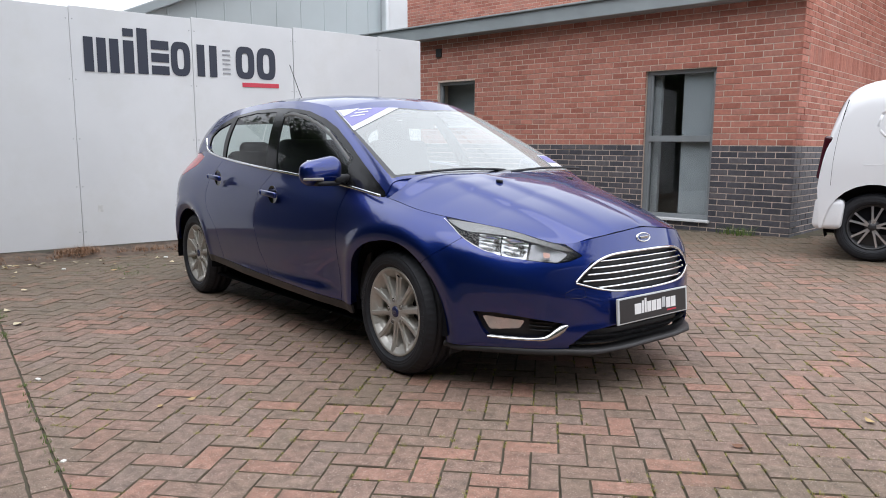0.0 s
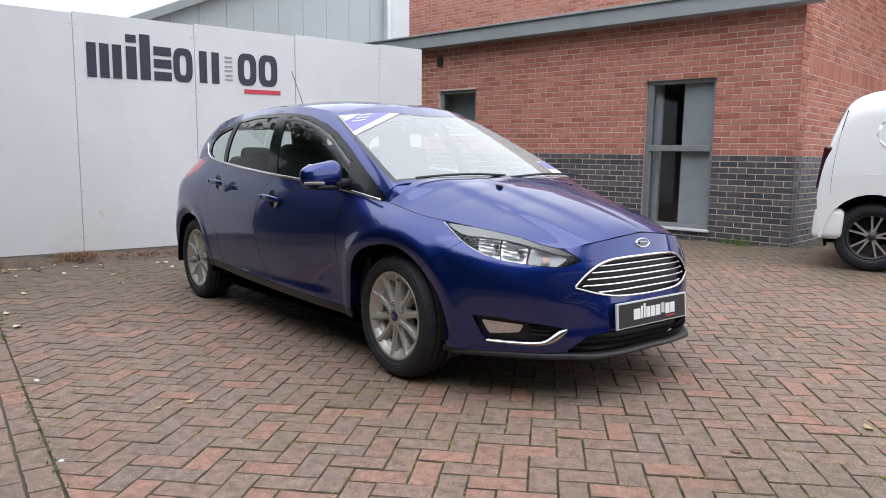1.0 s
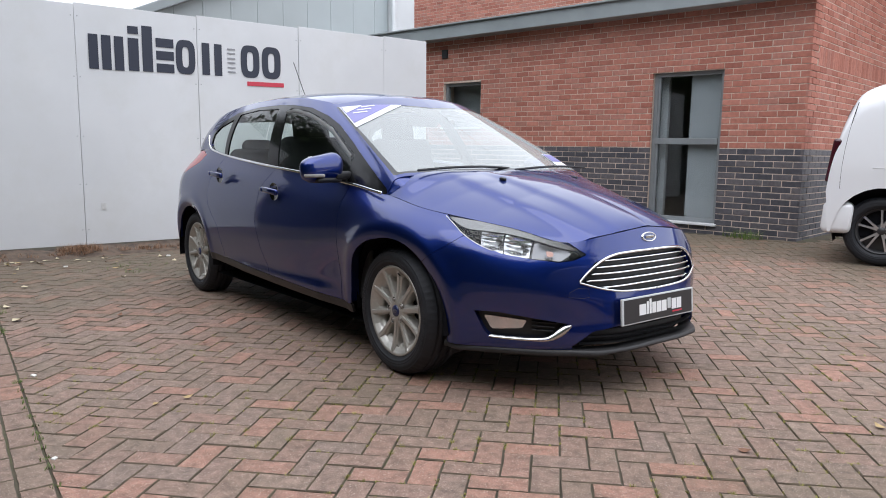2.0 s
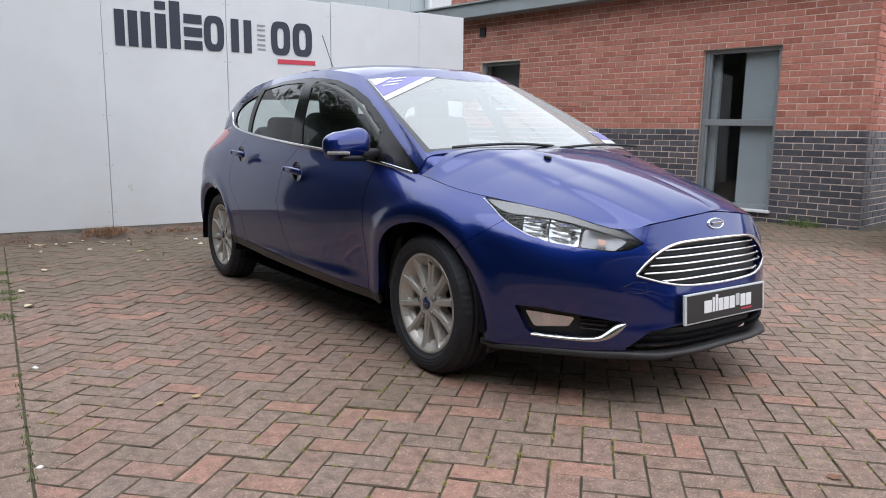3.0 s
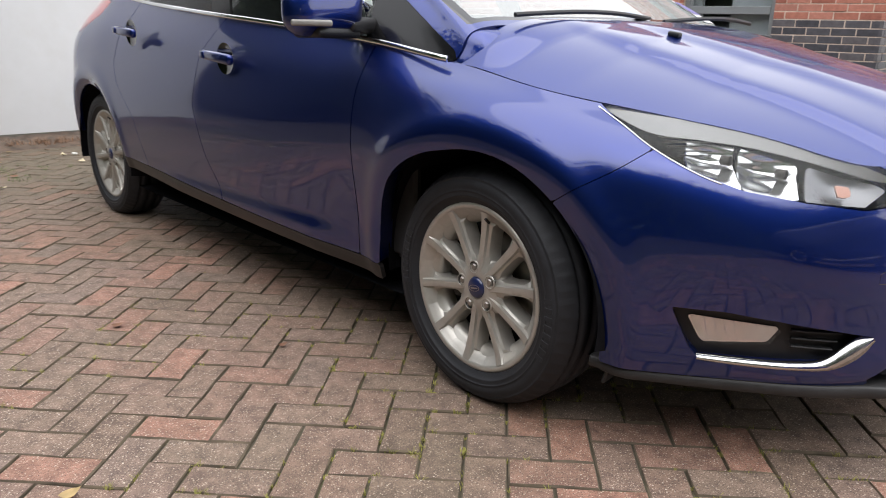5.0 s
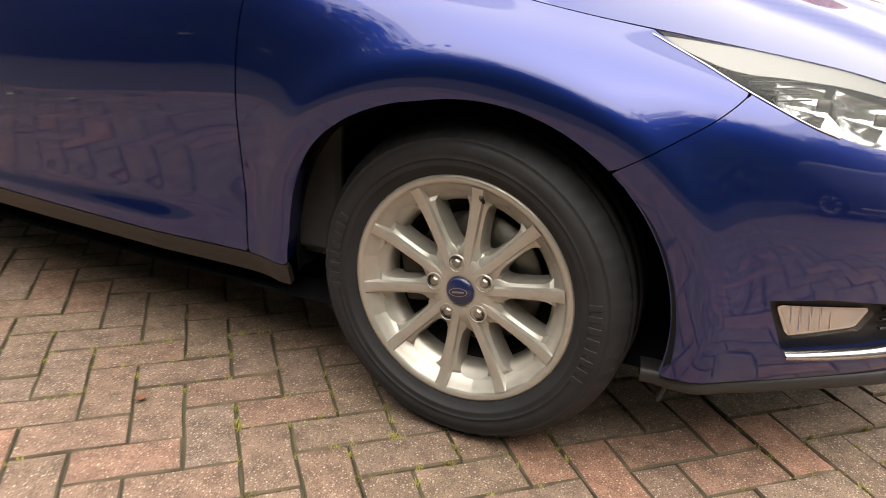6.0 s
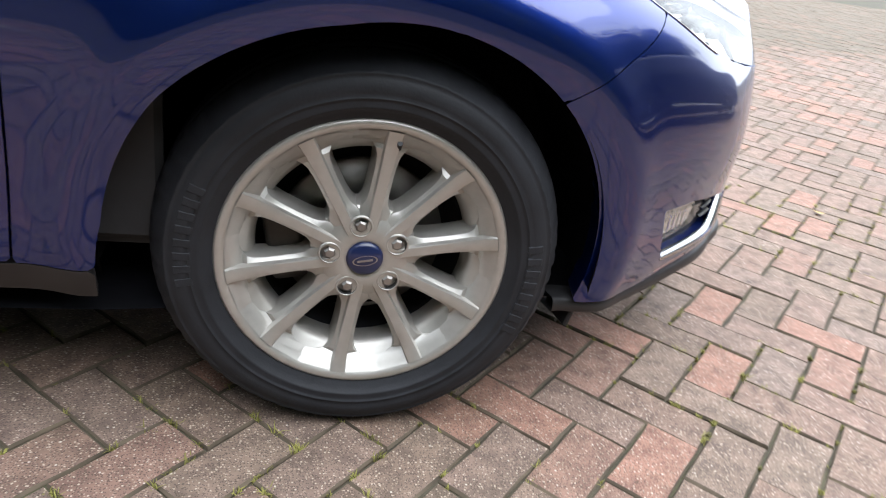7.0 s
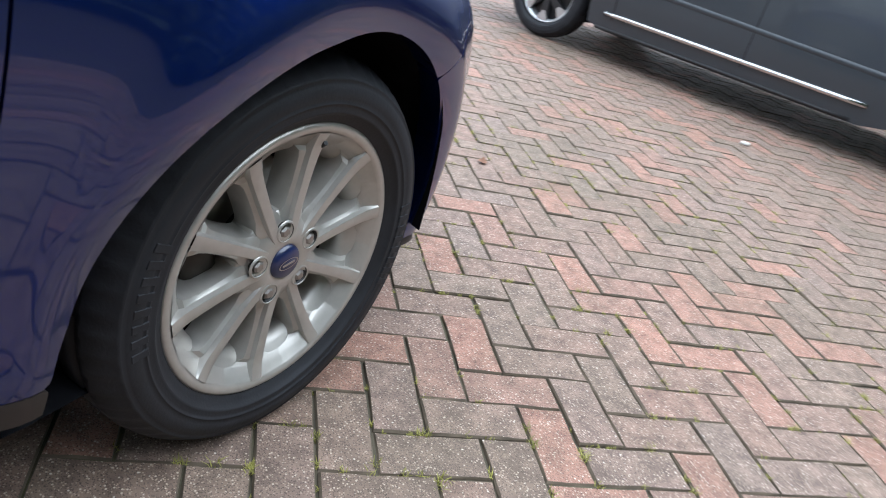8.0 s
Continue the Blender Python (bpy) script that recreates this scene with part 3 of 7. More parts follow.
# ---------------------------------------------------------------- the blue hatchback: its panels and parts
car = empty("hatchback_car")
tagged(car, "shiny dark blue five-door hatchback parked on block paving", "car")
SV, SF = SIDE.reshape(-1, 3), grid_faces(NS, NT)
_mid = SIDE[:, NT // 2, :2]
_len = np.concatenate([[0], np.cumsum(np.linalg.norm(np.diff(_mid, axis=0), axis=1))])
_arcs = _len[-1] - _len
_arcs = _arcs + np.interp(_arcs, [0.0, 0.2, 0.4, 0.55, 1.08, 1.37], [0.0, 0.002, 0.012, 0.022, 0.018, 0.03])
ARC = np.repeat(_arcs, NT)
ROW = np.tile(np.arange(NT), NS)
SX, SZ = SV[:, 0], SV[:, 2]
GAP = 0.0018

arch_front = np.hypot(SX - 1.343, SZ - 0.31) - 0.360 - 0.026 * np.clip((1.26 - SX) / 0.22, 0, 1) - 0.016 * np.clip((0.36 - SZ) / 0.12, 0, 1) * (SX < 1.3)
arch_rear = np.hypot(SX + 1.324, SZ - 0.31) - 0.360
sill_line = SZ - (0.275 + (1.099 - SX) * 0.045)
door_front = SX - (0.842 + 0.095 * (SZ - 0.29))
mid_gap = SX - np.interp(SZ, [0.30, 0.36, 0.48, 0.66, 0.85, 1.0], [0.06, 0.03, -0.045, -0.105, -0.08, 0.07])
rear_gap = SX - np.interp(SZ, [0.36, 0.40, 0.566, 0.70, 0.78, 0.90, 1.06], [-0.66, -0.665, -0.73, -0.90, -0.945, -0.93, -0.82])
bumper_line = (1.17 - 1.67 * (SZ - 0.599)) - ARC
rear_bumper_line = (-1.70 + 0.12 * (SZ - 0.5)) - SX
lip_line = SZ - np.interp(ARC, [0.0, 0.36, 0.50, 0.9, 1.1], [0.236, 0.230, 0.232, 0.228, 0.226])
LAMP = [(1.128, 0.80), (0.9, 0.95), (0.6, 0.9), (0.515, 0.700), (0.408, 0.640), (0.475, 0.618), (0.545, 0.611), (0.67, 0.624), (0.795, 0.643), (0.887, 0.672), (0.978, 0.712), (1.055, 0.752)]
GRILLE = [(-0.1, 0.650), (0.0, 0.650), (0.252, 0.641), (0.365, 0.606), (0.45, 0.533), (0.44, 0.520), (0.386, 0.506), (0.30, 0.484), (0.067, 0.468), (-0.1, 0.467)]
FOG = [(0.906, 0.391), (0.80, 0.390), (0.68, 0.374), (0.485, 0.343), (0.555, 0.284), (0.695, 0.274), (0.838, 0.272), (0.868, 0.306)]
INTAKE = [(-0.1, 0.333), (0.22, 0.333), (0.386, 0.312), (0.488, 0.246), (0.45, 0.20), (-0.1, 0.20)]
lamp = poly_dist(LAMP, ARC, SZ)
grille = poly_dist(GRILLE, ARC, SZ)
fog = poly_dist(FOG, ARC, SZ)
intake = poly_dist(INTAKE, ARC, SZ)
hood_gap = np.where(ARC < 1.62, (NT - 1 - ROW) - 0.28, 1.0)
TAIL = [(-1.36, 1.085), (-1.24, 1.06), (-1.30, 1.0), (-1.55, 0.92), (-1.95, 0.90), (-1.95, 1.1)]
tail = poly_dist(TAIL, SX, SZ)


def panel(name, values, mat, label="", depth=0.016, mirror=True, parent=None, V=None, F=None):
    """A pressed panel of the side skin, and its twin on the other flank."""
    V, F = (SV if V is None else V), (SF if F is None else F)
    val = np.minimum.reduce(values)
    A, G = clip(V, F, val)
    if not G:
        return None
    A, G = edge_fold(A, G, depth)
    ob = mesh_object(name, A, G, mat, parent or car, label, True)
    if mirror:
        A2, G2 = mirrored(A, G)
        mesh_object(name, A2, G2, mat, parent or car, label, True)
    return ob


def closed_panel(name, values, mat, label="", depth=0.016, parent=None):
    """A panel that runs across the middle of the nose."""
    A, G = clip(SV, SF, np.minimum.reduce(values))
    A, G = both(A, G)
    A, G = edge_fold(A, G, depth)
    return mesh_object(name, A, G, mat, parent or car, label, True)


panel("front_door", [mid_gap - GAP, -door_front - GAP, sill_line - GAP], paint_mat)
panel("rear_door", [-mid_gap - GAP, rear_gap - GAP, sill_line - GAP, arch_rear], paint_mat)
panel("rear_quarter", [-rear_gap - GAP, arch_rear, -rear_bumper_line - GAP, -tail - GAP, sill_line], paint_mat)
closed_rear = [rear_bumper_line - GAP, -tail - GAP]
closed_panel("rear_bumper", closed_rear, paint_mat)
panel("tail_lamp", [tail - GAP, -SX - 1.20], material("red_lamp", (0.50, 0.03, 0.035), 0.12, coat=0.6), "dark red tail lamp")
panel("front_wing", [door_front - GAP, arch_front, -bumper_line - GAP, -lamp - GAP, hood_gap, sill_line], paint_mat, depth=0.055)
front_bumper = closed_panel("front_bumper", [bumper_line - GAP, arch_front, -lamp - GAP, -grille - 0.001, -fog - 0.001, -intake, lip_line, hood_gap], paint_mat, depth=0.05)
panel("sill_trim", [-sill_line - GAP, sill_line + 0.048, 1.06 - SX, SX + 1.05, arch_front, arch_rear], sill_mat, "dark satin sill trim")


def shifted(poly_val, out, name, mat, label="", parent=None, more=()):
    """A piece of the nose skin moved along its normal, to back an opening."""
    n = np.cross(np.roll(SIDE, -1, 0) - np.roll(SIDE, 1, 0), np.roll(SIDE, -1, 1) - np.roll(SIDE, 1, 1))
    n /= np.maximum(np.linalg.norm(n, axis=2), 1e-9)[:, :, None]
    n[[0, -1]], n[:, [0, -1]] = n[[1, -2]], n[:, [1, -2]]
    n[-1] = (1, 0, 0)
    if n[NS // 2, NT // 2, 1] > 0:
        n = -n
    n[-1] = (1, 0, 0)
    W = (SIDE + n * out).reshape(-1, 3)
    W[-NT:, 1] = 0
    A, G = clip(W, SF, np.minimum.reduce([poly_val, *more]))
    A, G = both(A, G)
    A, G = edge_fold(A, G, 0.006)
    return mesh_object(name, A, G, mat, parent or car, label, True)


def skin_point(arc, z, out=0.0):
    """A point of the nose skin at that arc length from the middle (negative: the car's left) and height."""
    f = float(np.interp(-abs(arc), -_arcs, np.arange(NS)))
    i = min(int(f), NS - 2)
    line = SIDE[i] * (1 - (f - i)) + SIDE[i + 1] * (f - i)
    k = int(np.clip(np.searchsorted(line[:, 2], z), 1, NT - 1))
    t = (z - line[k - 1, 2]) / max(line[k, 2] - line[k - 1, 2], 1e-6)
    p = line[k - 1] * (1 - t) + line[k] * t
    j = min(max(i, 3), NS - 4)
    d = SIDE[j + 3, k] - SIDE[j - 3, k]
    n = np.array([d[1], -d[0], 0.0])
    n = n / np.linalg.norm(n)
    w = min(abs(arc) / 0.05, 1.0)
    n = n * w + np.array([1.0, 0, 0]) * (1 - w)
    n = n / np.linalg.norm(n)
    p = p + n * out
    return Vector((p[0], p[1] if arc >= 0 else -p[1], p[2]))


def strip(path, width, thick, name, mat, label="", parent=None, out=0.0, flip=False, lean=0.0):
    """A flat bar laid on the nose skin along (arc, height) points; width in height."""
    pts = curve_through([(a, z, 0) for a, z in path], 46)
    V, F = [], []
    for a, z, _ in pts:
        a = -a if flip else a
        for dz, o in ((-width / 2, out), (-width / 2 + thick * 0.3, out + thick), (width / 2 - thick * 0.3, out + thick - lean), (width / 2, out - lean)):
            V.append(skin_point(a, z + dz, o))
    for i in range(len(pts) - 1):
        for k in range(4):
            q = (k + 1) % 4
            F.append((i * 4 + k, i * 4 + q, (i + 1) * 4 + q, (i + 1) * 4 + k))
    F += [(0, 1, 2, 3), tuple(len(V) - 1 - k for k in range(4))]
    return mesh_object(name, V, F, mat, parent or car, label, True)


# the radiator grille: black backing, a chrome rim and five chrome bars
grille_root = shifted(grille + 0.012, -0.03, "radiator_grille", plastic_mat, "hexagonal grille with chrome bars")
RIMT = [(0.0, 0.645), (0.15, 0.643), (0.252, 0.636), (0.330, 0.613), (0.40, 0.570), (0.448, 0.527)]
RIMB = [(0.0, 0.472), (0.12, 0.474), (0.25, 0.481), (0.34, 0.496), (0.40, 0.511), (0.448, 0.524)]
for sgn in (False, True):
    strip(RIMT, 0.015, 0.012, "chrome_rim", chrome_mat, "bright chrome rim", grille_root, -0.004, sgn)
    strip(RIMB, 0.013, 0.012, "chrome_rim", chrome_mat, "bright chrome rim", grille_root, -0.004, sgn)
for k, z in enumerate((0.616, 0.588, 0.560, 0.532, 0.502)):
    end = np.interp(z, [0.468, 0.49, 0.505, 0.526, 0.606, 0.641], [0.05, 0.29, 0.36, 0.425, 0.352, 0.25]) - 0.012
    strip([(-end, z - 0.004), (-end / 2, z - 0.001), (0.001, z), (end / 2, z - 0.001), (end, z - 0.004)], 0.0120, 0.010, "grille_bar", chrome_mat, "", grille_root, -0.016, False, 0.008)
# lower intake and splitter
intake_root = shifted(intake + 0.04, -0.05, "lower_intake", plastic_mat, "black slatted lower intake", more=(lip_line + 0.03,))
for z in (0.318, 0.285, 0.255):
    end = np.interp(z, [0.246, 0.312, 0.333], [0.46, 0.37, 0.22])
    strip([(-end, z), (-end / 2, z), (0.001, z), (end / 2, z), (end, z)], 0.012, 0.02, "intake_slat", plastic_mat, "", intake_root, -0.026)


def splitter():
    V, F = [], []
    arcs = np.linspace(-1.09, 1.09, 121)
    for a in arcs:
        b = abs(a)
        top = float(np.interp(b, [0.0, 0.36, 0.50, 0.9, 1.1], [0.236, 0.230, 0.232, 0.228, 0.226]))
        low = float(np.interp(b, [0.0, 0.27, 0.36, 0.6, 1.1], [0.214, 0.212, 0.206, 0.204, 0.200]))
        jut = float(np.interp(b, [0.0, 0.27, 0.37, 0.42, 0.50, 0.7, 1.1], [0.014, 0.016, 0.026, 0.020, 0.004, -0.004, -0.010]))
        for z, o in ((top, -0.06), (top, jut - 0.008), (top - 0.004, jut - 0.003), ((top + low) / 2, jut - 0.001), (low + 0.004, jut), (low, jut - 0.004), (low, -0.06)):
            p = skin_point(a, 0.25, o)
            V.append((p.x, p.y, z))
    for i in range(len(arcs) - 1):
        for k in range(6):
            F.append((i * 7 + k, i * 7 + k + 1, (i + 1) * 7 + k + 1, (i + 1) * 7 + k))
    mesh_object("splitter", V, F, lip_mat, car, "black plastic front splitter", True)


splitter()

# fog lamp recesses
reflector_mat = material("lamp_reflector", (0.66, 0.67, 0.68), 0.14, metal=0.92, bump=0.35, bump_scale=26)
turn_mat = material("turn_reflector", (0.17, 0.17, 0.18), 0.25, metal=0.7, bump=0.3, bump_scale=40)
blade_mat = material("satin_chrome", (0.60, 0.60, 0.60), 0.22, metal=1.0)
amber_mat = material("lamp_amber", (0.45, 0.22, 0.16), 0.2)
for sgn in (1, -1):
    A, G = clip(SV, SF, fog + 0.012)
    A = A.copy()
    nx = np.array((0.78, -0.62, 0.0))
    A = A - nx * 0.035
    A, G = edge_fold(A, G, 0.01)
    if sgn < 0:
        A, G = mirrored(A, G)
    fr = mesh_object("fog_lamp_surround", A, G, plastic_mat, car, "black recessed fog lamp surround", True)
    FL = [(0.864, 0.370), (0.675, 0.354), (0.70, 0.318), (0.832, 0.308)]
    B, H = clip(SV, SF, poly_dist(FL, ARC, SZ))
    B2 = B - nx * 0.030
    B1 = B - nx * 0.018
    for nm, W, mt in (("reflector", B2, reflector_mat), ("lens", B1, lens_mat)):
        W, K = edge_fold(W, H, 0.008)
        if sgn < 0:
            W, K = mirrored(W, K)
        mesh_object(nm, W, K, mt, fr, "", True)
    for a in (0.835, 0.815, 0.795, 0.775):
        strip([(a, 0.358), (a - 0.004, 0.342), (a - 0.006, 0.327)], 0.006, 0.004, "flute", chrome_mat, "", fr, -0.019, sgn < 0)
    # chrome blade under the lamp, widening as it turns up
    V, F = [], []
    path = curve_through([(0.848, 0.280, 0.010), (0.75, 0.276, 0.013), (0.66, 0.276, 0.014), (0.605, 0.279, 0.017), (0.580, 0.286, 0.024), (0.552, 0.301, 0.034), (0.515, 0.323, 0.036), (0.484, 0.342, 0.014)], 40)
    for a, z, w in path:
        for dz, o in ((-w / 2, -0.014), (-w / 2, 0.002), (0.0, -0.001), (w / 2, -0.008), (w / 2, -0.016)):
            V.append(skin_point(a * sgn, z + dz, o))
    for i in range(len(path) - 1):
        for k in range(4):
            F.append((i * 5 + k, i * 5 + k + 1, (i + 1) * 5 + k + 1, (i + 1) * 5 + k))
    mesh_object("chrome_blade", V, F, blade_mat, fr, "bright chrome trim blade", True)
    for z in (0.352, 0.334, 0.316):
        strip([(0.66, z), (0.61, z - 0.003), (0.56 + (0.334 - z) * 0.6, z - 0.006)], 0.007, 0.008, "slat", plastic_mat, "", fr, -0.026, sgn < 0)

# towing-eye cover in the bumper
for sgn in (1,):
    ring = [(0.405, 0.497), (0.455, 0.500), (0.498, 0.482), (0.500, 0.462), (0.43, 0.456), (0.398, 0.462)]
    V, F = tube([skin_point(*ring[k % 6], 0.0) for k in range(7)], 0.0009, 6)
    mesh_object("tow_cover", V, F, lip_mat, front_bumper, "thin gap round the towing-eye cover")

# headlamps: lens over a housing with two reflectors, a finned black corner and an amber turn lamp
for sgn in (1, -1):
    A, G = clip(SV, SF, np.minimum(lamp - 0.001, (NT - 1 - ROW) - 0.4))
    A0 = A.copy()
    A, G2 = edge_fold(A, G, 0.05)
    nx = np.array((0.80, -0.58, 0.15))
    housing = A0 - nx * 0.095
    if sgn < 0:
        A, G2 = mirrored(A, G2)
        housing, Gh = mirrored(housing, G)
    else:
        Gh = G
    root = mesh_object("headlamp", housing, Gh, gloss_black_mat, car, "clear headlamp with chrome reflectors", True)
    ln = mesh_object("lens", A, G2, lens_mat, root, "clear curved lens", True)
    ln.visible_shadow = False

    def cell(poly, deep, mat, name, V=SV, label=""):
        B, H = clip(V, SF, poly_dist(poly, ARC, SZ))
        if not H:
            return
        c = B.mean(0)
        r = np.linalg.norm((B - c) / np.array([0.06, 0.06, 0.04]), axis=1)
        if deep > 0.05:
            B = B - nx * (0.0016 * np.sin((B[:, 0] * 0.6 - B[:, 1] * 0.8) * 300))[:, None]
        B = B - nx * (0.012 + deep * np.exp(-(r * 0.9) ** 2)[:, None])
        B, H = edge_fold(B, H, 0.004)
        if sgn < 0:
            B, H = mirrored(B, H)
        mesh_object(name, B, H, mat, root, label, True)
    cell([(0.905, 0.728), (0.800, 0.718), (0.790, 0.638), (0.845, 0.644), (0.885, 0.662)], 0.055, reflector_mat, "reflector")
    cell([(0.794, 0.717), (0.664, 0.690), (0.674, 0.625), (0.784, 0.637)], 0.055, reflector_mat, "reflector")
    for a, z in ((0.838, 0.690), (0.723, 0.668)):
        p = skin_point(a * sgn, z, -0.045)
        V, F = tube([(p.x + 0.004 * k, p.y, p.z) for k in range(6)], 0.0105, 14)
        F.append(tuple(range(len(V) - 14, len(V))))
        mesh_object("bulb_shield", V, F, dark_metal_mat, root, "small dark bulb shield", True)
    cell([(0.655, 0.688), (0.500, 0.656), (0.478, 0.645), (0.530, 0.614), (0.664, 0.624)], 0.030, turn_mat, "turn_lamp")
    cell([(0.600, 0.656), (0.570, 0.652), (0.566, 0.640), (0.572, 0.632), (0.596, 0.634)], 0.004, amber_mat, "turn_bulb", label="amber turn bulb")
    # pale daytime band along the top of the lamp
    top = [(1.115, 0.783), (1.0, 0.757), (0.88, 0.745), (0.777, 0.732), (0.644, 0.705), (0.515, 0.675), (0.45, 0.660)]
    V, F = [], []
    path = curve_through([(a, z, w) for (a, z), w in zip(top, (0.006, 0.036, 0.036, 0.032, 0.028, 0.024, 0.008))], 50)
    for a, z, w in path:
        for dz, o in ((-w / 2, -0.016), (w / 2 - 0.003, -0.007)):
            V.append(skin_point(a * sgn, z + dz, o))
    F = [(2 * i, 2 * i + 1, 2 * i + 3, 2 * i + 2) for i in range(len(path) - 1)]
    mesh_object("light_guide", V, F, material("pale_guide", (0.20, 0.20, 0.205), 0.3), root, "pale satin light guide", True)
    for k in range(7):
        z = 0.700 + 0.008 * k
        a0, a1 = 0.86, np.interp(z, [0.70, 0.76], [0.93, 1.02])
        V, F = tube([skin_point(a * sgn, z + 0.012 * (0.86 - a), -0.02) for a in np.linspace(a0, a1, 8)], 0.0016, 5)
        mesh_object("fin", V, F, plastic_mat, root)
    # bright line round the lower edge
    low = [(1.12, 0.785), (1.05, 0.749), (0.975, 0.709), (0.887, 0.669), (0.84, 0.653)]
    strip(low, 0.003, 0.002, "lower_edge", chrome_mat, "", root, 0.0, sgn < 0)

# bonnet
A, G = both(HOOD.reshape(-1, 3), grid_faces(*HOOD.shape[:2]))
A, G = edge_fold(A, G, 0.018)
mesh_object("bonnet", A, G, paint_mat, car, "", True)
for sgn in (1, -1):
    bm = bmesh.new()
    jz = float(HOOD.reshape(-1, 3)[np.argmin(np.hypot(HOOD[:, :, 0].ravel() - 1.506, HOOD[:, :, 1].ravel() + 0.266)), 2])
    box(bm, 0.034, 0.022, 0.014, pose(1.506, -0.266 * sgn, jz + 0.004, 0, 8, 0), 0.005, 2)
    part("washer_jet", bm, plastic_mat, car)

# badge: an oval rim and a blue face
badge_mat = material("badge_blue", (0.02, 0.04, 0.16), 0.2, coat=0.8)
V, F = [], []
for ring, (rx, rz, o) in enumerate(((0.054, 0.0215, 0.0), (0.052, 0.0205, 0.006), (0.0485, 0.0178, 0.006), (0.047, 0.0165, 0.004))):
    for k in range(40):
        a = 2 * math.pi * k / 40
        p = skin_point(rx * math.cos(a), 0.700 + rz * math.sin(a), o)
        V.append(p)
for r in range(3):
    for k in range(40):
        F.append((r * 40 + k, r * 40 + (k + 1) % 40, (r + 1) * 40 + (k + 1) % 40, (r + 1) * 40 + k))
badge = mesh_object("badge", V, F, chrome_mat, car, "oval chrome badge with a blue face", True)
mesh_object("badge_face", V[120:160], [tuple(range(40))], badge_mat, badge)
bm = bmesh.new()
box(bm, 0.003, 0.062, 0.011, pose(skin_point(0.0, 0.70, 0.006).x + 0.001, 0, 0.70), 0.001, 1)
part("badge_script", bm, chrome_mat, badge)


# number plate: clear rim, black face, plain bars for its lettering
def letters(root, widths, heights, colours, start, base, to_world, depth=0.002, bevel=0.004):
    """Plain bars of the letters' sizes."""
    x = start
    for w, (h0, h1), c in zip(widths, heights, colours):
        if c is not None:
            bm = bmesh.new()
            box(bm, w, depth, h1 - h0, to_world @ pose(x + w / 2, 0, base + (h0 + h1) / 2), min(bevel, w * 0.3), 2)
            part("letter_bar", bm, c, root)
        x += w


plate_black = material("plate_black", (0.02, 0.02, 0.022), 0.3)
white_ink = material("white_ink", (0.8, 0.8, 0.8), 0.4)
red_ink = material("red_ink", (0.55, 0.03, 0.06), 0.4)
clear_rim = material("plate_rim", (0.55, 0.57, 0.58), 0.25)
PX, PZ = 2.264, 0.390
bm = bmesh.new()
box(bm, 0.010, 0.530, 0.118, pose(PX, 0, PZ, 0, -4, 0), 0.003, 2)
plate_ob = part("number_plate", bm, clear_rim, car, "black show plate with white lettering in a clear rim")
bm = bmesh.new()
box(bm, 0.002, 0.502, 0.104, pose(PX + 0.0055, 0, PZ, 0, -4, 0))
part("plate_face", bm, plate_black, plate_ob)
pw = pose(PX + 0.0075, 0, PZ, 0, -4, 0) @ pose(0, 0, 0, 0, 0, 90)
BAR_W = [0.042, 0.004, 0.013, 0.004, 0.013, 0.004, 0.025, 0.004, 0.029, 0.004, 0.030, 0.006, 0.022, 0.006, 0.029, 0.004, 0.031]
BAR_H = [(0, 0.042), (0, 0), (0, 0.050), (0, 0), (0, 0.058), (0, 0), (0, 0.043), (0, 0), (0, 0.043), (0, 0), (0, 0.043), (0, 0), (0.006, 0.048), (0, 0), (0, 0.043), (0, 0), (0, 0.043)]
letters(plate_ob, [w * 1.16 for w in BAR_W], [(p * 1.14, q * 1.14) for p, q in BAR_H],
        [white_ink, None] * 5 + [white_ink, None, clear_rim, None, white_ink, None, white_ink], -0.148, -0.024, pw, 0.001, 0.0003)
letters(plate_ob, [0.074], [(0, 0.007)], [red_ink], 0.096, -0.038, pw, 0.001, 0.0003)

deflector_mat = material("grey_deflector", (0.42, 0.43, 0.44), 0.25)
# cabin: painted frame, black trim, glass
NC, MC = CABIN.shape[:2]
CV, CF = CABIN.reshape(-1, 3), grid_faces(NC, MC)
CX, CZ = CV[:, 0], CV[:, 2]
CT = np.repeat(np.linspace(0, 1, NC), MC)
CW = np.tile(np.linspace(0, 1, MC), NC)
DLO = [(1.18, 0.862), (1.16, 0.893), (0.735, 1.130), (0.545, 1.226), (0.375, 1.292), (0.175, 1.345), (-0.04, 1.370), (-0.26, 1.382), (-0.56, 1.382), (-0.93, 1.356), (-1.155, 1.297),
       (-1.24, 1.235), (-1.245, 1.18), (-1.20, 1.12), (-1.10, 1.06), (-0.73, 1.0), (-0.23, 0.95), (0.27, 0.92), (0.89, 0.87)]
side_zone = 0.712 - CT
dlo = np.minimum(poly_dist(DLO, CX, CZ), np.minimum(side_zone, (CT - 0.16) * 2))
screen = np.minimum(np.minimum((CT - 0.729 + 0.011 * CW) * 2.2, CW - 0.03), 0.950 - 0.085 * (CT - 0.72) / 0.28 - CW)
rear_screen = np.minimum(np.minimum(0.15 - CT, CW - 0.06), 0.95 - CW)
panel("cabin_frame", [-dlo, -screen, -rear_screen], paint_mat, "", 0.02, True, None, CV, CF)
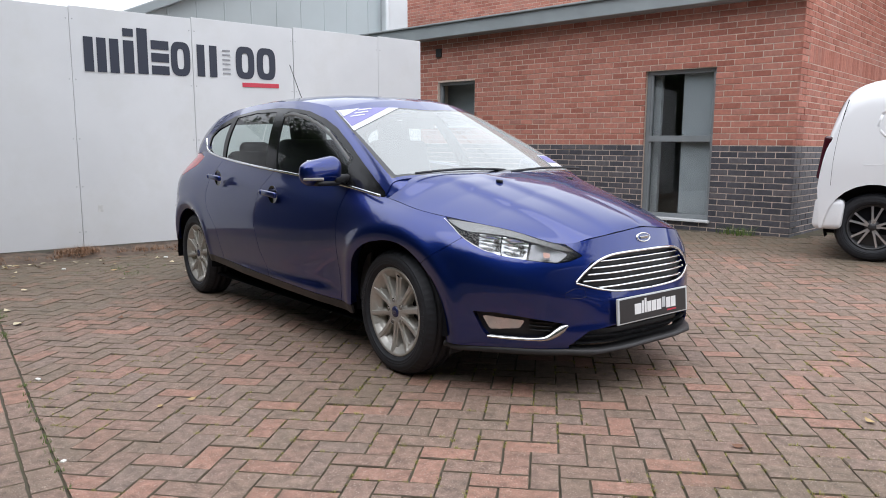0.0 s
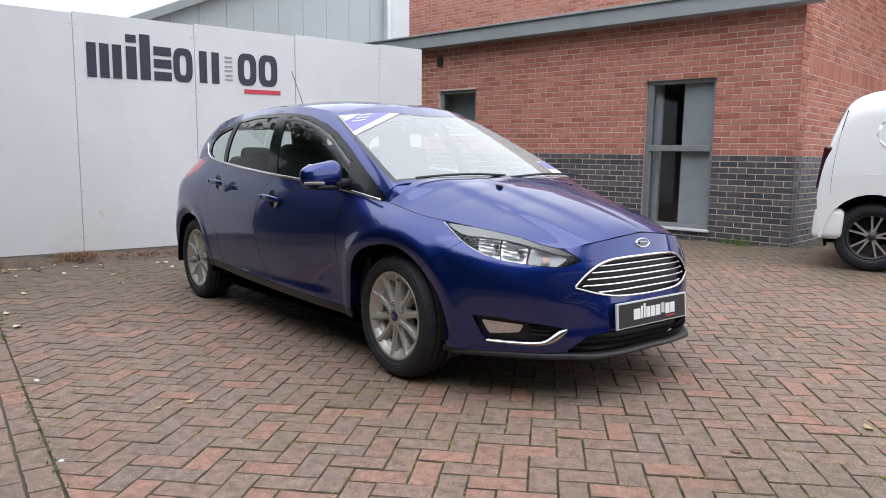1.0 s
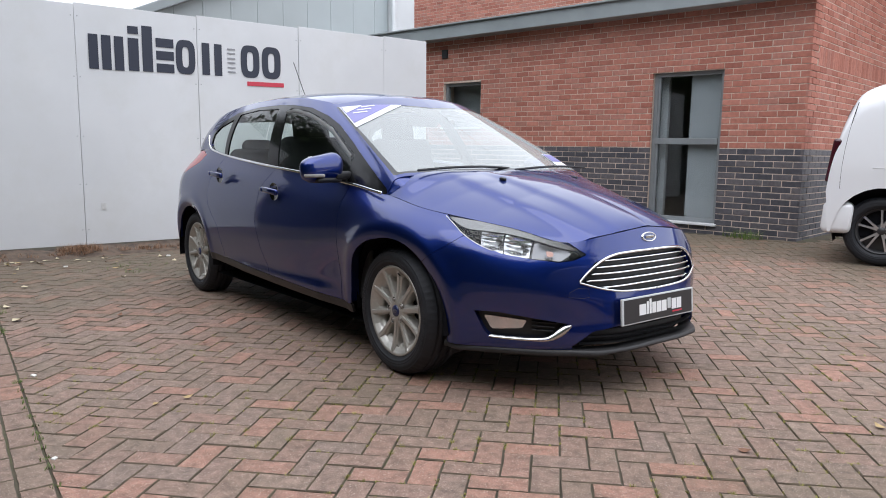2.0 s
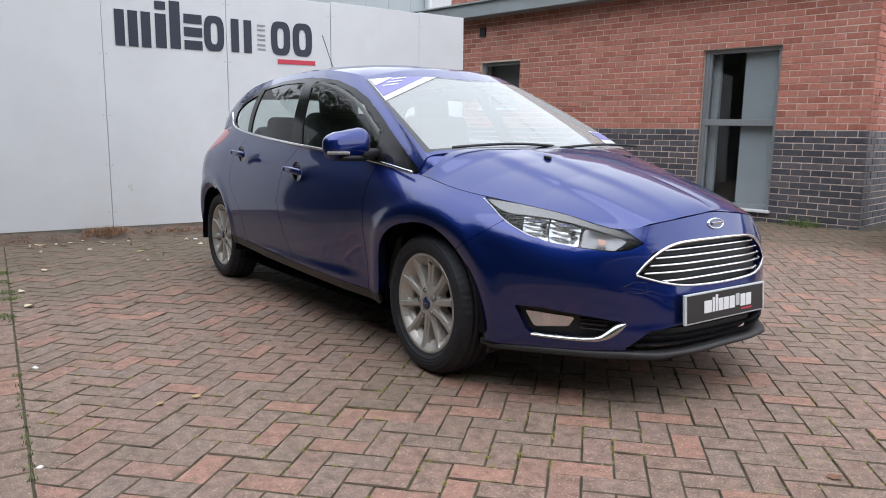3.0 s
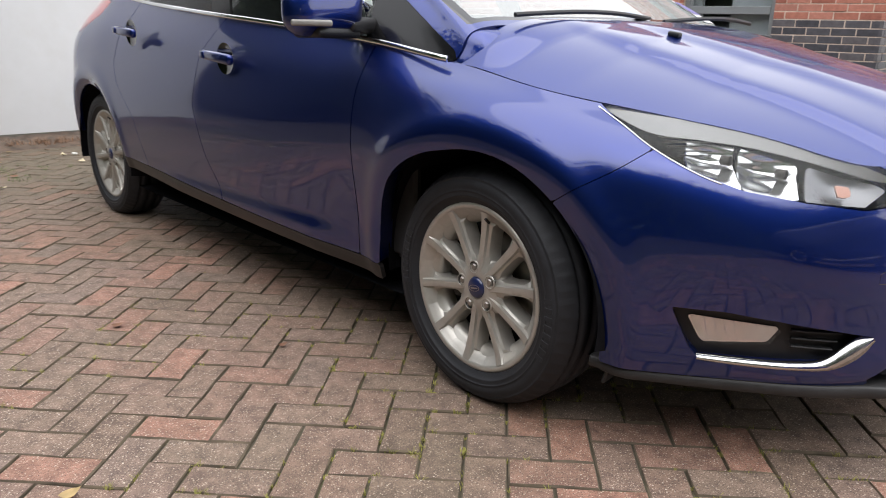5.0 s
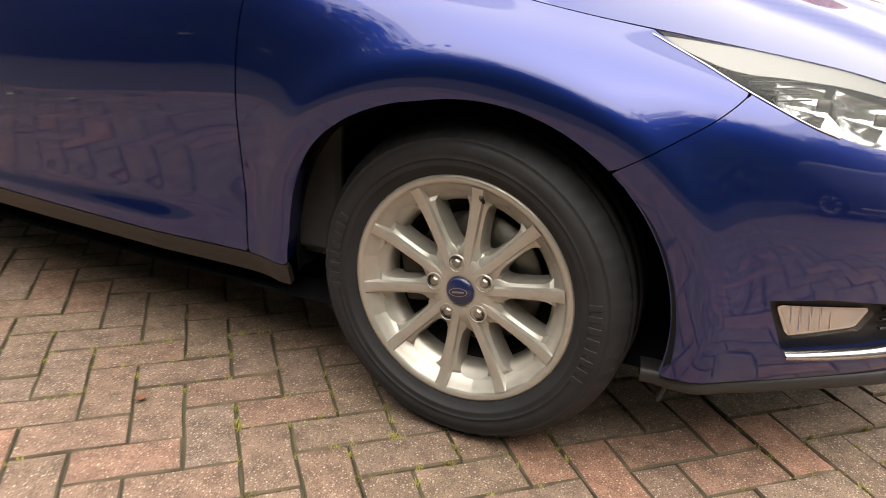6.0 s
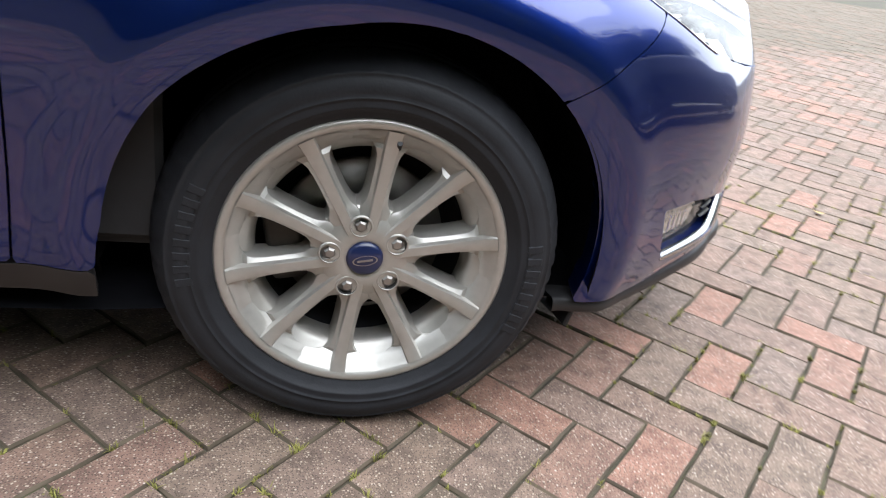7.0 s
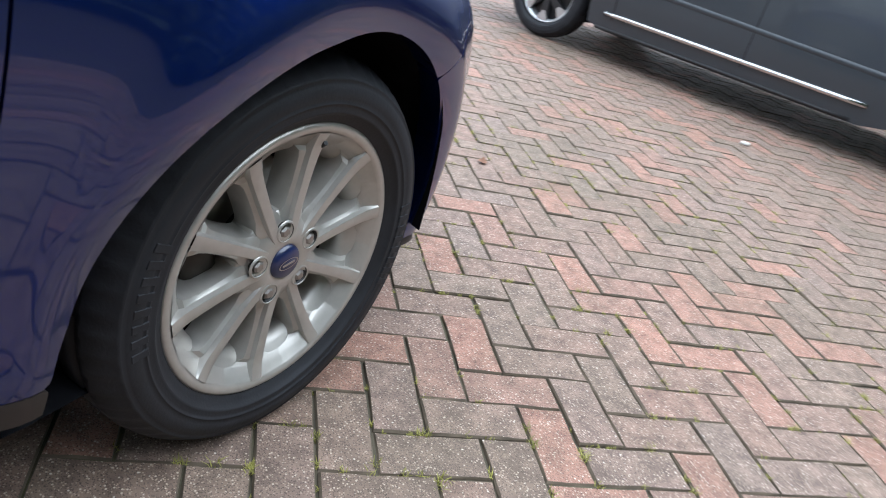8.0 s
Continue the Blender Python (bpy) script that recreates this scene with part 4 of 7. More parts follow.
panel("window_trim", [dlo - 0.001, -np.maximum(np.maximum(poly_dist([(-0.10, 1.335), (-0.06, 1.351), (0.16, 1.325), (0.36, 1.272), (0.53, 1.206), (0.81, 1.062), (0.87, 0.90), (0.11, 0.90)], CX, CZ),
       poly_dist([(-0.225, 1.354), (-0.56, 1.361), (-0.86, 1.342), (-0.80, 0.98), (-0.035, 0.90)], CX, CZ)),
       poly_dist([(-0.93, 1.31), (-1.13, 1.262), (-1.215, 1.21), (-1.205, 1.13), (-0.86, 0.99)], CX, CZ))], trim_black_mat, "black window surround", 0.012, True, None, CV, CF)
for nm, pl_ in (("front_window", [(-0.10, 1.335), (-0.06, 1.351), (0.16, 1.325), (0.36, 1.272), (0.53, 1.206), (0.81, 1.062), (0.87, 0.90), (0.11, 0.90)]),
                ("rear_window", [(-0.225, 1.354), (-0.56, 1.361), (-0.86, 1.342), (-0.80, 0.98), (-0.035, 0.90)]),
                ("quarter_window", [(-0.93, 1.31), (-1.13, 1.262), (-1.215, 1.21), (-1.205, 1.13), (-0.86, 0.99)])):
    W = CV.copy()
    W[:, 1] += 0.006
    A, G = clip(W, CF, np.minimum(poly_dist(pl_, CX, CZ) + 0.003, dlo))
    for sgn in (1, -1):
        A2, G2 = (A, G) if sgn > 0 else mirrored(A, G)
        w = mesh_object(nm, A2, G2, glass_mat, car, "tinted side glass", True)
        w.visible_shadow = False
A, G = clip(CV, CF, screen - 0.02)
A, G = both(A, G)
ws = mesh_object("windscreen", A, G, screen_mat, car, "sloping windscreen that mirrors the white sky, paled further by a film", True)
ws.visible_shadow = False
A, G = clip(CV, CF, np.minimum(screen, 0.022 - screen))
A, G = both(A, G)
mesh_object("windscreen_border", A, G, gloss_black_mat, car, "black printed edge of the windscreen", True)
A, G = clip(CV, CF, rear_screen)
A, G = both(A, G)
rs = mesh_object("rear_screen", A, G, glass_mat, car, "", True)
rs.visible_shadow = False
A, G = both(ROOF.reshape(-1, 3), grid_faces(*ROOF.shape[:2]))
mesh_object("roof", A, G, paint_mat, car, "", True)
# painted corner between pillar foot and bonnet
foot = curve_through([(0.98, -0.772, 0.900), (1.10, -0.757, 0.880), (1.165, -0.745, 0.868), (1.178, -0.722, 0.905), (1.185, -0.70, 0.940), (1.21, -0.60, 0.952), (1.24, -0.45, 0.962)], 40)
for sgn in (1, -1):
    V = []
    for k, p in enumerate(foot):
        w = min(1.0, k / 14)
        V += [(p[0] - 0.004, (p[1] + 0.003) * sgn, p[2]), (p[0] + 0.03 * w, (p[1] + 0.012) * sgn, p[2] - 0.012), (p[0] + 0.06 * w, (p[1] + 0.03) * sgn, p[2] - 0.06)]
    F = [(3 * k + q, 3 * k + q + 1, 3 * k + q + 4, 3 * k + q + 3) for k in range(39) for q in range(2)]
    mesh_object("scuttle_corner", V, F, paint_mat, car, "", True)
# belt line
belt = curve_through([(-1.252, -0.724, 1.20), (-1.235, -0.735, 1.145), (-1.19, -0.74, 1.105), (-1.05, -0.75, 1.078), (-0.75, -0.775, 1.046), (-0.20, -0.806, 1.001), (0.40, -0.806, 0.957), (0.90, -0.792, 0.911), (1.17, -0.772, 0.872)], 70)
for sgn in (1, -1):
    V, F = tube([(p[0], p[1] * sgn, p[2]) for p in belt], 0.0085, 8, 0.7)
    mesh_object("belt_trim", V, F, chrome_mat, car, "thin chrome belt line", True)
# grey wind deflector along the top of the front window
for sgn in (1, -1):
    V, F = [], []
    for x, z in curve_through([(-0.09, 1.333, 0), (-0.02, 1.344, 0), (0.16, 1.318, 0), (0.36, 1.265, 0), (0.53, 1.199, 0), (0.68, 1.122, 0), (0.79, 1.062, 0)], 40)[:, :2]:
        k = int(np.argmin(np.hypot(CX - x, CZ - z) + 9.0 * (CT > 0.735)))
        y = CV[k, 1]
        V += [(x, (y - 0.004) * sgn, z), (x - 0.012, (y - 0.010) * sgn, z - 0.020), (x - 0.012, (y + 0.002) * sgn, z - 0.022)]
    F = [(3 * k + q, 3 * k + q + 1, 3 * k + q + 4, 3 * k + q + 3) for k in range(39) for q in range(2)]
    mesh_object("wind_deflector", V, F, deflector_mat, car, "grey wind deflector over the front window", True)
# cowl
V, F = [], []
for k in range(41):
    y = -0.61 + 1.22 * k / 40
    f = 1 - (y / 0.70) ** 2
    for x, z in ((1.15 + 0.13 * f, 0.945 + 0.02 * f), (1.24 + 0.14 * f, 0.925 + 0.03 * f)):
        V.append((x, y, z))
F = [(2 * k, 2 * k + 1, 2 * k + 3, 2 * k + 2) for k in range(40)]
mesh_object("cowl", V, F, plastic_mat, car, "black plastic cowl under the windscreen")
for y0, y1, x0 in ((-0.60, 0.02, 1.20), (0.02, 0.58, 1.255)):
    wiper = [(x0 + 0.04 + 0.03 * math.sin(3 * k / 12), y0 + (y1 - y0) * k / 12, 0.985 + 0.022 * math.sin(math.pi * k / 12) * 0.6 + 0.008 * k / 12) for k in range(13)]
    V, F = tube(wiper, 0.007, 6)
    w = mesh_object("wiper", V, F, plastic_mat, car, "black flat wiper")


# door mirrors and handles
repeater_mat = material("repeater_lens", (0.26, 0.25, 0.24), 0.2, vary=0.1, scale=40)


def mirror(sgn):
    bm = bmesh.new()
    box(bm, 0.140, 0.245, 0.150, pose(0, -0.012, 0), 0.060, 6)
    for v in bm.verts:
        t = (v.co.y + 0.135) / 0.245
        v.co.x *= 0.70 + 0.36 * t
        if v.co.z > 0:
            v.co.z *= 0.60 + 0.36 * min(1.0, t * 1.3)
        if v.co.x > 0:
            v.co.x *= 0.9
        v.co.z += 0.012 * (t - 0.5)
    for v in bm.verts:
        v.co.y *= sgn
    shell = part("door_mirror", bm, paint_mat, car, "blue door mirror with a black foot", True)
    shell.matrix_world = pose(0.855 if sgn > 0 else 0.62, (-0.925 if sgn > 0 else 0.90), 0.998 if sgn > 0 else 0.985, 0, 0, 10 * sgn)
    bm = bmesh.new()
    box(bm, 0.012, 0.14, 0.10, pose(-0.046, 0.014 * sgn, 0.004), 0.02, 3)
    part("mirror_glass", bm, material("mirror", (0.8, 0.82, 0.83), 0.03, metal=1.0), shell, "", True)
    bm = bmesh.new()
    box(bm, 0.105, 0.165, 0.030, pose(-0.004, 0.010 * sgn, -0.066), 0.014, 3)
    part("lower_shell", bm, plastic_mat, shell, "black lower shell", True)
    bm = bmesh.new()
    box(bm, 0.10, 0.105, 0.016, pose(0.014, -0.066 * sgn, -0.044, 0, 0, -38 * sgn), 0.006, 3)
    part("repeater", bm, repeater_mat, shell, "clear side repeater", True)
    bm = bmesh.new()
    box(bm, 0.09, 0.13, 0.045, pose(0.004, 0.105 * sgn, -0.046, 0, 0, 8 * sgn), 0.015, 2)
    part("foot", bm, plastic_mat, shell, "", True)


for sgn in (1, -1):
    mirror(sgn)
    for hx, hz in ((0.145, 0.845), (-0.70, 0.922)):
        bm = bmesh.new()
        box(bm, 0.205, 0.026, 0.036, pose(hx, -0.898 * sgn, hz, 0, 4, 0), 0.012, 3)
        h = part("door_handle", bm, paint_mat, car, "", True)
        bm = bmesh.new()
        box(bm, 0.034, 0.010, 0.026, pose(hx - 0.090, -0.909 * sgn, hz + 0.006, 0, 4, 0), 0.005, 2)
        part("handle_cap", bm, paint_mat, h, "", True)
        V, F = lathe([(0.0, 0.0), (0.045, 0.002), (0.056, 0.006)], 28)
        V = [(v[0] * 1.1 + hx + 0.02, -0.874 * sgn - v[1] * sgn * 0.8, v[2] * 0.95 + hz - 0.004) for v in V]
        mesh_object("handle_recess", V, F, gloss_black_mat, h, "", True)
V, F = tube([(-1.05, 0, 1.47), (-1.12, 0, 1.56), (-1.285, 0, 1.80)], 0.0032, 6)
mesh_object("aerial", V, F, plastic_mat, car, "thin black roof aerial")


# wheels: tyre, ten-spoke alloy rim, nuts, centre cap, brake
def tyre_mesh(R, w, rim, n=180):
    """Tyre round the y axis: grooved tread with notched shoulders, rounded sidewalls; outer side at -y."""
    h = w / 2
    prof = [(rim, -h * 0.80, 0), (rim + 0.006, -h * 0.86, 0), (rim + 0.012, -h * 0.88, 0), (rim + 0.02, -h * 0.955, 0), (rim + 0.0215, -h * 0.975, 0), (rim + 0.024, -h * 0.972, 0), (rim + 0.03, -h * 0.97, 0), (rim + 0.0335, -h * 0.975, 0), (rim + 0.0345, -h * 0.992, 0), (rim + 0.036, -h * 0.992, 0), (rim + 0.037, -h * 0.977, 0), (rim + (R - rim) * 0.45, -h, 0), (rim + (R - rim) * 0.62, -h * 0.985, 0),
            (rim + (R - rim) * 0.64, -h * 0.965, 0), (rim + (R - rim) * 0.70, -h * 0.948, 0), (rim + (R - rim) * 0.715, -h * 0.955, 0), (rim + (R - rim) * 0.74, -h * 0.925, 0.4), (R - 0.016, -h * 0.82, 1), (R - 0.007, -h * 0.68, 1), (R - 0.0025, -h * 0.56, 1), (R - 0.001, -h * 0.50, 0), (R - 0.009, -h * 0.49, 0),
            (R - 0.009, -h * 0.41, 0), (R, -h * 0.40, 0), (R, -h * 0.06, 0), (R - 0.009, -h * 0.05, 0), (R - 0.009, h * 0.05, 0), (R, h * 0.06, 0), (R, h * 0.40, 0), (R - 0.009, h * 0.41, 0),
            (R - 0.009, h * 0.49, 0), (R - 0.001, h * 0.50, 0), (R - 0.004, h * 0.74, 0), (R - 0.02, h * 0.90, 0), (rim + (R - rim) * 0.5, h, 0), (rim, h * 0.80, 0)]
    V, F, k = [], [], len(prof)
    for i in range(n):
        a = 2 * math.pi * i / n
        notch = 0.0035 if i % 3 == 0 else 0.0
        for r, y, s in prof:
            q = r - notch * s
            V.append((q * math.sin(a), y, q * math.cos(a)))
    for i in range(n):
        j = (i + 1) % n
        for q in range(k - 1):
            F.append((i * k + q, i * k + q + 1, j * k + q + 1, j * k + q))
    return V, F


def spoke_mesh(angle):
    """One spoke with its share of hub and rim: a narrow raised ridge, sloping shoulders, deep pocket walls with rounded ends."""
    V, F = [], []
    # radius, half width at the pocket's edge, half width of the ridge, height of the ridge
    stations = [(0.045, 0.0146, 0.0078, -0.0055), (0.060, 0.0195, 0.0078, -0.0045), (0.072, 0.0232, 0.0078, -0.0040), (0.079, 0.0222, 0.0078, -0.0038), (0.084, 0.0190, 0.0078, -0.0037), (0.091, 0.0162, 0.0079, -0.0035),
                (0.104, 0.0150, 0.0080, -0.0035), (0.125, 0.0148, 0.0083, -0.0040), (0.148, 0.0154, 0.0088, -0.0048), (0.164, 0.0172, 0.0093, -0.0056), (0.175, 0.0212, 0.0097, -0.0066), (0.182, 0.0280, 0.0100, -0.0075), (0.1865, 0.0390, 0.0102, -0.0083), (0.1890, 0.0608, 0.0103, -0.0090),
                (0.199, 0.0646, 0.0106, -0.0115), (0.207, 0.0672, 0.0108, -0.0142)]
    for r, w, a, y in stations:
        inner = min(1.0, max(0.0, (r - 0.045) / 0.04))
        outer = min(1.0, max(0.0, (r - 0.181) / 0.026))
        low = (0.004 + 0.009 * inner) * (1 - outer) + 0.0005 * outer
        dish = y + low if r < 0.181 else max(y + low, float(np.interp(r, [0.178, 0.192, 0.203, 0.209], [0.0145, 0.0050, -0.0065, -0.0137])))
        row = [(a * 0.86, y), (a, y + 0.0006), (a * 1.20, y + (dish - y) * 0.62 + 0.0004), (max(w * 0.86, a * 1.3), dish - 0.0016 * (1 - outer)), (max(w, a * 1.36), dish)]
        deep = 0.0 if r < 0.076 or r > 0.186 else 1.0
        row += [(row[-1][0] + 0.0008 * deep, dish + 0.003 * deep), (row[-1][0] + 0.0040 * deep, dish + 0.040 * deep)]
        for x, h in [(-p, q) for p, q in row[::-1]] + [(0.0, y - 0.0003)] + row:
            V.append((x, h, math.sqrt(max(r * r - x * x, 1e-6)) if outer or r > 0.17 else r))
    m = 15
    for i in range(len(stations) - 1):
        for k in range(m - 1):
            F.append((i * m + k, i * m + k + 1, (i + 1) * m + k + 1, (i + 1) * m + k))
    c, s = math.cos(angle), math.sin(angle)
    return [(x * c + z * s, y, -x * s + z * c) for x, y, z in V], F


# dark colour that puts shade into the floor and wall of each nut well
well_shade_mat = material("nut_well_shade", (0.035, 0.033, 0.032), 0.6, vary=0.2, scale=40)
cap_mat = material("cap_blue", (0.010, 0.018, 0.075), 0.3, coat=0.5)


def wheel(m):
    """A road wheel under the car; its outer face looks to -y in its own frame."""
    root = mesh_object("wheel", *lathe([(0.166, 0.060), (0.1665, 0.036), (0.170, 0.026), (0.178, 0.016), (0.192, 0.006), (0.203, -0.006), (0.2090, -0.0135), (0.2185, -0.0160), (0.2228, -0.0125), (0.2228, 0.004), (0.210, 0.02), (0.200, 0.14)], 96),
                       alloy_mat, car, "silver ten-spoke alloy wheel with a worn road tyre", True)
    root.matrix_world = m
    V, F = tyre_mesh(0.3155, 0.205, 0.2195)
    V = [(x, y + 0.073, z) for x, y, z in V]
    tyre = mesh_object("tyre", V, F, rubber_mat, root, "black rubber tyre with faint raised lettering", True)
    # dark disc closing the barrel, its colour standing in for the shade inside
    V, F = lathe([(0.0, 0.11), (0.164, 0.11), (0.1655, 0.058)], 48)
    mesh_object("shade_disc", V, F, material("wheel_shadow", (0.03, 0.03, 0.034), 0.9, spec=0.1), root, "", True)
    for k in range(10):
        V, F = spoke_mesh(radians(18 + 36 * k))
        mesh_object("spoke", V, F, alloy_mat, root, "", True).data.set_sharp_from_angle(angle=radians(24))
    # hub face with five nut wells
    V, F = lathe([(0.028, -0.004), (0.034, -0.007), (0.050, -0.0045), (0.066, 0.002), (0.074, 0.007), (0.082, 0.011), (0.0835, 0.013), (0.085, 0.05)], 60)
    mesh_object("hub", V, F, alloy_mat, root, "", True)
    for k in range(5):
        a = radians(72 * k)
        cx, cz = 0.054 * math.sin(a), 0.054 * math.cos(a)
        V, F = lathe([(0.0, 0.006), (0.0135, 0.006), (0.0148, -0.0065), (0.0165, -0.0078), (0.0185, -0.004)], 20)
        well = mesh_object("nut_well", [(x + cx, y, z + cz) for x, y, z in V], F, [well_shade_mat, alloy_mat], root, "", True)
        well.data.polygons.foreach_set("material_index", [1 if q % 4 > 1 else 0 for q in range(80)])
        V, F = lathe([(0.0, -0.008), (0.0065, -0.008), (0.0098, -0.005), (0.0102, 0.006)], 6)
        mesh_object("wheel_nut", [(x + cx, y, z + cz) for x, y, z in V], F, steel_mat, root)
    V, F = lathe([(0.0, -0.0125), (0.022, -0.0115), (0.0265, -0.0085), (0.0285, -0.004)], 36)
    cap = mesh_object("centre_cap", V, F, cap_mat, root, "dark blue centre cap with an oval mark", True)
    V, F = [], []
    for k in range(28):
        a = 2 * math.pi * k / 28
        for r in (1.0, 0.88):
            V.append((0.0195 * r * math.cos(a), -0.0132, 0.0085 * r * math.sin(a)))
    F = [(2 * k, 2 * k + 1, (2 * k + 3) % 56, (2 * k + 2) % 56) for k in range(28)]
    mesh_object("cap_oval", V, F, steel_mat, cap)
    bm = bmesh.new()
    box(bm, 0.024, 0.001, 0.003, pose(0, -0.0132, 0))
    part("cap_script", bm, steel_mat, cap)
    # brake disc and caliper behind the spokes
    V, F = lathe([(0.06, 0.078), (0.075, 0.074), (0.132, 0.074), (0.134, 0.082)], 48)
    mesh_object("brake_disc", V, F, steel_mat, root, "worn steel brake disc", True)
    bm = bmesh.new()
    box(bm, 0.06, 0.05, 0.13, pose(-0.118, 0.062, 0.02), 0.012, 2)
    part("caliper", bm, dark_metal_mat, root, "", True)
    V, F = tube([(0.065, 0.0, 0.168), (0.067, -0.012, 0.180)], 0.004, 8)
    mesh_object("valve", V, F, plastic_mat, root)
    # raised lettering on the sidewall, as plain bars
    for a0 in (108, 288):
        for k in range(8):
            a = radians(a0 + 4.6 * (k - 3.5))
            bm = bmesh.new()
            box(bm, 0.012, 0.0036, 0.024, pose(0, 0, 0, 0, math.degrees(a), 0) @ pose(0, -0.0281, 0.264, 0.5, 0, 0), 0.0008, 1)
            part("letter_bar", bm, rubber_mat, tyre)
    return root


for x, side in ((1.325, 1), (-1.324, 1), (1.325, -1), (-1.324, -1)):
    turn = (0 if side > 0 else 180) - (1.2 if x > 0 else 0)
    hub_y, hub_z = (-0.790, 0.307) if x > 0 else (-0.800, 0.319)
    wheel(pose(x, hub_y * side, hub_z, 0, 0, turn) @ pose(0, 0, 0, 0, -11 if side > 0 else 9, 0))

# wheel housings and floor
liner_mat = material("arch_liner", (0.009, 0.009, 0.011), 0.9, vary=0.3, scale=20, spec=0.05)
for cx in (1.343, -1.324):
    for sgn in (1, -1):
        V, F = [], []
        for k in range(37):
            a = radians(-8 + 196 * k / 36)
            back = max(0.0, -math.cos(a)) if cx > 0 else 0.0
            lip = float(np.interp(cx + 0.36 * math.cos(a), [0.9, 1.0, 1.15, 1.45, 1.65, 1.75], [0.772, 0.785, 0.84, 0.84, 0.815, 0.785])) if cx > 0 else 0.84
            for r, y in ((0.364 + 0.034 * back, lip), (0.380 + 0.034 * back, lip - 0.04), (0.380 + 0.034 * back, 0.45)):
                V.append((cx + r * math.cos(a), -y * sgn, 0.31 + r * math.sin(a)))
        for k in range(36):
            for q in range(2):
                F.append((k * 3 + q, k * 3 + q + 1, (k + 1) * 3 + q + 1, (k + 1) * 3 + q))
        mesh_object("arch_liner", V, F, liner_mat, car)
        bm = bmesh.new()
        box(bm, 0.78, 0.02, 0.56, pose(cx, -0.45 * sgn, 0.42))
        part("inner_arch", bm, liner_mat, car)
V = []
for x, w, z in ((-2.0, 0.60, 0.26), (-1.72, 0.76, 0.22), (-0.95, 0.78, 0.19), (0.95, 0.77, 0.19), (1.72, 0.70, 0.20), (2.05, 0.50, 0.20)):
    V += [(x, -w, z), (x, w, z)]
F = [(2 * i, 2 * i + 1, 2 * i + 3, 2 * i + 2) for i in range(5)]
mesh_object("underbody", V, F, liner_mat, car)
bm = bmesh.new()
box(bm, 0.010, 0.08, 0.040, pose(1.70, -0.715, 0.186, 0, 14, 8), 0.003, 1)
part("mud_flap", bm, plastic_mat, car)

# cabin furniture seen through the glass
cloth_mat = material("dark_cloth", (0.022, 0.022, 0.026), 0.9, vary=0.3, scale=60, bump=0.3, bump_scale=300)
trim_mat = material("dark_trim", (0.03, 0.03, 0.032), 0.7, vary=0.2, scale=30)


def seat(x, y, width):
    bm = bmesh.new()
    box(bm, 0.50, width, 0.16, pose(x + 0.10, y, 0.50, 0, -6, 0), 0.05, 3)
    s = part("seat", bm, cloth_mat, car, "dark cloth seat", True)
    bm = bmesh.new()
    box(bm, 0.14, width, 0.62 if width > 1 else 0.72, pose(x - 0.22, y, 0.80 if width > 1 else 0.83, 0, -16, 0), 0.055, 3)
    part("backrest", bm, cloth_mat, s, "", True)
    return s


def headrest(x, y, w=0.26, z=1.225):
    bm = bmesh.new()
    box(bm, 0.11, w, 0.21, pose(x, y, z, 0, -10, 0), 0.05, 4)
    h = part("headrest", bm, cloth_mat, car, "dark padded headrest", True)
    for d in (-0.05, 0.05):
        V, F = tube([(x, y + d, z - 0.18), (x, y + d, z - 0.07)], 0.006, 6)
        mesh_object("headrest_pin", V, F, chrome_mat, h)


for y in (-0.36, 0.36):
    seat(0.02, y, 0.50)
    headrest(-0.33, y)
seat(-0.80, 0.0, 1.26)
for y in (-0.38, 0.38):
    headrest(-1.16, y, 0.24, 1.07)
V, F = [], []
for k in range(21):
    y = -0.70 + 1.4 * k / 20
    for x, z in ((1.20, 0.925), (0.95, 0.935), (0.74, 0.90), (0.66, 0.80), (0.70, 0.60), (0.72, 0.35)):
        V.append((x, y, z + (0.035 if y < -0.12 and 0.7 < x < 0.9 else 0.0)))
F = [(k * 6 + q, k * 6 + q + 1, (k + 1) * 6 + q + 1, (k + 1) * 6 + q) for k in range(20) for q in range(5)]
mesh_object("dashboard", V, F, trim_mat, car, "dark moulded dashboard", True)
V, F = [], []
for i in range(40):
    a = 2 * math.pi * i / 40
    for j in range(8):
        b = 2 * math.pi * j / 8
        r = 0.175 + 0.015 * math.cos(b)
        V.append((0.015 * math.sin(b), r * math.cos(a), r * math.sin(a)))
F = [(i * 8 + j, ((i + 1) % 40) * 8 + j, ((i + 1) % 40) * 8 + (j + 1) % 8, i * 8 + (j + 1) % 8) for i in range(40) for j in range(8)]
sw = mesh_object("steering_wheel", V, F, trim_mat, car, "", True)
sw.matrix_world = pose(0.52, -0.36, 0.88, 0, -22, 0)
bm = bmesh.new()
box(bm, 0.04, 0.32, 0.07, pose(0.01, 0, 0), 0.02, 2)
part("steering_boss", bm, trim_mat, sw, "", True)
for y in (-0.75, 0.75):
    bm = bmesh.new()
    box(bm, 2.3, 0.03, 0.62, pose(-0.12, y * 0.985, 0.61), 0.01, 1)
    part("door_card", bm, trim_mat, car)
bm = bmesh.new()
box(bm, 2.9, 1.46, 0.03, pose(-0.35, 0, 0.30))
part("cabin_floor", bm, trim_mat, car)
bm = bmesh.new()
box(bm, 0.03, 1.3, 0.5, pose(-1.45, 0, 0.72))
part("luggage_wall", bm, trim_mat, car)
A, G = ROOF.reshape(-1, 3).copy(), grid_faces(*ROOF.shape[:2])
A[:, 2] -= 0.03
A[:, 1] *= 0.97
A, G = both(A, G)
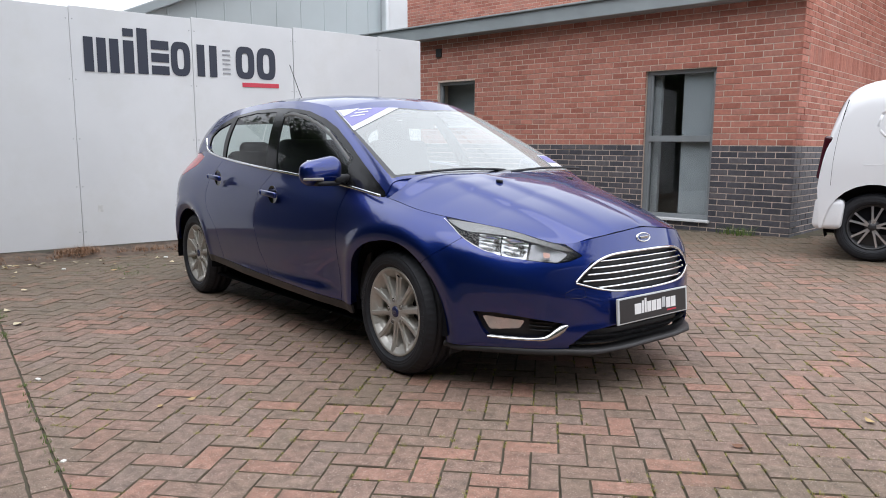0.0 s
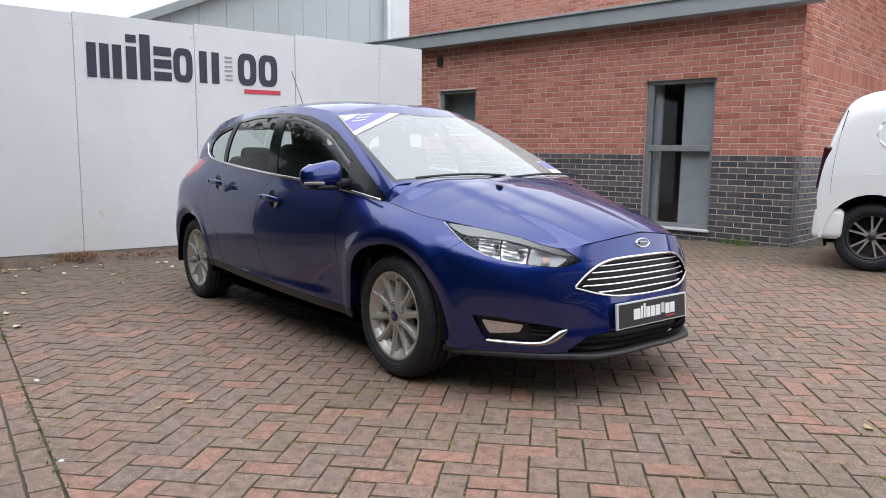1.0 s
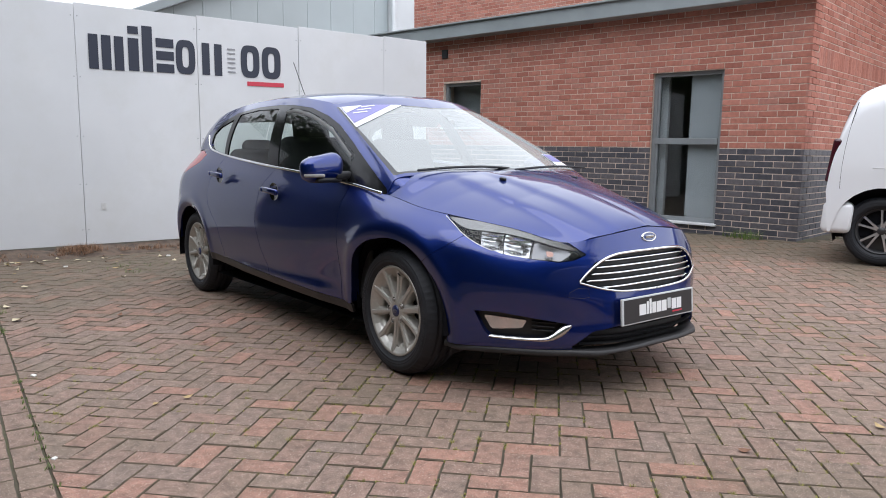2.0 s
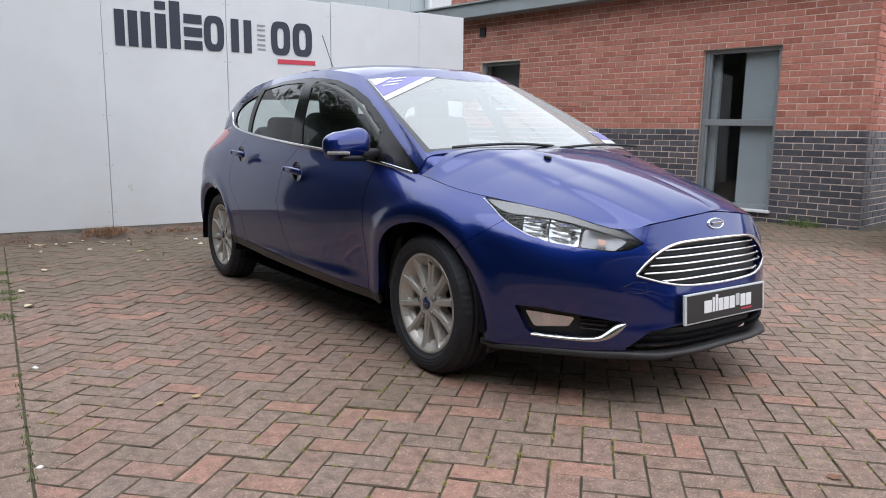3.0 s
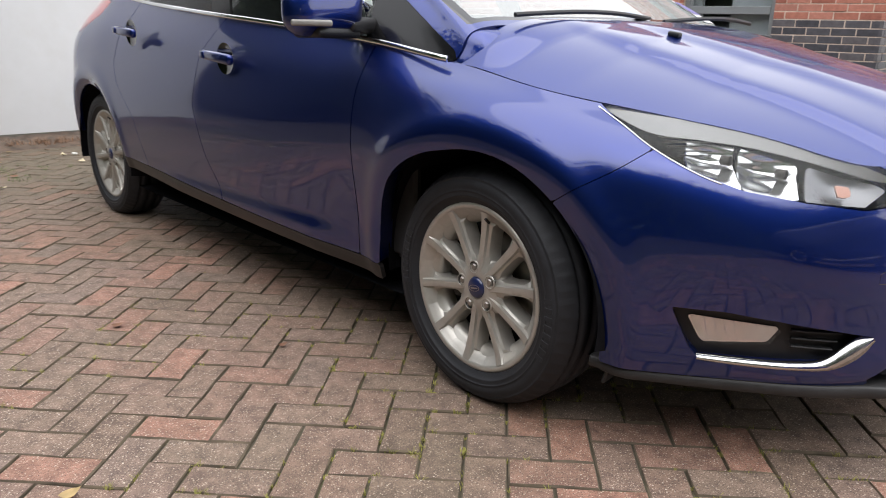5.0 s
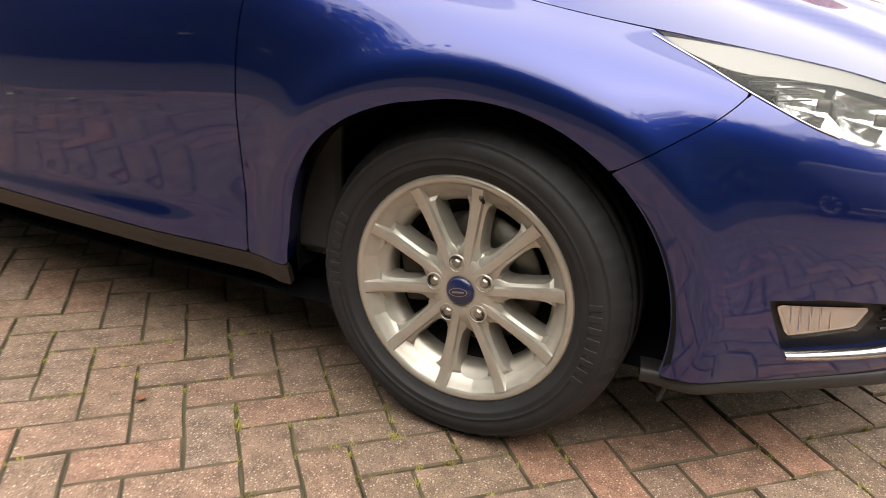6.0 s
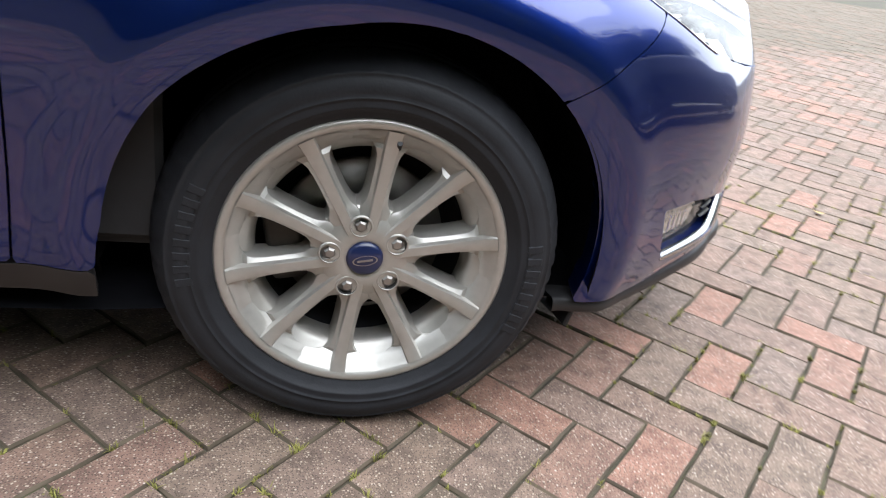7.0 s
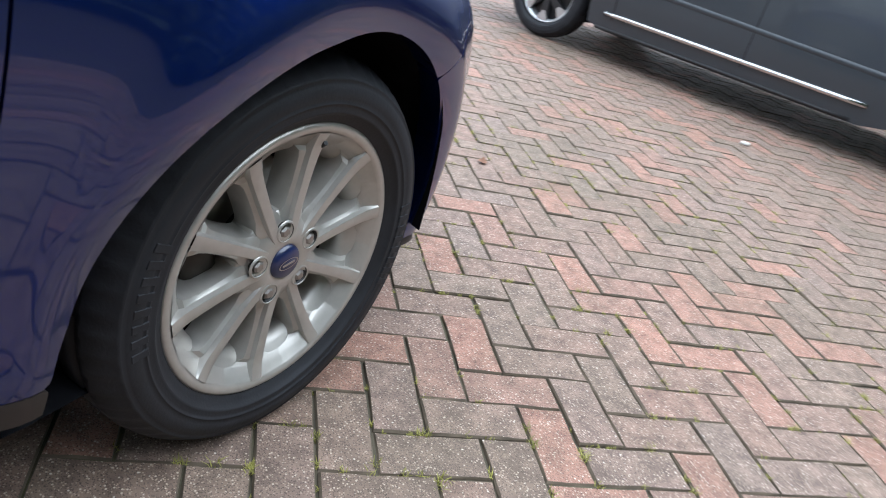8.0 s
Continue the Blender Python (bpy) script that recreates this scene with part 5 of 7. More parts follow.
mesh_object("headlining", A, G, material("pale_headlining", (0.45, 0.45, 0.44), 0.9), car, "pale cloth headlining", True)
# sensor box and mirror behind the screen, dealer stickers inside it
bm = bmesh.new()
box(bm, 0.12, 0.16, 0.05, pose(0.50, 0.0, 1.345, 0, 24, 0), 0.012, 2)
part("sensor_box", bm, trim_mat, car, "", True)
bm = bmesh.new()
box(bm, 0.03, 0.25, 0.07, pose(0.46, 0.0, 1.275, 0, 10, 0), 0.014, 3)
part("rear_view_mirror", bm, trim_mat, car, "", True)


def screen_point(t, w, out=0.0):
    """A point of the windscreen: t from the car's right pillar (0) to the middle (1), w from base to top."""
    fi, fj = (0.726 + (1 - 0.726) * t) * (NC - 1), w * (MC - 1)
    i, j = int(np.clip(fi, 1, NC - 2)), int(np.clip(fj, 1, MC - 2))
    a, b = min(max(fi - i, 0.0), 1.0), min(max(fj - j, 0.0), 1.0)
    p = (CABIN[i, j] * (1 - a) + CABIN[i + 1, j] * a) * (1 - b) + (CABIN[i, j + 1] * (1 - a) + CABIN[i + 1, j + 1] * a) * b
    n = np.cross(CABIN[i + 1, j] - CABIN[i - 1, j], CABIN[i, j + 1] - CABIN[i, j - 1])
    n /= np.linalg.norm(n)
    if n[0] < 0:
        n = -n
    return p + n * out


def sticker(t0, t1, w0, w1, mat, name, flip=1, skew=0.0, out=0.003, parent=None, label=""):
    V, F, n = [], [], 10
    for a in range(n + 1):
        for b in range(5):
            t = t0 + (t1 - t0) * a / n
            w = w0 + (w1 - w0) * b / 4 + skew * a / n
            p = screen_point(t, w, out)
            V.append((p[0], p[1] * flip, p[2]))
    F = [(a * 5 + b, (a + 1) * 5 + b, (a + 1) * 5 + b + 1, a * 5 + b + 1) for a in range(n) for b in range(4)]
    return mesh_object(name, V, F, mat, parent or car, label)


def corner_film(t0, w0, dt, dw, mat, name, out, parent=None, label=""):
    """A three-cornered film in the screen's upper corner."""
    V, F, n, row = [], [], 10, {}
    for a in range(n + 1):
        for b in range(n + 1 - a):
            row[a, b] = len(V)
            V.append(tuple(screen_point(t0 + dt * a / n, w0 - dw * b / n - 0.085 * (t0 + dt * a / n), out)))
    for a in range(n):
        for b in range(n - a):
            F.append((row[a, b], row[a + 1, b], row[a, b + 1]))
            if b < n - a - 1:
                F.append((row[a + 1, b], row[a + 1, b + 1], row[a, b + 1]))
    return mesh_object(name, V, F, mat, parent or car, label)


violet = material("violet_film", (0.19, 0.18, 0.42), 0.35)
whitefilm = material("white_film", (0.75, 0.76, 0.80), 0.4)
st = corner_film(0.01, 0.940, 0.62, 0.30, whitefilm, "screen_sticker", 0.004, None, "white and violet three-cornered dealer sticker in the windscreen")
corner_film(0.02, 0.936, 0.50, 0.240, violet, "sticker_band", 0.006, st)
corner_film(0.025, 0.934, 0.20, 0.095, whitefilm, "sticker_band", 0.008, st)
for k in range(3):
    sticker(0.20 - 0.06 * k, 0.34 - 0.06 * k, 0.886 - 0.034 * k, 0.898 - 0.034 * k, whitefilm, "text_bar", out=0.008, parent=st)
st = sticker(0.10, 0.26, 0.08, 0.26, whitefilm, "corner_sticker", -1, label="white and blue dealer sticker low in the windscreen")
sticker(0.11, 0.25, 0.15, 0.25, violet, "sticker_band", -1, out=0.005, parent=st)


# ---------------------------------------------------------------- hoarding
HX, HZ, HTOP = -4.15, 0.10, 2.585
JOINTS = [-2.78] + [-1.01 + 1.262 * k for k in range(-1, 4)] + [3.495]
navy_ink = material("navy_ink", (0.016, 0.021, 0.042), 0.45)
grey_ink = material("grey_ink", (0.28, 0.29, 0.31), 0.45)
screw_mat = material("screw_cap", (0.45, 0.46, 0.47), 0.4, metal=0.5)


tape_mat = material("tape", (0.62, 0.62, 0.61), 0.6, vary=0.15, scale=20)


def hoarding():
    root = empty("hoarding")
    tagged(root, "white painted board hoarding with screwed sheet joints and a dark wordmark", "hoarding")
    rng = random.Random(3)
    for a, b in zip(JOINTS[:-1], JOINTS[1:]):
        bm = bmesh.new()
        top = HTOP + 0.014 * ((a + b) / 2 + 1.0)
        box(bm, 0.018, b - a - 0.005, top - HZ, pose(HX - 0.009 + rng.uniform(-0.003, 0.003), (a + b) / 2, (top + HZ) / 2, rng.uniform(-0.1, 0.1), 0, rng.uniform(-0.15, 0.15)), 0.002, 1)
        part("board", bm, hoarding_mat, root)
    for a in JOINTS:
        bm = bmesh.new()
        box(bm, 0.1, 0.1, HTOP - 0.08, pose(HX - 0.075, min(a, 3.43), (HTOP - 0.08) / 2), 0.003, 1)
        part("post", bm, soil_mat, root, "timber post behind the boards")
        if a > 3:
            continue
        for z in (0.26, 0.74, 1.24, 1.85, 2.46):
            for d in (-0.03, 0.03):
                V, F = lathe([(0.0, -0.003), (0.007, -0.002), (0.008, 0.0)], 8)
                mesh_object("screw", [(HX + 0.001 - y, x + a + d, zz + z) for x, y, zz in V], F, screw_mat, root)
    # patches of a sign long gone, a little proud of the board
    for y, z, w, h in ((0.02, 0.50, 0.10, 0.02), (-0.82, 0.50, 0.05, 0.07), (0.62, 0.63, 0.14, 0.03)):
        bm = bmesh.new()
        box(bm, 0.002, w, h, pose(HX + 0.002, y, z))
        part("tape_patch", bm, tape_mat, root, "grey scuffed tape patch")
    # the wordmark, as plain shapes
    face = Matrix.Translation((HX + 0.004, 0, 0)) @ pose(0, 0, 0, 0, 0, 90)
    y0, z0 = -0.90, 1.94
    marks = [(0.36, 0.335, "three"), (0.105, 0.345, "dotted"), (0.105, 0.455, "bar"), (0.185, 0.345, "stack"), (0.21, 0.345, "ring"), (0.225, 0.335, "two"),
             (0.13, 0.33, "grey"), (0.225, 0.345, "ring"), (0.235, 0.345, "ring")]
    gaps = (0.03, 0.035, 0.035, 0.02, 0.075, 0.045, 0.045, 0.03, 0.0)

    def block(x0, x1, h0, h1, ink):
        bm = bmesh.new()
        box(bm, x1 - x0, 0.0015, h1 - h0, face @ pose((x0 + x1) / 2, 0, (h0 + h1) / 2))
        part("letter_bar", bm, ink, root)

    def oval(x0, x1, h0, h1, ink):
        V, cx, cz, a, b = [], (x0 + x1) / 2, (h0 + h1) / 2, (x1 - x0) / 2, (h1 - h0) / 2
        for k in range(40):
            w = 2 * math.pi * k / 40
            c, e = math.cos(w), math.sin(w)
            u, v = math.copysign(abs(c) ** 0.6, c), math.copysign(abs(e) ** 0.6, e)
            for fa, fb in ((1.0, 1.0), (0.34, 0.60)):
                for d in (-0.00075, 0.00075):
                    V.append(face @ Vector((cx + a * fa * u, d, cz + b * fb * v)))
        F = []
        for k in range(40):
            i, j = 4 * k, 4 * ((k + 1) % 40)
            F += [(i, j, j + 2, i + 2), (i + 1, i + 3, j + 3, j + 1), (i, i + 1, j + 1, j), (i + 2, j + 2, j + 3, i + 3)]
        mesh_object("letter_ring", V, F, ink, root)

    y = y0
    for (w, h, form), gap in zip(marks, gaps):
        w, h, gap, zz = w * 1.035, h * 1.06, gap * 1.035, z0 + 0.018 * (y - y0)
        if form == "three":
            for k in range(3):
                block(y + (0.03 + 0.34 * k) * w, y + (0.03 + 0.34 * k + 0.25) * w, zz, zz + h, navy_ink)
        elif form == "two":
            for k in (0.0, 0.62):
                block(y + k * w, y + (k + 0.38) * w, zz, zz + h, navy_ink)
        elif form == "dotted":
            block(y, y + w, zz, zz + 0.94 * h, navy_ink)
            block(y, y + w, zz + 1.06 * h, zz + 1.28 * h, navy_ink)
        elif form == "bar":
            block(y, y + w, zz, zz + h, navy_ink)
        elif form == "stack":
            for k in range(3):
                block(y, y + w, zz + (0.0 + 0.37 * k) * h, zz + (0.26 + 0.37 * k) * h, navy_ink)
        elif form == "grey":
            for k in range(3):
                for q in (0.0, 0.8):
                    block(y + 0.02, y + w - 0.02, zz + 0.04 + 0.105 * k + 0.06 * q, zz + 0.058 + 0.105 * k + 0.06 * q, grey_ink)
        else:
            oval(y, y + w, zz - 0.004, zz + h + 0.004, navy_ink)
        y += w + gap
    bm = bmesh.new()
    box(bm, 0.47, 0.003, 0.05, face @ pose(1.07, 0, 1.89 + 0.01, 0, -1.0, 0))
    part("red_underline", bm, red_ink, root, "red underline bar")
    return root


hoarding()

# soil bank and dead grass at the hoarding's foot
BV, BF, rng = [], [], random.Random(11)
ny, nx_ = 220, 12
for i in range(ny):
    y = -3.2 + 6.8 * i / (ny - 1)
    for j in range(nx_):
        t = j / (nx_ - 1)
        x = HX - 0.06 + (0.48 + 0.10 * noise.noise((y * 1.3, 3, 0))) * t
        z = 0.085 * (1 - t) ** 0.8 * (1 + 0.45 * noise.noise((x * 3, y * 2.2, 1))) + 0.02 * noise.noise((x * 14, y * 14, 5)) * (1 - t) - 0.004 - 0.02 * t * t
        BV.append((x, y, z))
BF = [(i * nx_ + j, (i + 1) * nx_ + j, (i + 1) * nx_ + j + 1, i * nx_ + j + 1) for i in range(ny - 1) for j in range(nx_ - 1)]
tagged(mesh_object("soil_bank", BV, BF, soil_mat, None, "", True), "brown soil and litter banked along the hoarding's foot", "soil", kind="stuff")


def blades(spots, length, spread, width, rng):
    """Many single blades of grass as thin bent strips, round the given spots."""
    V, F = [], []
    for (x, y, z, n, k) in spots:
        for _ in range(n):
            a, r = rng.uniform(0, 6.283), spread * k * rng.random() ** 0.5
            bx, by = x + r * math.cos(a), y + r * math.sin(a)
            d, lean, h = rng.uniform(0, 6.283), rng.uniform(0.2, 1.1), length * k * rng.uniform(0.4, 1.0)
            ux, uy = math.cos(d), math.sin(d)
            o = len(V)
            for s in (0.0, 0.5, 1.0):
                w = width * (1 - s) + 0.0003
                px, py, pz = bx + ux * lean * h * s * s, by + uy * lean * h * s * s, z + h * s * (1 - 0.25 * s * lean)
                V += [(px - uy * w, py + ux * w, pz), (px + uy * w, py - ux * w, pz)]
            F += [(o, o + 1, o + 3, o + 2), (o + 2, o + 3, o + 5, o + 4)]
    return V, F


dead_grass_mat = material("dead_grass", (0.26, 0.15, 0.09), 0.9, vary=0.4, scale=20)
green_grass_mat = material("green_grass", (0.10, 0.15, 0.03), 0.8, vary=0.45, scale=15)
rng = random.Random(8)
spots = []
for k in range(170):
    y = rng.uniform(-3.0, 2.2)
    spots.append((HX + 0.06 + rng.random() ** 1.5 * 0.28, y, 0.04 * rng.uniform(0.7, 1.2), 14, rng.uniform(0.4, 1.0)))
for k in range(12):
    spots.append((HX + 0.10 + 0.1 * rng.random(), -1.13 + rng.uniform(-0.16, 0.16), 0.06, 40, 1.3))
V, F = blades(spots, 0.075, 0.07, 0.0025, rng)
tagged(mesh_object("dead_grass", V, F, dead_grass_mat), "dry reddish dead grass along the hoarding", "grass", kind="stuff")
spots = [(-2.85 + rng.gauss(0, 0.16), -0.95 + rng.gauss(0, 0.16), 0.0, 10, rng.uniform(0.5, 1)) for k in range(30)]
spots += [(x + rng.gauss(0, 0.03), y + rng.gauss(0, 0.03), 0.0, 26, rng.uniform(0.6, 1.2)) for x, y in ((-0.72, -2.23), (-0.80, -2.24), (-1.25, -2.20), (-1.5, -2.17), (-1.9, -2.16), (-2.3, -2.12)) for k in range(4)]
spots += [(x, y, 0.0, 12, 0.45) for x, y in ((0.35 + 0.1 * k + rng.gauss(0, 0.03), -2.29 - 0.006 * k) for k in range(14))]
V, F = blades(spots, 0.05, 0.045, 0.0018, rng)
V2, F2 = blades([(-2.2 + rng.gauss(0, 0.4), 5.42 + rng.gauss(0, 0.05) - 0.139 * 2.2, 0.08, 16, 1.2) for k in range(6)] + [(-0.42 + rng.gauss(0, 0.10), 5.58 + rng.gauss(0, 0.04), 0.08, 18, 1.8) for k in range(8)], 0.09, 0.07, 0.004, rng)
o = len(V)
tagged(mesh_object("weeds", V + V2, F + [tuple(o + i for i in f) for f in F2], green_grass_mat), "small green weeds in joints and at the wall", "weeds", kind="stuff")


# moss and short grass in the joints by the wheel
def joint_moss(n, seed):
    rng = random.Random(seed)
    V, F = [], []
    spots = []
    for k in range(n):
        i, j = rng.randint(-30, 30), rng.randint(-36, 6)
        along = rng.random() < 0.5
        if (along and (i + j - 1) % 4 == 0) or (not along and (i - 1 + j) % 4 == 2):
            continue
        u, v = (i + rng.random(), j) if along else (i, j + rng.random())
        x, y = lay(u, v)
        if edge_side(x, y) < 0.02 or noise.noise((x * 1.7, y * 1.7, 2)) < -0.08:
            continue
        spots.append((x, y, -0.006, rng.randint(6, 22), rng.uniform(0.5, 1.2)))
    return blades(spots, 0.016, 0.009, 0.0011, rng)


moss_mat = material("joint_moss", (0.25, 0.235, 0.06), 0.85, vary=0.5, scale=9)
V, F = joint_moss(7500, 21)
tagged(mesh_object("joint_moss", V, F, moss_mat), "yellow-green moss and seedlings in the paving joints", "moss", kind="stuff")


# ---------------------------------------------------------------- low brick building
M_WALL = Matrix.Translation(CORNER) @ pose(0, 0, 0, 0, 0.85, WALL_TURN)
BAND = 1.160


def slab(name, x0, x1, y0, y1, z0, z1, mat, parent, bevel=0.0, label=""):
    bm = bmesh.new()
    box(bm, x1 - x0, y1 - y0, z1 - z0, pose((x0 + x1) / 2, (y0 + y1) / 2, (z0 + z1) / 2), bevel, 2)
    return part(name, bm, mat, parent, label)


def placed(name, label, category):
    ob = empty(name, M_WALL)
    return tagged(ob, label, category, kind="structure")


wall_s = placed("wall_south", "red brick wall over a dark blue brick plinth", "wall")
OPEN = [(-1.965, -1.005, 0.205, 2.135), (-5.83, -5.0, 1.46, 2.185)]
for x0, x1, z0, z1 in ((-1.0, -0.012, -0.1, 2.95), (-5.0, -1.97, -0.1, 2.95), (-11, -5.83, -0.1, 2.95), (-1.97, -1.0, -0.1, 0.2), (-1.97, -1.0, 2.135, 2.95), (-5.83, -5.0, -0.1, 1.46), (-5.83, -5.0, 2.185, 2.95)):
    slab("wall_core", x0, x1, 0.0045, 0.26, z0, z1, mortar_mat, wall_s)
wall_e = placed("wall_east", "red brick return wall over a dark blue brick plinth", "wall")
slab("wall_core", -0.26, -0.0045, 0.26, 6.0, -0.1, 3.62, mortar_mat, wall_e)
slab("coping", -0.30, 0.05, 0.0, 6.0, 3.62, 3.68, fascia_mat, wall_e, 0.006, "grey metal coping")
roof_low = placed("roof_low", "flat roof edge with a grey metal fascia", "roof")
slab("fascia", -11.2, 0.22, -0.24, -0.16, 2.885, 3.085, fascia_mat, roof_low, 0.006)
slab("fascia_cap", -11.2, 0.26, -0.275, -0.10, 3.085, 3.112, fascia_mat, roof_low, 0.006)
slab("soffit", -11.2, 0.22, -0.16, -0.004, 2.885, 2.915, fascia_mat, roof_low)
slab("roof_deck", -11.2, -0.27, -0.16, 6.0, 2.99, 3.06, fascia_mat, roof_low)

room_mat = material("room_dark", (0.28, 0.28, 0.30), 0.9, vary=0.2, scale=3)
blind_mat = material("grey_blind", (0.56, 0.56, 0.59), 0.8, vary=0.06, scale=5)
sill_white = material("pale_sill", (0.62, 0.63, 0.64), 0.5)


def window(name, x0, x1, z0, z1, transom, label):
    w = placed(name, label, "window")
    t = 0.052
    fr = slab("window_frame", x0, x0 + t, 0.06, 0.13, z0, z1, frame_mat, w, 0.004)
    slab("frame_bar", x1 - t, x1, 0.06, 0.13, z0, z1, frame_mat, w, 0.004)
    slab("frame_bar", x0 + t, x1 - t, 0.06, 0.13, z1 - t, z1, frame_mat, w, 0.004)
    slab("frame_bar", x0 + t, x1 - t, 0.06, 0.13, z0, z0 + t, frame_mat, w, 0.004)
    cuts = [z0 + t, z1 - t]
    if transom:
        slab("frame_bar", x0 + t, x1 - t, 0.055, 0.13, transom - 0.04, transom + 0.04, frame_mat, w, 0.004)
        slab("frame_bar", x0 + t, x0 + t + 0.03, 0.07, 0.13, z0 + t, z1 - t, frame_mat, w, 0.004)
        cuts = [z0 + t, transom - 0.04, transom + 0.04, z1 - t]
    for a, b in zip(cuts[::2], cuts[1::2]):
        p = slab("pane", x0 + t, x1 - t, 0.092, 0.098, a, b, pane_mat, w)
        p.visible_shadow = False
    slab("window_sill", x0 - 0.03, x1 + 0.03, -0.045, 0.10, z0 - 0.035, z0 - 0.003, sill_white, w, 0.006)
    # the room behind, with a grey blind
    for a in ((x0 - 0.6, x1 + 0.6, 1.6, 1.64, z0 - 0.3, z1 + 0.3), (x0 - 0.64, x0 - 0.6, 0.27, 1.6, z0 - 0.3, z1 + 0.3), (x1 + 0.6, x1 + 0.64, 0.27, 1.6, z0 - 0.3, z1 + 0.3),
              (x0 - 0.6, x1 + 0.6, 0.27, 1.6, z0 - 0.34, z0 - 0.3), (x0 - 0.6, x1 + 0.6, 0.27, 1.6, z1 + 0.3, z1 + 0.34)):
        slab("room_wall", *a, room_mat, w)
    if not transom:
        slab("blind", x0 - 0.3, x1 + 0.3, 0.42, 0.43, z0 - 0.2, z1 + 0.2, blind_mat, w, 0, "grey blind behind the glass")
    if transom:
        slab("blind", x0 + (x1 - x0) * 0.50, x1 - 0.055, 0.15, 0.16, z0 - 0.2, z1 + 0.2, blind_mat, w, 0, "grey blind behind the glass")
        slab("reveal", x0 - 0.03, x0 + 0.14, 0.20, 0.26, z0, z1, blind_mat, w)
    return w


window("window_1", -1.965, -1.005, 0.205, 2.135, 1.245, "tall grey-framed window with a transom and grey blind")
window("window_2", -5.83, -5.0, 1.46, 2.185, None, "small grey-framed window with dark glass")
slab("vent_box", -5.86, -5.74, -0.03, 0.01, 2.60, 2.74, plastic_mat, wall_s, 0.005, "small dark vent box")


def brick_proto(name, L, H, D):
    """One brick with softened front edges; its face looks to -y."""
    c = 0.003
    V = [(sx * L / 2, D, sz * H / 2) for sx, sz in ((-1, -1), (1, -1), (1, 1), (-1, 1))]
    V += [(sx * L / 2, c, sz * H / 2) for sx, sz in ((-1, -1), (1, -1), (1, 1), (-1, 1))]
    V += [(sx * (L / 2 - c), 0, sz * (H / 2 - c)) for sx, sz in ((-1, -1), (1, -1), (1, 1), (-1, 1))]
    F = [(8, 9, 10, 11)]
    for lv in (0, 4):
        F += [(lv + k, lv + (k + 1) % 4, lv + 4 + (k + 1) % 4, lv + 4 + k) for k in range(4)]
    return V, F


def brick_layout(length, z_from, z_to, holes, corner_first, skip=None):
    """(centre, height, length, upright) of each brick of a stretcher-bond wall running from 0 to -length."""
    out, k = [], math.floor((z_from - BAND) / 0.075)
    while BAND + 0.075 * (k + 1) <= z_to + 1e-6:
        z = BAND + 0.075 * (k + 0.5)
        x = 0.0 if (k % 2 == 0) == corner_first else 0.1125
        if x > 0:
            spans = [(0.0, -0.1025)]
            p = -0.1125
        else:
            spans, p = [], 0.0
        while p > -length:
            spans.append((p, p - 0.215))
            p -= 0.225
        for a, b in spans:
            pieces = [(a, b)]
            for h0, h1, hz0, hz1 in holes:
                if hz0 < z + 0.03 and hz1 > z - 0.03:
                    nxt = []
                    for c, d in pieces:
                        if d >= h1 or c <= h0:
                            nxt.append((c, d))
                        else:
                            if c > h1:
                                nxt.append((c, h1 + 0.004))
                            if d < h0:
                                nxt.append((h0 - 0.004, d))
                    pieces = nxt
            for c, d in pieces:
                if c - d > 0.03:
                    out.append(((c + d) / 2, z, c - d))
        k += 1
    return out


def lay_bricks(root, layout, M, near_count, key, seed):
    """Bricks near the window and corner as objects on shared meshes; the rest joined."""
    rng = random.Random(seed)
    layout = sorted(layout, key=key)
    shared = {}
    far = {True: ([], []), False: ([], [])}
    for n, (x, z, L) in enumerate(layout):
        blue = z < BAND
        jig = pose(x, rng.uniform(-0.0025, 0.002), z + rng.uniform(-0.0008, 0.0008), rng.uniform(-0.5, 0.5), rng.uniform(-0.25, 0.25), rng.uniform(-0.5, 0.5))
        if n < near_count:
            kk = (round(L, 3), blue)
            if kk not in shared:
                V, F = brick_proto("brick", L, 0.065, 0.03)
                me = bpy.data.meshes.new("brick")
                me.from_pydata(V, [], F)
                me.materials.append(blue_mat if blue else brick_mat)
                shared[kk] = me
            ob = new("brick", shared[kk])
            ob.parent = root
            ob.matrix_basis = M @ jig
        else:
            V, F = brick_proto("brick", L, 0.065, 0.03)
            A, G = far[blue]
            o = len(A)
            A += [tuple(M @ jig @ Vector(v)) for v in V]
            G += [tuple(o + i for i in f) for f in F]
    for blue, (A, G) in far.items():
        if A:
            tagged(mesh_object("brickwork", A, G, blue_far_mat if blue else brick_far_mat, root), kind="stuff")


# tall brick building and grey clad building behind
tall = empty("brick_building", M_WALL)
tagged(tall, "taller red brick building behind the low roof", "building")
slab("wall", -11.3, 4.0, 4.216, 4.5, 2.9, 6.15, mortar_mat, tall)
A, G = [], []
for k in range(0, 42):
    z = 3.0 + 0.075 * k
    x = 4.0 - (0.1125 if k % 2 else 0.0)
    while x > -11.0:
        V, F = brick_proto("brick", 0.215, 0.065, 0.03)
        o = len(A)
        A += [(a + x - 0.1075, b + 4.21, c + z) for a, b, c in V]
        G += [tuple(o + i for i in f) for f in F]
        x -= 0.225
tagged(mesh_object("brickwork", A, G, brick_far_mat, tall), kind="stuff")

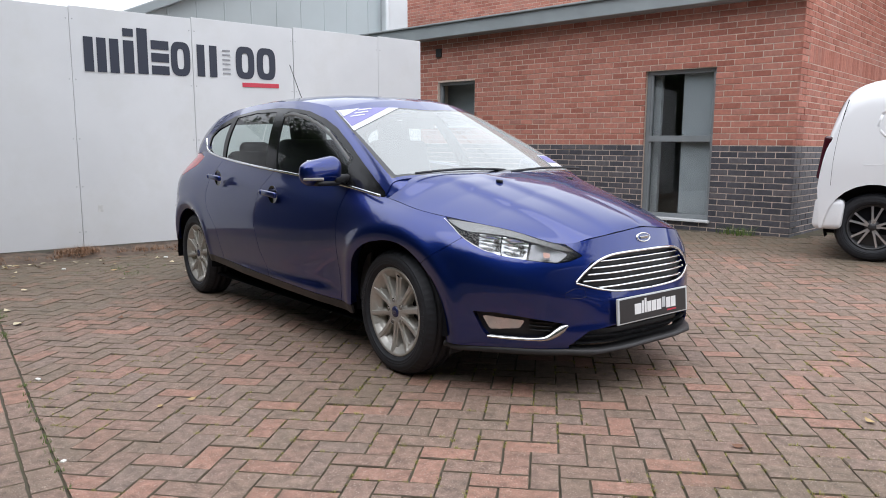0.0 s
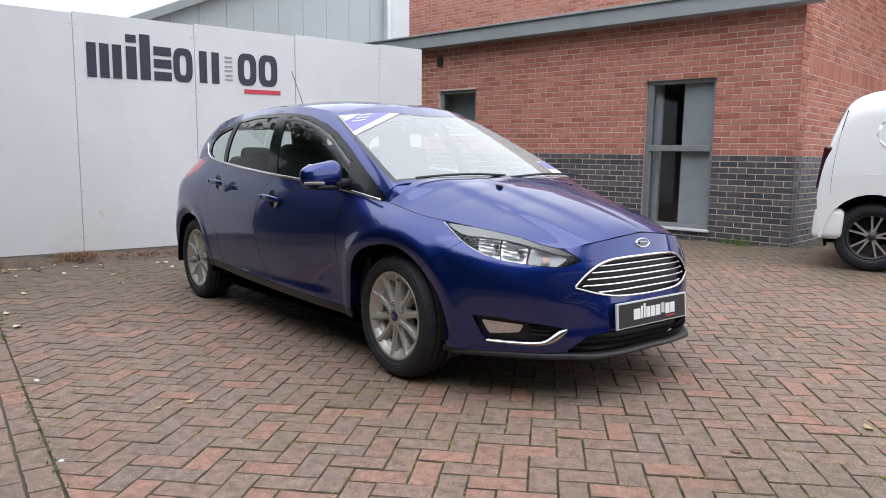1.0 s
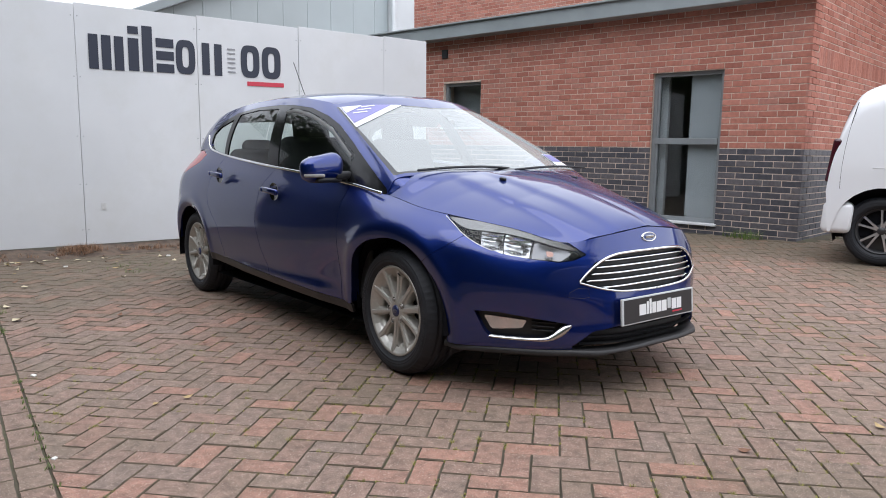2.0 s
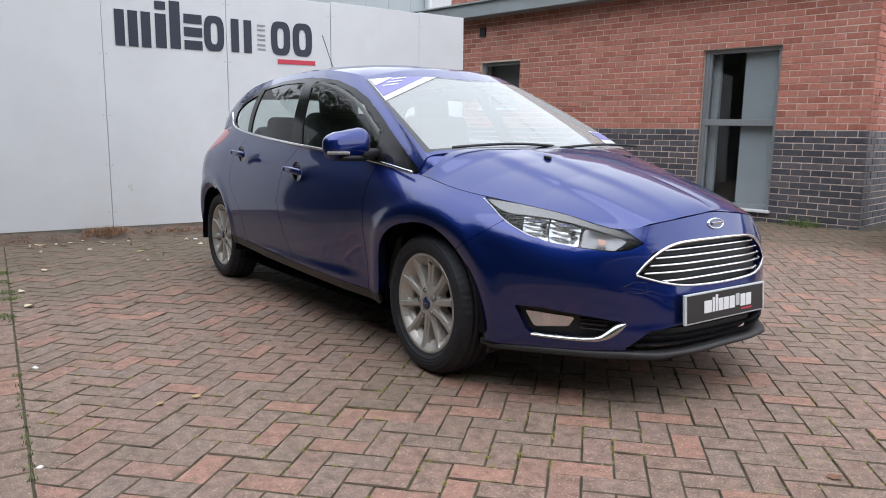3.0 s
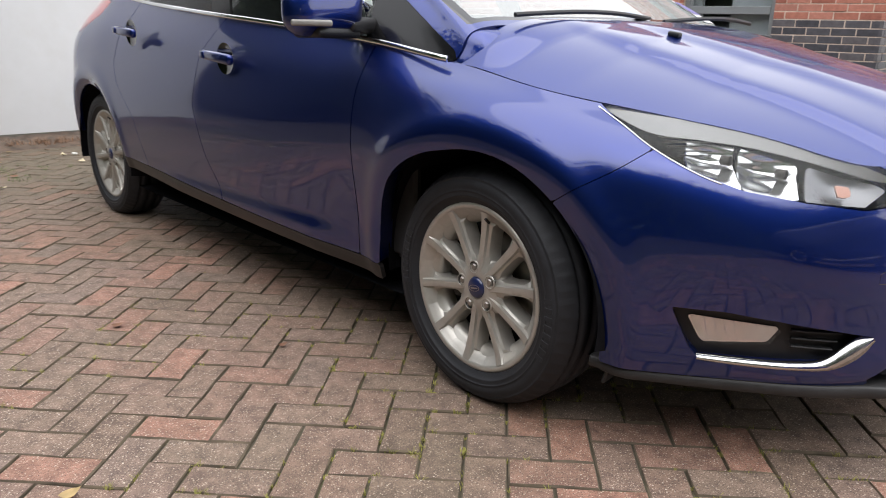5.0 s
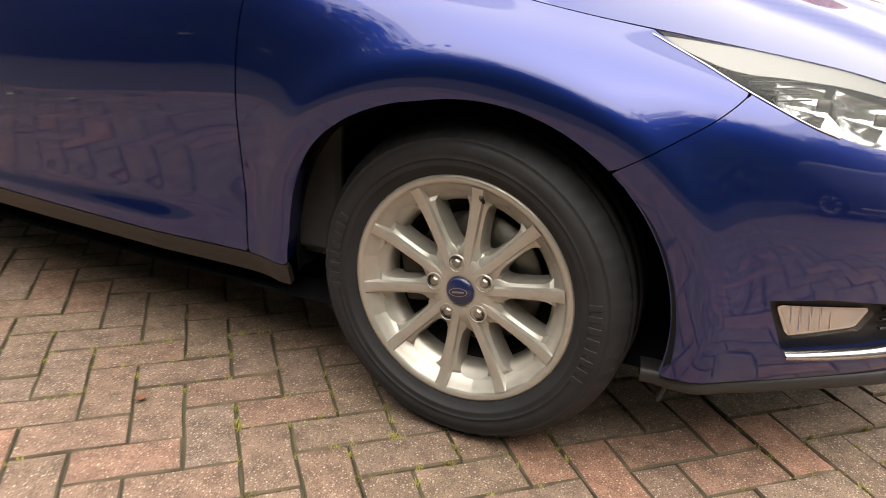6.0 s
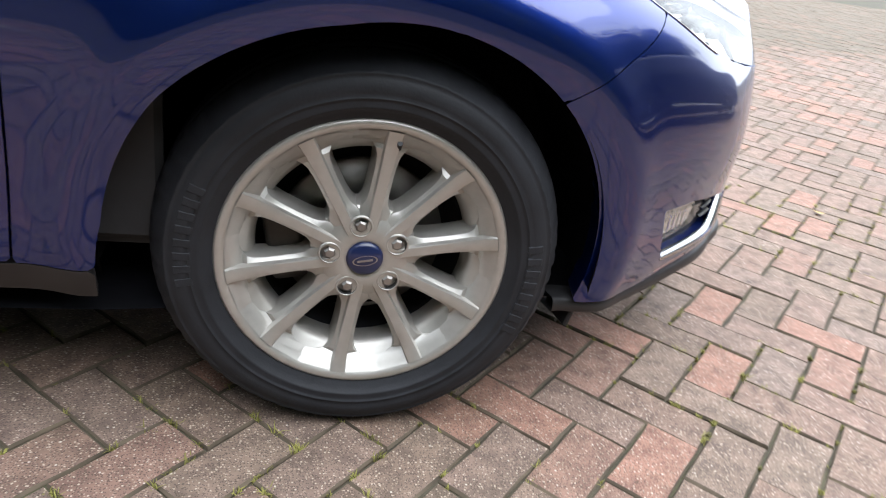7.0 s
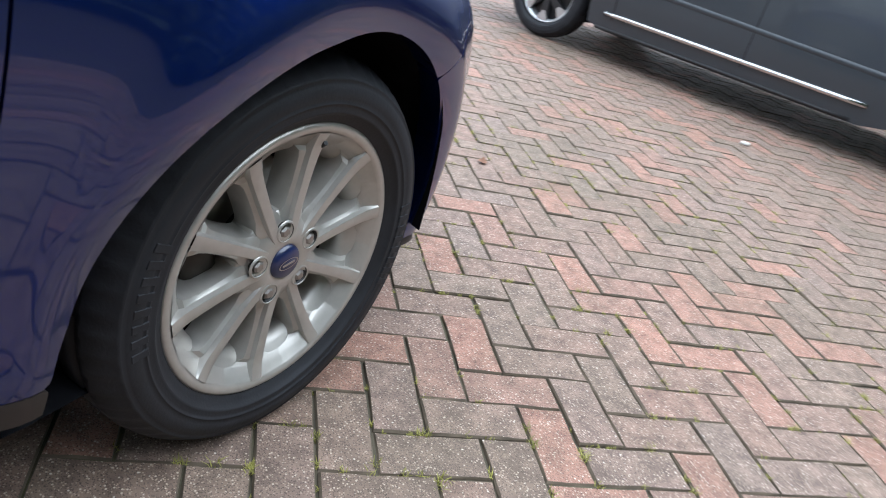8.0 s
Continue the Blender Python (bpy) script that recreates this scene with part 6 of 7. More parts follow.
clad = empty("clad_building")
tagged(clad, "pale grey metal-clad building with a sloping verge", "building")
GX = -9.0
prof = [(0.6, 0.0), (6.10, 0.0), (6.10, 5.78), (0.6, 3.28)]
V = [(GX, y, z) for y, z in prof] + [(GX - 6, y, z) for y, z in prof]
F = [(0, 1, 2, 3), (7, 6, 5, 4), (0, 4, 5, 1), (1, 5, 6, 2), (2, 6, 7, 3), (3, 7, 4, 0)]
mesh_object("cladding", V, F, grey_clad_mat, clad)
for k in range(10):
    y = 1.1 + 0.52 * k
    bm = bmesh.new()
    h = 3.28 + (y - 0.6) * 0.4545
    box(bm, 0.012, 0.03, h, pose(GX + 0.004, y, h / 2), 0.003, 1)
    part("cladding_rib", bm, grey_clad_mat, clad)
bm = bmesh.new()
box(bm, 0.35, 6.3, 0.16, pose(GX + 0.05, 3.35, 4.50, math.degrees(math.atan(0.4545)), 0, 0), 0.02, 2)
part("verge", bm, fascia_mat, clad, "dark grey verge trim")
pale_mat = material("pale_metal", (0.66, 0.68, 0.69), 0.45, vary=0.05, scale=2)
bm = bmesh.new()
box(bm, 0.30, 0.56, 7.5, pose(GX + 0.02, 6.40, 3.75), 0.02, 2)
part("corner_panel", bm, pale_mat, clad, "pale corner panel")
V, F = tube([(GX + 0.2, 6.12, 0), (GX + 0.2, 6.12, 7.4)], 0.05, 12)
mesh_object("downpipe", V, F, pale_mat, clad, "pale round downpipe", True)


# ---------------------------------------------------------------- parked vehicles
def road_wheel(parent, m, R, rim, spokes, phase, face_mat, dark_mat, twin=False, tips=False):
    V, F = tyre_mesh(R, 0.21, rim + 0.004, 120)
    t = mesh_object("wheel", [(x, y + 0.05, z) for x, y, z in V], F, rubber_mat, parent, "", True)
    t.matrix_basis = m
    V, F = lathe([(rim - 0.03, 0.07), (rim - 0.022, 0.0), (rim - 0.008, -0.014), (rim, -0.018), (rim + 0.004, -0.012), (rim + 0.004, 0.05)], 64)
    mesh_object("rim", V, F, dark_mat if twin else face_mat, t, "", True)
    V, F = lathe([(0.0, 0.05), (rim - 0.02, 0.055)], 40)
    mesh_object("wheel_back", V, F, dark_mat, t)
    for k in range(spokes):
        for d in ((-7.0, 7.0) if twin else (0,)):
            a = radians(phase + 360 / spokes * k)
            V, F = [], []
            for r, w, o in ((0.03, 0.014 if twin else 0.018, -0.008), (0.09, 0.010 if twin else 0.030, -0.010), (rim - 0.06, 0.0095 if twin else 0.036, -0.006), (rim - 0.006, 0.012 if twin else 0.045, -0.004)):
                sh = math.tan(radians(d)) * max(r - 0.02, 0) * 2.0
                for x, y in ((-w, o + 0.03), (-w * 0.9, o), (w * 0.9, o), (w, o + 0.03)):
                    V.append((x + sh, y, r))
            F = [(i * 4 + q, i * 4 + q + 1, i * 4 + q + 5, i * 4 + q + 4) for i in range(3) for q in range(3)]
            V = [(x * math.cos(a) + z * math.sin(a), y, -x * math.sin(a) + z * math.cos(a)) for x, y, z in V]
            mesh_object("spoke", V, F, dark_mat if tips else face_mat, t)
            if tips:
                # bright machined end of a dark spoke
                V = []
                for r, w in ((rim * 0.62, 0.012), (rim * 0.78, 0.034), (rim - 0.010, 0.048)):
                    V += [(x * math.cos(a) + r * math.sin(a), y, -x * math.sin(a) + r * math.cos(a)) for x, y in ((-w, 0.012), (-w, -0.012), (w, -0.012), (w, 0.012))]
                F = [(i * 4 + q, i * 4 + q + 1, i * 4 + q + 5, i * 4 + q + 4) for i in range(2) for q in range(3)]
                mesh_object("spoke_end", V, F, face_mat, t)
    V, F = lathe([(0.0, -0.018), (0.03, -0.016), (0.036, -0.008), (0.06, -0.004), (0.066, 0.03)], 28)
    mesh_object("hub", V, F, dark_mat, t, "", True)
    return t


def ruled_body(name, lower, upper, half, mat, parent, tuck, tumble_from, tumble, windows=(), n=170, m=26, bow=0.0):
    """A vehicle body: flanks ruled between a sill line and a roof line, both (share, x, z), rounded over into rear, roof and nose."""
    s = np.linspace(0, 1, n)
    lo, up = np.array(lower), np.array(upper)
    L = np.stack([np.interp(s, lo[:, 0], lo[:, c]) for c in (1, 2)], 1)
    U = curve_through(up[:, 1:], 600)
    d = [int(np.argmin(np.hypot(U[:, 0] - p[1], U[:, 1] - p[2]))) for p in up]
    at = np.interp(s, up[:, 0], d)
    U = np.stack([np.interp(at, np.arange(600), U[:, c]) for c in (0, 1)], 1)
    V, F = [], []
    for k in range(m + 1):
        t = k / m
        for a, b in zip(L, U):
            x, z = a * (1 - t) + b * t
            w = half - tumble * max(0.0, z - tumble_from) ** 1.3 - tuck * max(0.0, 0.45 - z) - bow * max(0.0, (lo[0, 1] + 0.52 - x) / 0.5) ** 2.2
            V.append((x, -(w - 0.11 * max(0.0, (t - 0.80) / 0.20) ** 2.6), z))
    rows = m + 1
    for q in range(1, 9):
        f = q / 8
        for i, b in enumerate(U):
            x, y, z = V[m * n + i]
            V.append((x, y * (1 - 2 * f), z + 0.03 * 4 * f * (1 - f) * (z > 1.0)))
        rows += 1
    for k in range(m - 1, -1, -1):
        for i in range(n):
            x, y, z = V[k * n + i]
            V.append((x, -y, z))
        rows += 1
    F = [(k * n + i, k * n + i + 1, (k + 1) * n + i + 1, (k + 1) * n + i) for k in range(rows - 1) for i in range(n - 1)]
    ob = mesh_object(name, V, F, mat, parent, "", True)
    bm = bmesh.new()
    bm.from_mesh(ob.data)
    bmesh.ops.recalc_face_normals(bm, faces=bm.faces)
    bm.to_mesh(ob.data)
    bm.free()
    for label, x0, x1, z0, z1, flank in windows:
        for side in ((-1, 1) if flank else (0,)):
            W, G = [], []
            for p in ob.data.polygons:
                c = p.center
                inside = x0 < c.x < x1 and z0 < c.z < z1
                if inside and ((flank and c.y * side > half * 0.55) or (not flank and abs(c.y) < half * 0.72)):
                    o = len(W)
                    W += [ob.data.vertices[i].co + ob.data.vertices[i].normal * 0.004 for i in p.vertices]
                    G.append(tuple(range(o, o + len(p.vertices))))
            if G:
                w = mesh_object(label, W, G, gloss_black_mat, ob, "dark glass", True)
    return ob


def keyed(points, s0, s1):
    """(share, x, z) rows for points spread evenly in x between two shares."""
    x0, x1 = points[0][0], points[-1][0]
    return [(s0 + (s1 - s0) * (x - x0) / (x1 - x0), x, z) for x, z in points]


def arc_notch(cx, cz, r, n=14, base=0.25):
    """Points of a wheel arch, from rear foot to front foot."""
    a0 = math.asin((base - cz) / r)
    return [(cx - r * math.cos(a0 + (math.pi - 2 * a0) * k / (n - 1)), cz + r * math.sin(a0 + (math.pi - 2 * a0) * k / (n - 1))) for k in range(n)]


def arch_wall(parent, cx, cz, y0, y1):
    """Dark inner wall of a wheel arch, as a bent strip."""
    pts = arc_notch(cx, cz, 0.405, 24, 0.22)
    V = [(x, y, z) for x, z in pts for y in (y0, y1)]
    F = [(2 * k, 2 * k + 1, 2 * k + 3, 2 * k + 2) for k in range(len(pts) - 1)]
    mesh_object("arch_wall", V, F, liner_mat, parent)


def van():
    root = empty("white_van", pose(1.44, 4.60, rise(1.44, 4.6), 0, 0, 17))
    tagged(root, "white small panel van parked beside the brick wall", "van")
    rim_dark = material("van_rim_dark", (0.03, 0.03, 0.032), 0.4)
    rim_face = material("van_rim_face", (0.58, 0.58, 0.59), 0.3, metal=0.8)
    sh = 0.92
    lower = [(0.0, -0.47, 0.66), (0.05, -0.44, 0.31)] + keyed([(-0.44, 0.31)] + arc_notch(0.0, 0.335, 0.40, base=0.31) + [(0.6, 0.22), (2.25, 0.22)] + arc_notch(2.78, 0.335, 0.40) + [(3.45, 0.25)], 0.06, 0.95) + [(1.0, 3.58, 0.5)]
    upper = [(0.0, -0.475, 0.70), (0.03, -0.455, 0.92), (0.06, -0.41, 1.18), (0.10, -0.32, 1.46), (0.15, -0.24, 1.60), (0.22, -0.08, 1.68), (0.30, 0.25, 1.71), (0.45, 1.0, 1.73), (0.60, 1.7, 1.70), (0.68, 1.95, 1.62), (0.85, 2.75, 1.15), (0.95, 3.45, 0.98), (1.0, 3.58, 0.75)]
    body = ruled_body("body", lower, upper, sh, white_paint_mat, root, 0.06, 0.9, 0.13, (("side_window", 1.65, 2.45, 1.12, 1.52, True), ("windscreen", 2.0, 2.75, 1.18, 1.66, False), ("rear_window", -0.45, -0.28, 1.12, 1.50, False)))
    body.location = (0, sh - 0.10, 0)
    for x in (0.0, 2.78):
        for s in (0, 1):
            w = road_wheel(root, pose(x, 0.02, 0.33, 0, 10, 0) if s == 0 else pose(x, 2 * sh - 0.22, 0.33, 0, 0, 180), 0.325, 0.215, 5, 0, rim_face, rim_dark, True)
        bm = bmesh.new()
        box(bm, 0.80, 1.60, 0.50, pose(x, sh - 0.06, 0.50), 0.02, 1)
        part("arch_liner", bm, liner_mat, root)
        arch_wall(root, x, 0.335, -0.075, 0.16)
    bm = bmesh.new()
    box(bm, 0.085, 0.10, 0.41, pose(-0.425, -0.03, 0.98, 0, 8, 0), 0.02, 2)
    lampb = part("tail_lamp", bm, material("dark_red_lamp", (0.045, 0.006, 0.012), 0.15, coat=0.3), root, "dark red tail lamp")
    bm = bmesh.new()
    box(bm, 0.03, 0.06, 0.03, pose(-0.452, -0.040, 0.97, 0, 8, 0), 0.006, 2)
    part("reverse_lamp", bm, reflector_mat, lampb)
    bm = bmesh.new()
    box(bm, 0.26, 2 * sh - 0.02, 0.30, pose(-0.445, sh - 0.10, 0.445), 0.06, 5)
    for v in bm.verts:
        v.co.x += 0.03 * (0.70 - v.co.z) * 3.0 * (v.co.z > 0.5) + 0.09 * abs((v.co.y - sh + 0.10) / sh) ** 4
    part("bumper", bm, white_paint_mat, root, "white rear bumper", True)
    # pressed panel line in place of a side window
    def flank(z):
        return -0.10 + 0.13 * max(0.0, z - 0.9) ** 1.3
    loop = curve_through([(0.02, 0, 1.38), (0.14, 0, 1.48), (0.5, 0, 1.52), (1.1, 0, 1.52), (1.22, 0, 1.46), (1.22, 0, 1.2), (1.1, 0, 1.12), (0.35, 0, 1.11), (0.10, 0, 1.15), (0.0, 0, 1.26), (0.02, 0, 1.37)], 60)
    V, F = tube([(x, flank(z) + 0.009, z) for x, _, z in loop], 0.016, 8)
    mesh_object("panel_pressing", V, F, white_paint_mat, root, "", True)
    V, F = tube([(-0.10 + 0.1 * k, flank(0.94) + 0.006, 0.945 - 0.03 * math.cos(k * 0.36)) for k in range(18)], 0.010, 6)
    mesh_object("waist_pressing", V, F, white_paint_mat, root, "", True)
    for x in (-0.36, 1.55):
        V, F = tube([(x + (0.16 * (t / 1.0) ** 2 if x < 0 else 0), flank(0.72 + t) + 0.003, 0.72 + t) for t in np.linspace(0, 0.80, 16)], 0.004, 5)
        mesh_object("shut_line", V, F, liner_mat, root)
    return root


van()


def dark_car():
    """Dark grey parked car; only its lower flank comes into view."""
    M = pose(6.08, 0.955, 0, 0, 0, 263)
    root = empty("dark_car", M)
    tagged(root, "dark grey car with a bright sill moulding, parked on paving", "car")
    grey = material("dark_grey_paint", (0.030, 0.038, 0.047), 0.4, metal=0.1, coat=0.4, vary=0.05, scale=500)
    face = material("machined_rim", (0.55, 0.56, 0.57), 0.3, metal=0.7)
    dark = material("rim_black", (0.02, 0.02, 0.022), 0.4)
    sh = 0.91
    lower = [(0.0, -0.80, 0.52), (0.02, -0.76, 0.36), (0.04, -0.66, 0.27)] + keyed([(-0.62, 0.25)] + arc_notch(0.0, 0.34, 0.40) + [(0.55, 0.21), (2.4, 0.21)] + arc_notch(2.98, 0.34, 0.40) + [(3.6, 0.26)], 0.05, 0.96) + [(1.0, 3.80, 0.55)]
    upper = [(0.0, -0.82, 0.60), (0.03, -0.78, 0.78), (0.08, -0.6, 0.96), (0.24, 0.3, 1.12), (0.38, 0.9, 1.56), (0.55, 1.6, 1.64), (0.80, 2.9, 1.60), (0.90, 3.4, 1.45), (0.95, 3.68, 1.05), (1.0, 3.80, 0.75)]
    body = ruled_body("body", lower, upper, sh, grey, root, 0.10, 0.85, 0.20, (("side_window", 0.75, 1.55, 1.02, 1.40, True), ("side_window", 1.65, 2.55, 1.02, 1.42, True), ("windscreen", 0.32, 0.88, 1.14, 1.54, False), ("rear_window", 3.35, 3.66, 1.08, 1.44, False)), bow=0.30)
    body.location = (0, sh - 0.06, 0)
    for x in (0.0, 2.98):
        for s in (0, 1):
            road_wheel(root, pose(x, 0.02, 0.335, 0, 14, 0) if s == 0 else pose(x, 2 * sh - 0.14, 0.335, 0, 0, 180), 0.335, 0.225, 7, 12, face, dark, tips=True)
        bm = bmesh.new()
        box(bm, 0.84, 1.60, 0.52, pose(x, sh - 0.02, 0.50), 0.02, 1)
        part("arch_liner", bm, liner_mat, root)
        arch_wall(root, x, 0.34, -0.045, 0.16)
    V, F = tube([(0.54 + 0.17 * k, -0.062, 0.335) for k in range(12)], 0.017, 8, 0.5)
    mesh_object("sill_moulding", V, F, blade_mat, root, "satin bright sill moulding", True)
    V, F = tube([(0.48 + 0.17 * k, -0.036, 0.225) for k in range(12)], 0.014, 6, 0.5)
    mesh_object("lower_moulding", V, F, plastic_mat, root, "", True)
    V, F = tube([(0.85 + 0.12 * k, -0.056, 0.565 - 0.003 * k) for k in range(17)], 0.022, 8, 0.4)
    mesh_object("door_crease", V, F, grey, root, "", True)
    for x in (0.60, 1.60):
        V, F = tube([(x, -0.058 + (0.1 * max(0, 0.45 - z)), z) for z in np.linspace(0.3, 0.95, 10)], 0.004, 5)
        mesh_object("shut_line", V, F, liner_mat, root)
    return root


dark_car()


# ---------------------------------------------------------------- trees behind the camera, mirrored in the paint
bark_mat = material("bark", (0.07, 0.055, 0.04), 0.95, vary=0.4, scale=12, bump=0.8, bump_scale=25)
leaf_mat = material("leaves", (0.045, 0.075, 0.022), 0.7, vary=0.5, scale=3)


def tree(height, spread, seed):
    rng = random.Random(seed)
    root = empty("tree")
    tagged(root, "tall leafy tree with a dense dark green crown", "tree", "trees along the yard")
    V, F = [], []
    limbs = []

    def limb(p, d, r, L, level):
        pts = [p]
        for k in range(5):
            d = (d + Vector((rng.gauss(0, 0.12), rng.gauss(0, 0.12), rng.gauss(0.03, 0.06)))).normalized()
            p = p + d * L / 5
            pts.append(p)
        o = len(V)
        for k, q in enumerate(pts):
            rr = r * (1 - 0.13 * k)
            for a in range(7):
                w = 6.283 * a / 7
                V.append(tuple(q + Vector((math.cos(w) * rr, math.sin(w) * rr, 0))))
        for k in range(5):
            for a in range(7):
                F.append((o + k * 7 + a, o + k * 7 + (a + 1) % 7, o + (k + 1) * 7 + (a + 1) % 7, o + (k + 1) * 7 + a))
        if level < 2:
            for k in range(5 if level == 0 else 3):
                a = rng.uniform(0, 6.283)
                limb(pts[-1 - (k % 3)], Vector((math.cos(a), math.sin(a), rng.uniform(0.3, 0.9))).normalized(), r * 0.45, L * 0.55, level + 1)
        else:
            limbs.append(pts[-1])
    limb(Vector((0, 0, 0)), Vector((0, 0, 1)), 0.16, height * 0.5, 0)
    mesh_object("trunk", V, F, bark_mat, root)
    LV, LF = [], []
    clumps = limbs + [Vector((rng.gauss(0, spread * 0.42), rng.gauss(0, spread * 0.42), height * rng.uniform(0.22, 0.96))) for _ in range(90)]
    for c in clumps:
        size = rng.uniform(0.35, 0.8) * spread * 0.28
        for _ in range(110):
            q = c + Vector((rng.gauss(0, size), rng.gauss(0, size), rng.gauss(0, size * 0.7)))
            if q.z < 0.5:
                continue
            u = Vector((rng.gauss(0, 1), rng.gauss(0, 1), rng.gauss(0, 1))).normalized()
            w = u.orthogonal().normalized()
            s = rng.uniform(0.12, 0.26)
            o = len(LV)
            LV += [tuple(q - u * s), tuple(q + w * s * 0.5), tuple(q + u * s), tuple(q - w * s * 0.5)]
            LF.append((o, o + 1, o + 2, o + 3))
    mesh_object("crown", LV, LF, leaf_mat, root)
    return root


first = tree(9.8, 4.2, 5)
first.matrix_world = pose(-5.0, -9.4, 0)
rng = random.Random(17)
for x, y in ((-8.3, -8.6), (-1.8, -9.8), (1.5, -9.2), (4.6, -10.0), (7.8, -9.4), (11.0, -9.0), (-9.6, -6.6), (-11.5, -7.2), (-14.5, -6.0), (-16.5, -9.5), (14.5, -8.5), (17.0, -5.0), (18.5, -1.5)):
    s = rng.uniform(0.8, 0.95) if x < -6 else rng.uniform(0.62, 0.75) if x < 6 else rng.uniform(0.8, 1.0)
    t = copy_thing(first, pose(x, y, 0, 0, 0, rng.uniform(0, 360)) @ Matrix.Scale(s, 4))
    t.scale = (s, s, s)


# unseen hedge, added to block bright gaps under the crowns in car reflections
def hedge():
    rng = random.Random(31)
    V, F = [], []
    for _ in range(44000):
        x = rng.uniform(-15, 12)
        y = -5.8 - 0.03 * x + rng.gauss(0, 0.3)
        z = (abs(rng.gauss(0, 1)) % 2.4) * (1.5 if x < -3 else 1.0) + 0.02 * rng.random()
        u = Vector((rng.gauss(0, 1), rng.gauss(0, 1), rng.gauss(0, 1))).normalized()
        w = u.orthogonal().normalized()
        s = rng.uniform(0.08, 0.17)
        o = len(V)
        q = Vector((x, y, z))
        V += [tuple(q - u * s), tuple(q + w * s * 0.5), tuple(q + u * s), tuple(q - w * s * 0.5)]
        F.append((o, o + 1, o + 2, o + 3))
    tagged(mesh_object("hedge", V, F, leaf_mat), "thick dark green hedge, unseen, added to darken reflections below the trees", "hedge", kind="stuff")


hedge()


# ---------------------------------------------------------------- fallen leaves and scraps
leaf_dry = material("dry_leaf", (0.42, 0.30, 0.14), 0.8, vary=0.3, scale=40)
leaf_pale = material("pale_leaf", (0.58, 0.50, 0.34), 0.8, vary=0.2, scale=40)
leaf_brown = material("brown_leaf", (0.20, 0.10, 0.06), 0.85, vary=0.3, scale=40)
scrap_mat = material("white_scrap", (0.75, 0.74, 0.70), 0.7)


def leaf(x, y, size, turn, mat, curl):
    V, F, n = [], [], 6
    for k in range(n + 1):
        t = k / n
        w = 0.34 * math.sin(math.pi * min(t * 1.08, 1.0)) ** 0.8 * size
        zz = 0.005 + curl * size * (t - 0.4) ** 2
        V += [((t - 0.5) * size, -w, zz + 0.12 * w), ((t - 0.5) * size, 0, zz), ((t - 0.5) * size, w, zz + 0.25 * w)]
    F = [(k * 3 + q, (k + 1) * 3 + q, (k + 1) * 3 + q + 1, k * 3 + q + 1) for k in range(n) for q in range(2)]
    ob = mesh_object("fallen_leaf", V, F, mat, None, "", True)
    ob.matrix_world = pose(x, y, rise(x, y), 0, 0, turn)
    name = {"dry_leaf": "yellow dry leaf lying on the paving", "pale_leaf": "pale withered leaf lying on the paving", "brown_leaf": "brown curled leaf lying on the paving"}[mat.name]
    return tagged(ob, name, "leaf", "fallen leaves")


for x, y, s, t, m in ((-0.954, -2.104, 0.085, 30, leaf_pale), (1.103, -1.742, 0.045, 80, leaf_dry), (1.112, -1.88, 0.040, 10, leaf_dry), (-1.45, -2.10, 0.06, 200, leaf_pale), (0.25, -1.35, 0.04, 60, leaf_brown),
                      (-0.75, -1.55, 0.05, 140, leaf_brown), (2.9, -0.35, 0.05, 20, leaf_brown), (0.72, -1.02, 0.03, 70, leaf_brown), (3.1, 0.3, 0.05, 160, leaf_dry)):
    leaf(x, y, s, t, m, 0.8)
rng = random.Random(77)
for k in range(84):
    x, y = -3.85 + abs(rng.gauss(0, 0.65)), rng.uniform(-2.6, 1.6)
    if edge_side(x, y) > 0.05:
        leaf(x, y, rng.uniform(0.03, 0.075), rng.uniform(0, 360), rng.choice((leaf_pale, leaf_dry, leaf_brown, leaf_pale)), rng.uniform(0.2, 1.2))


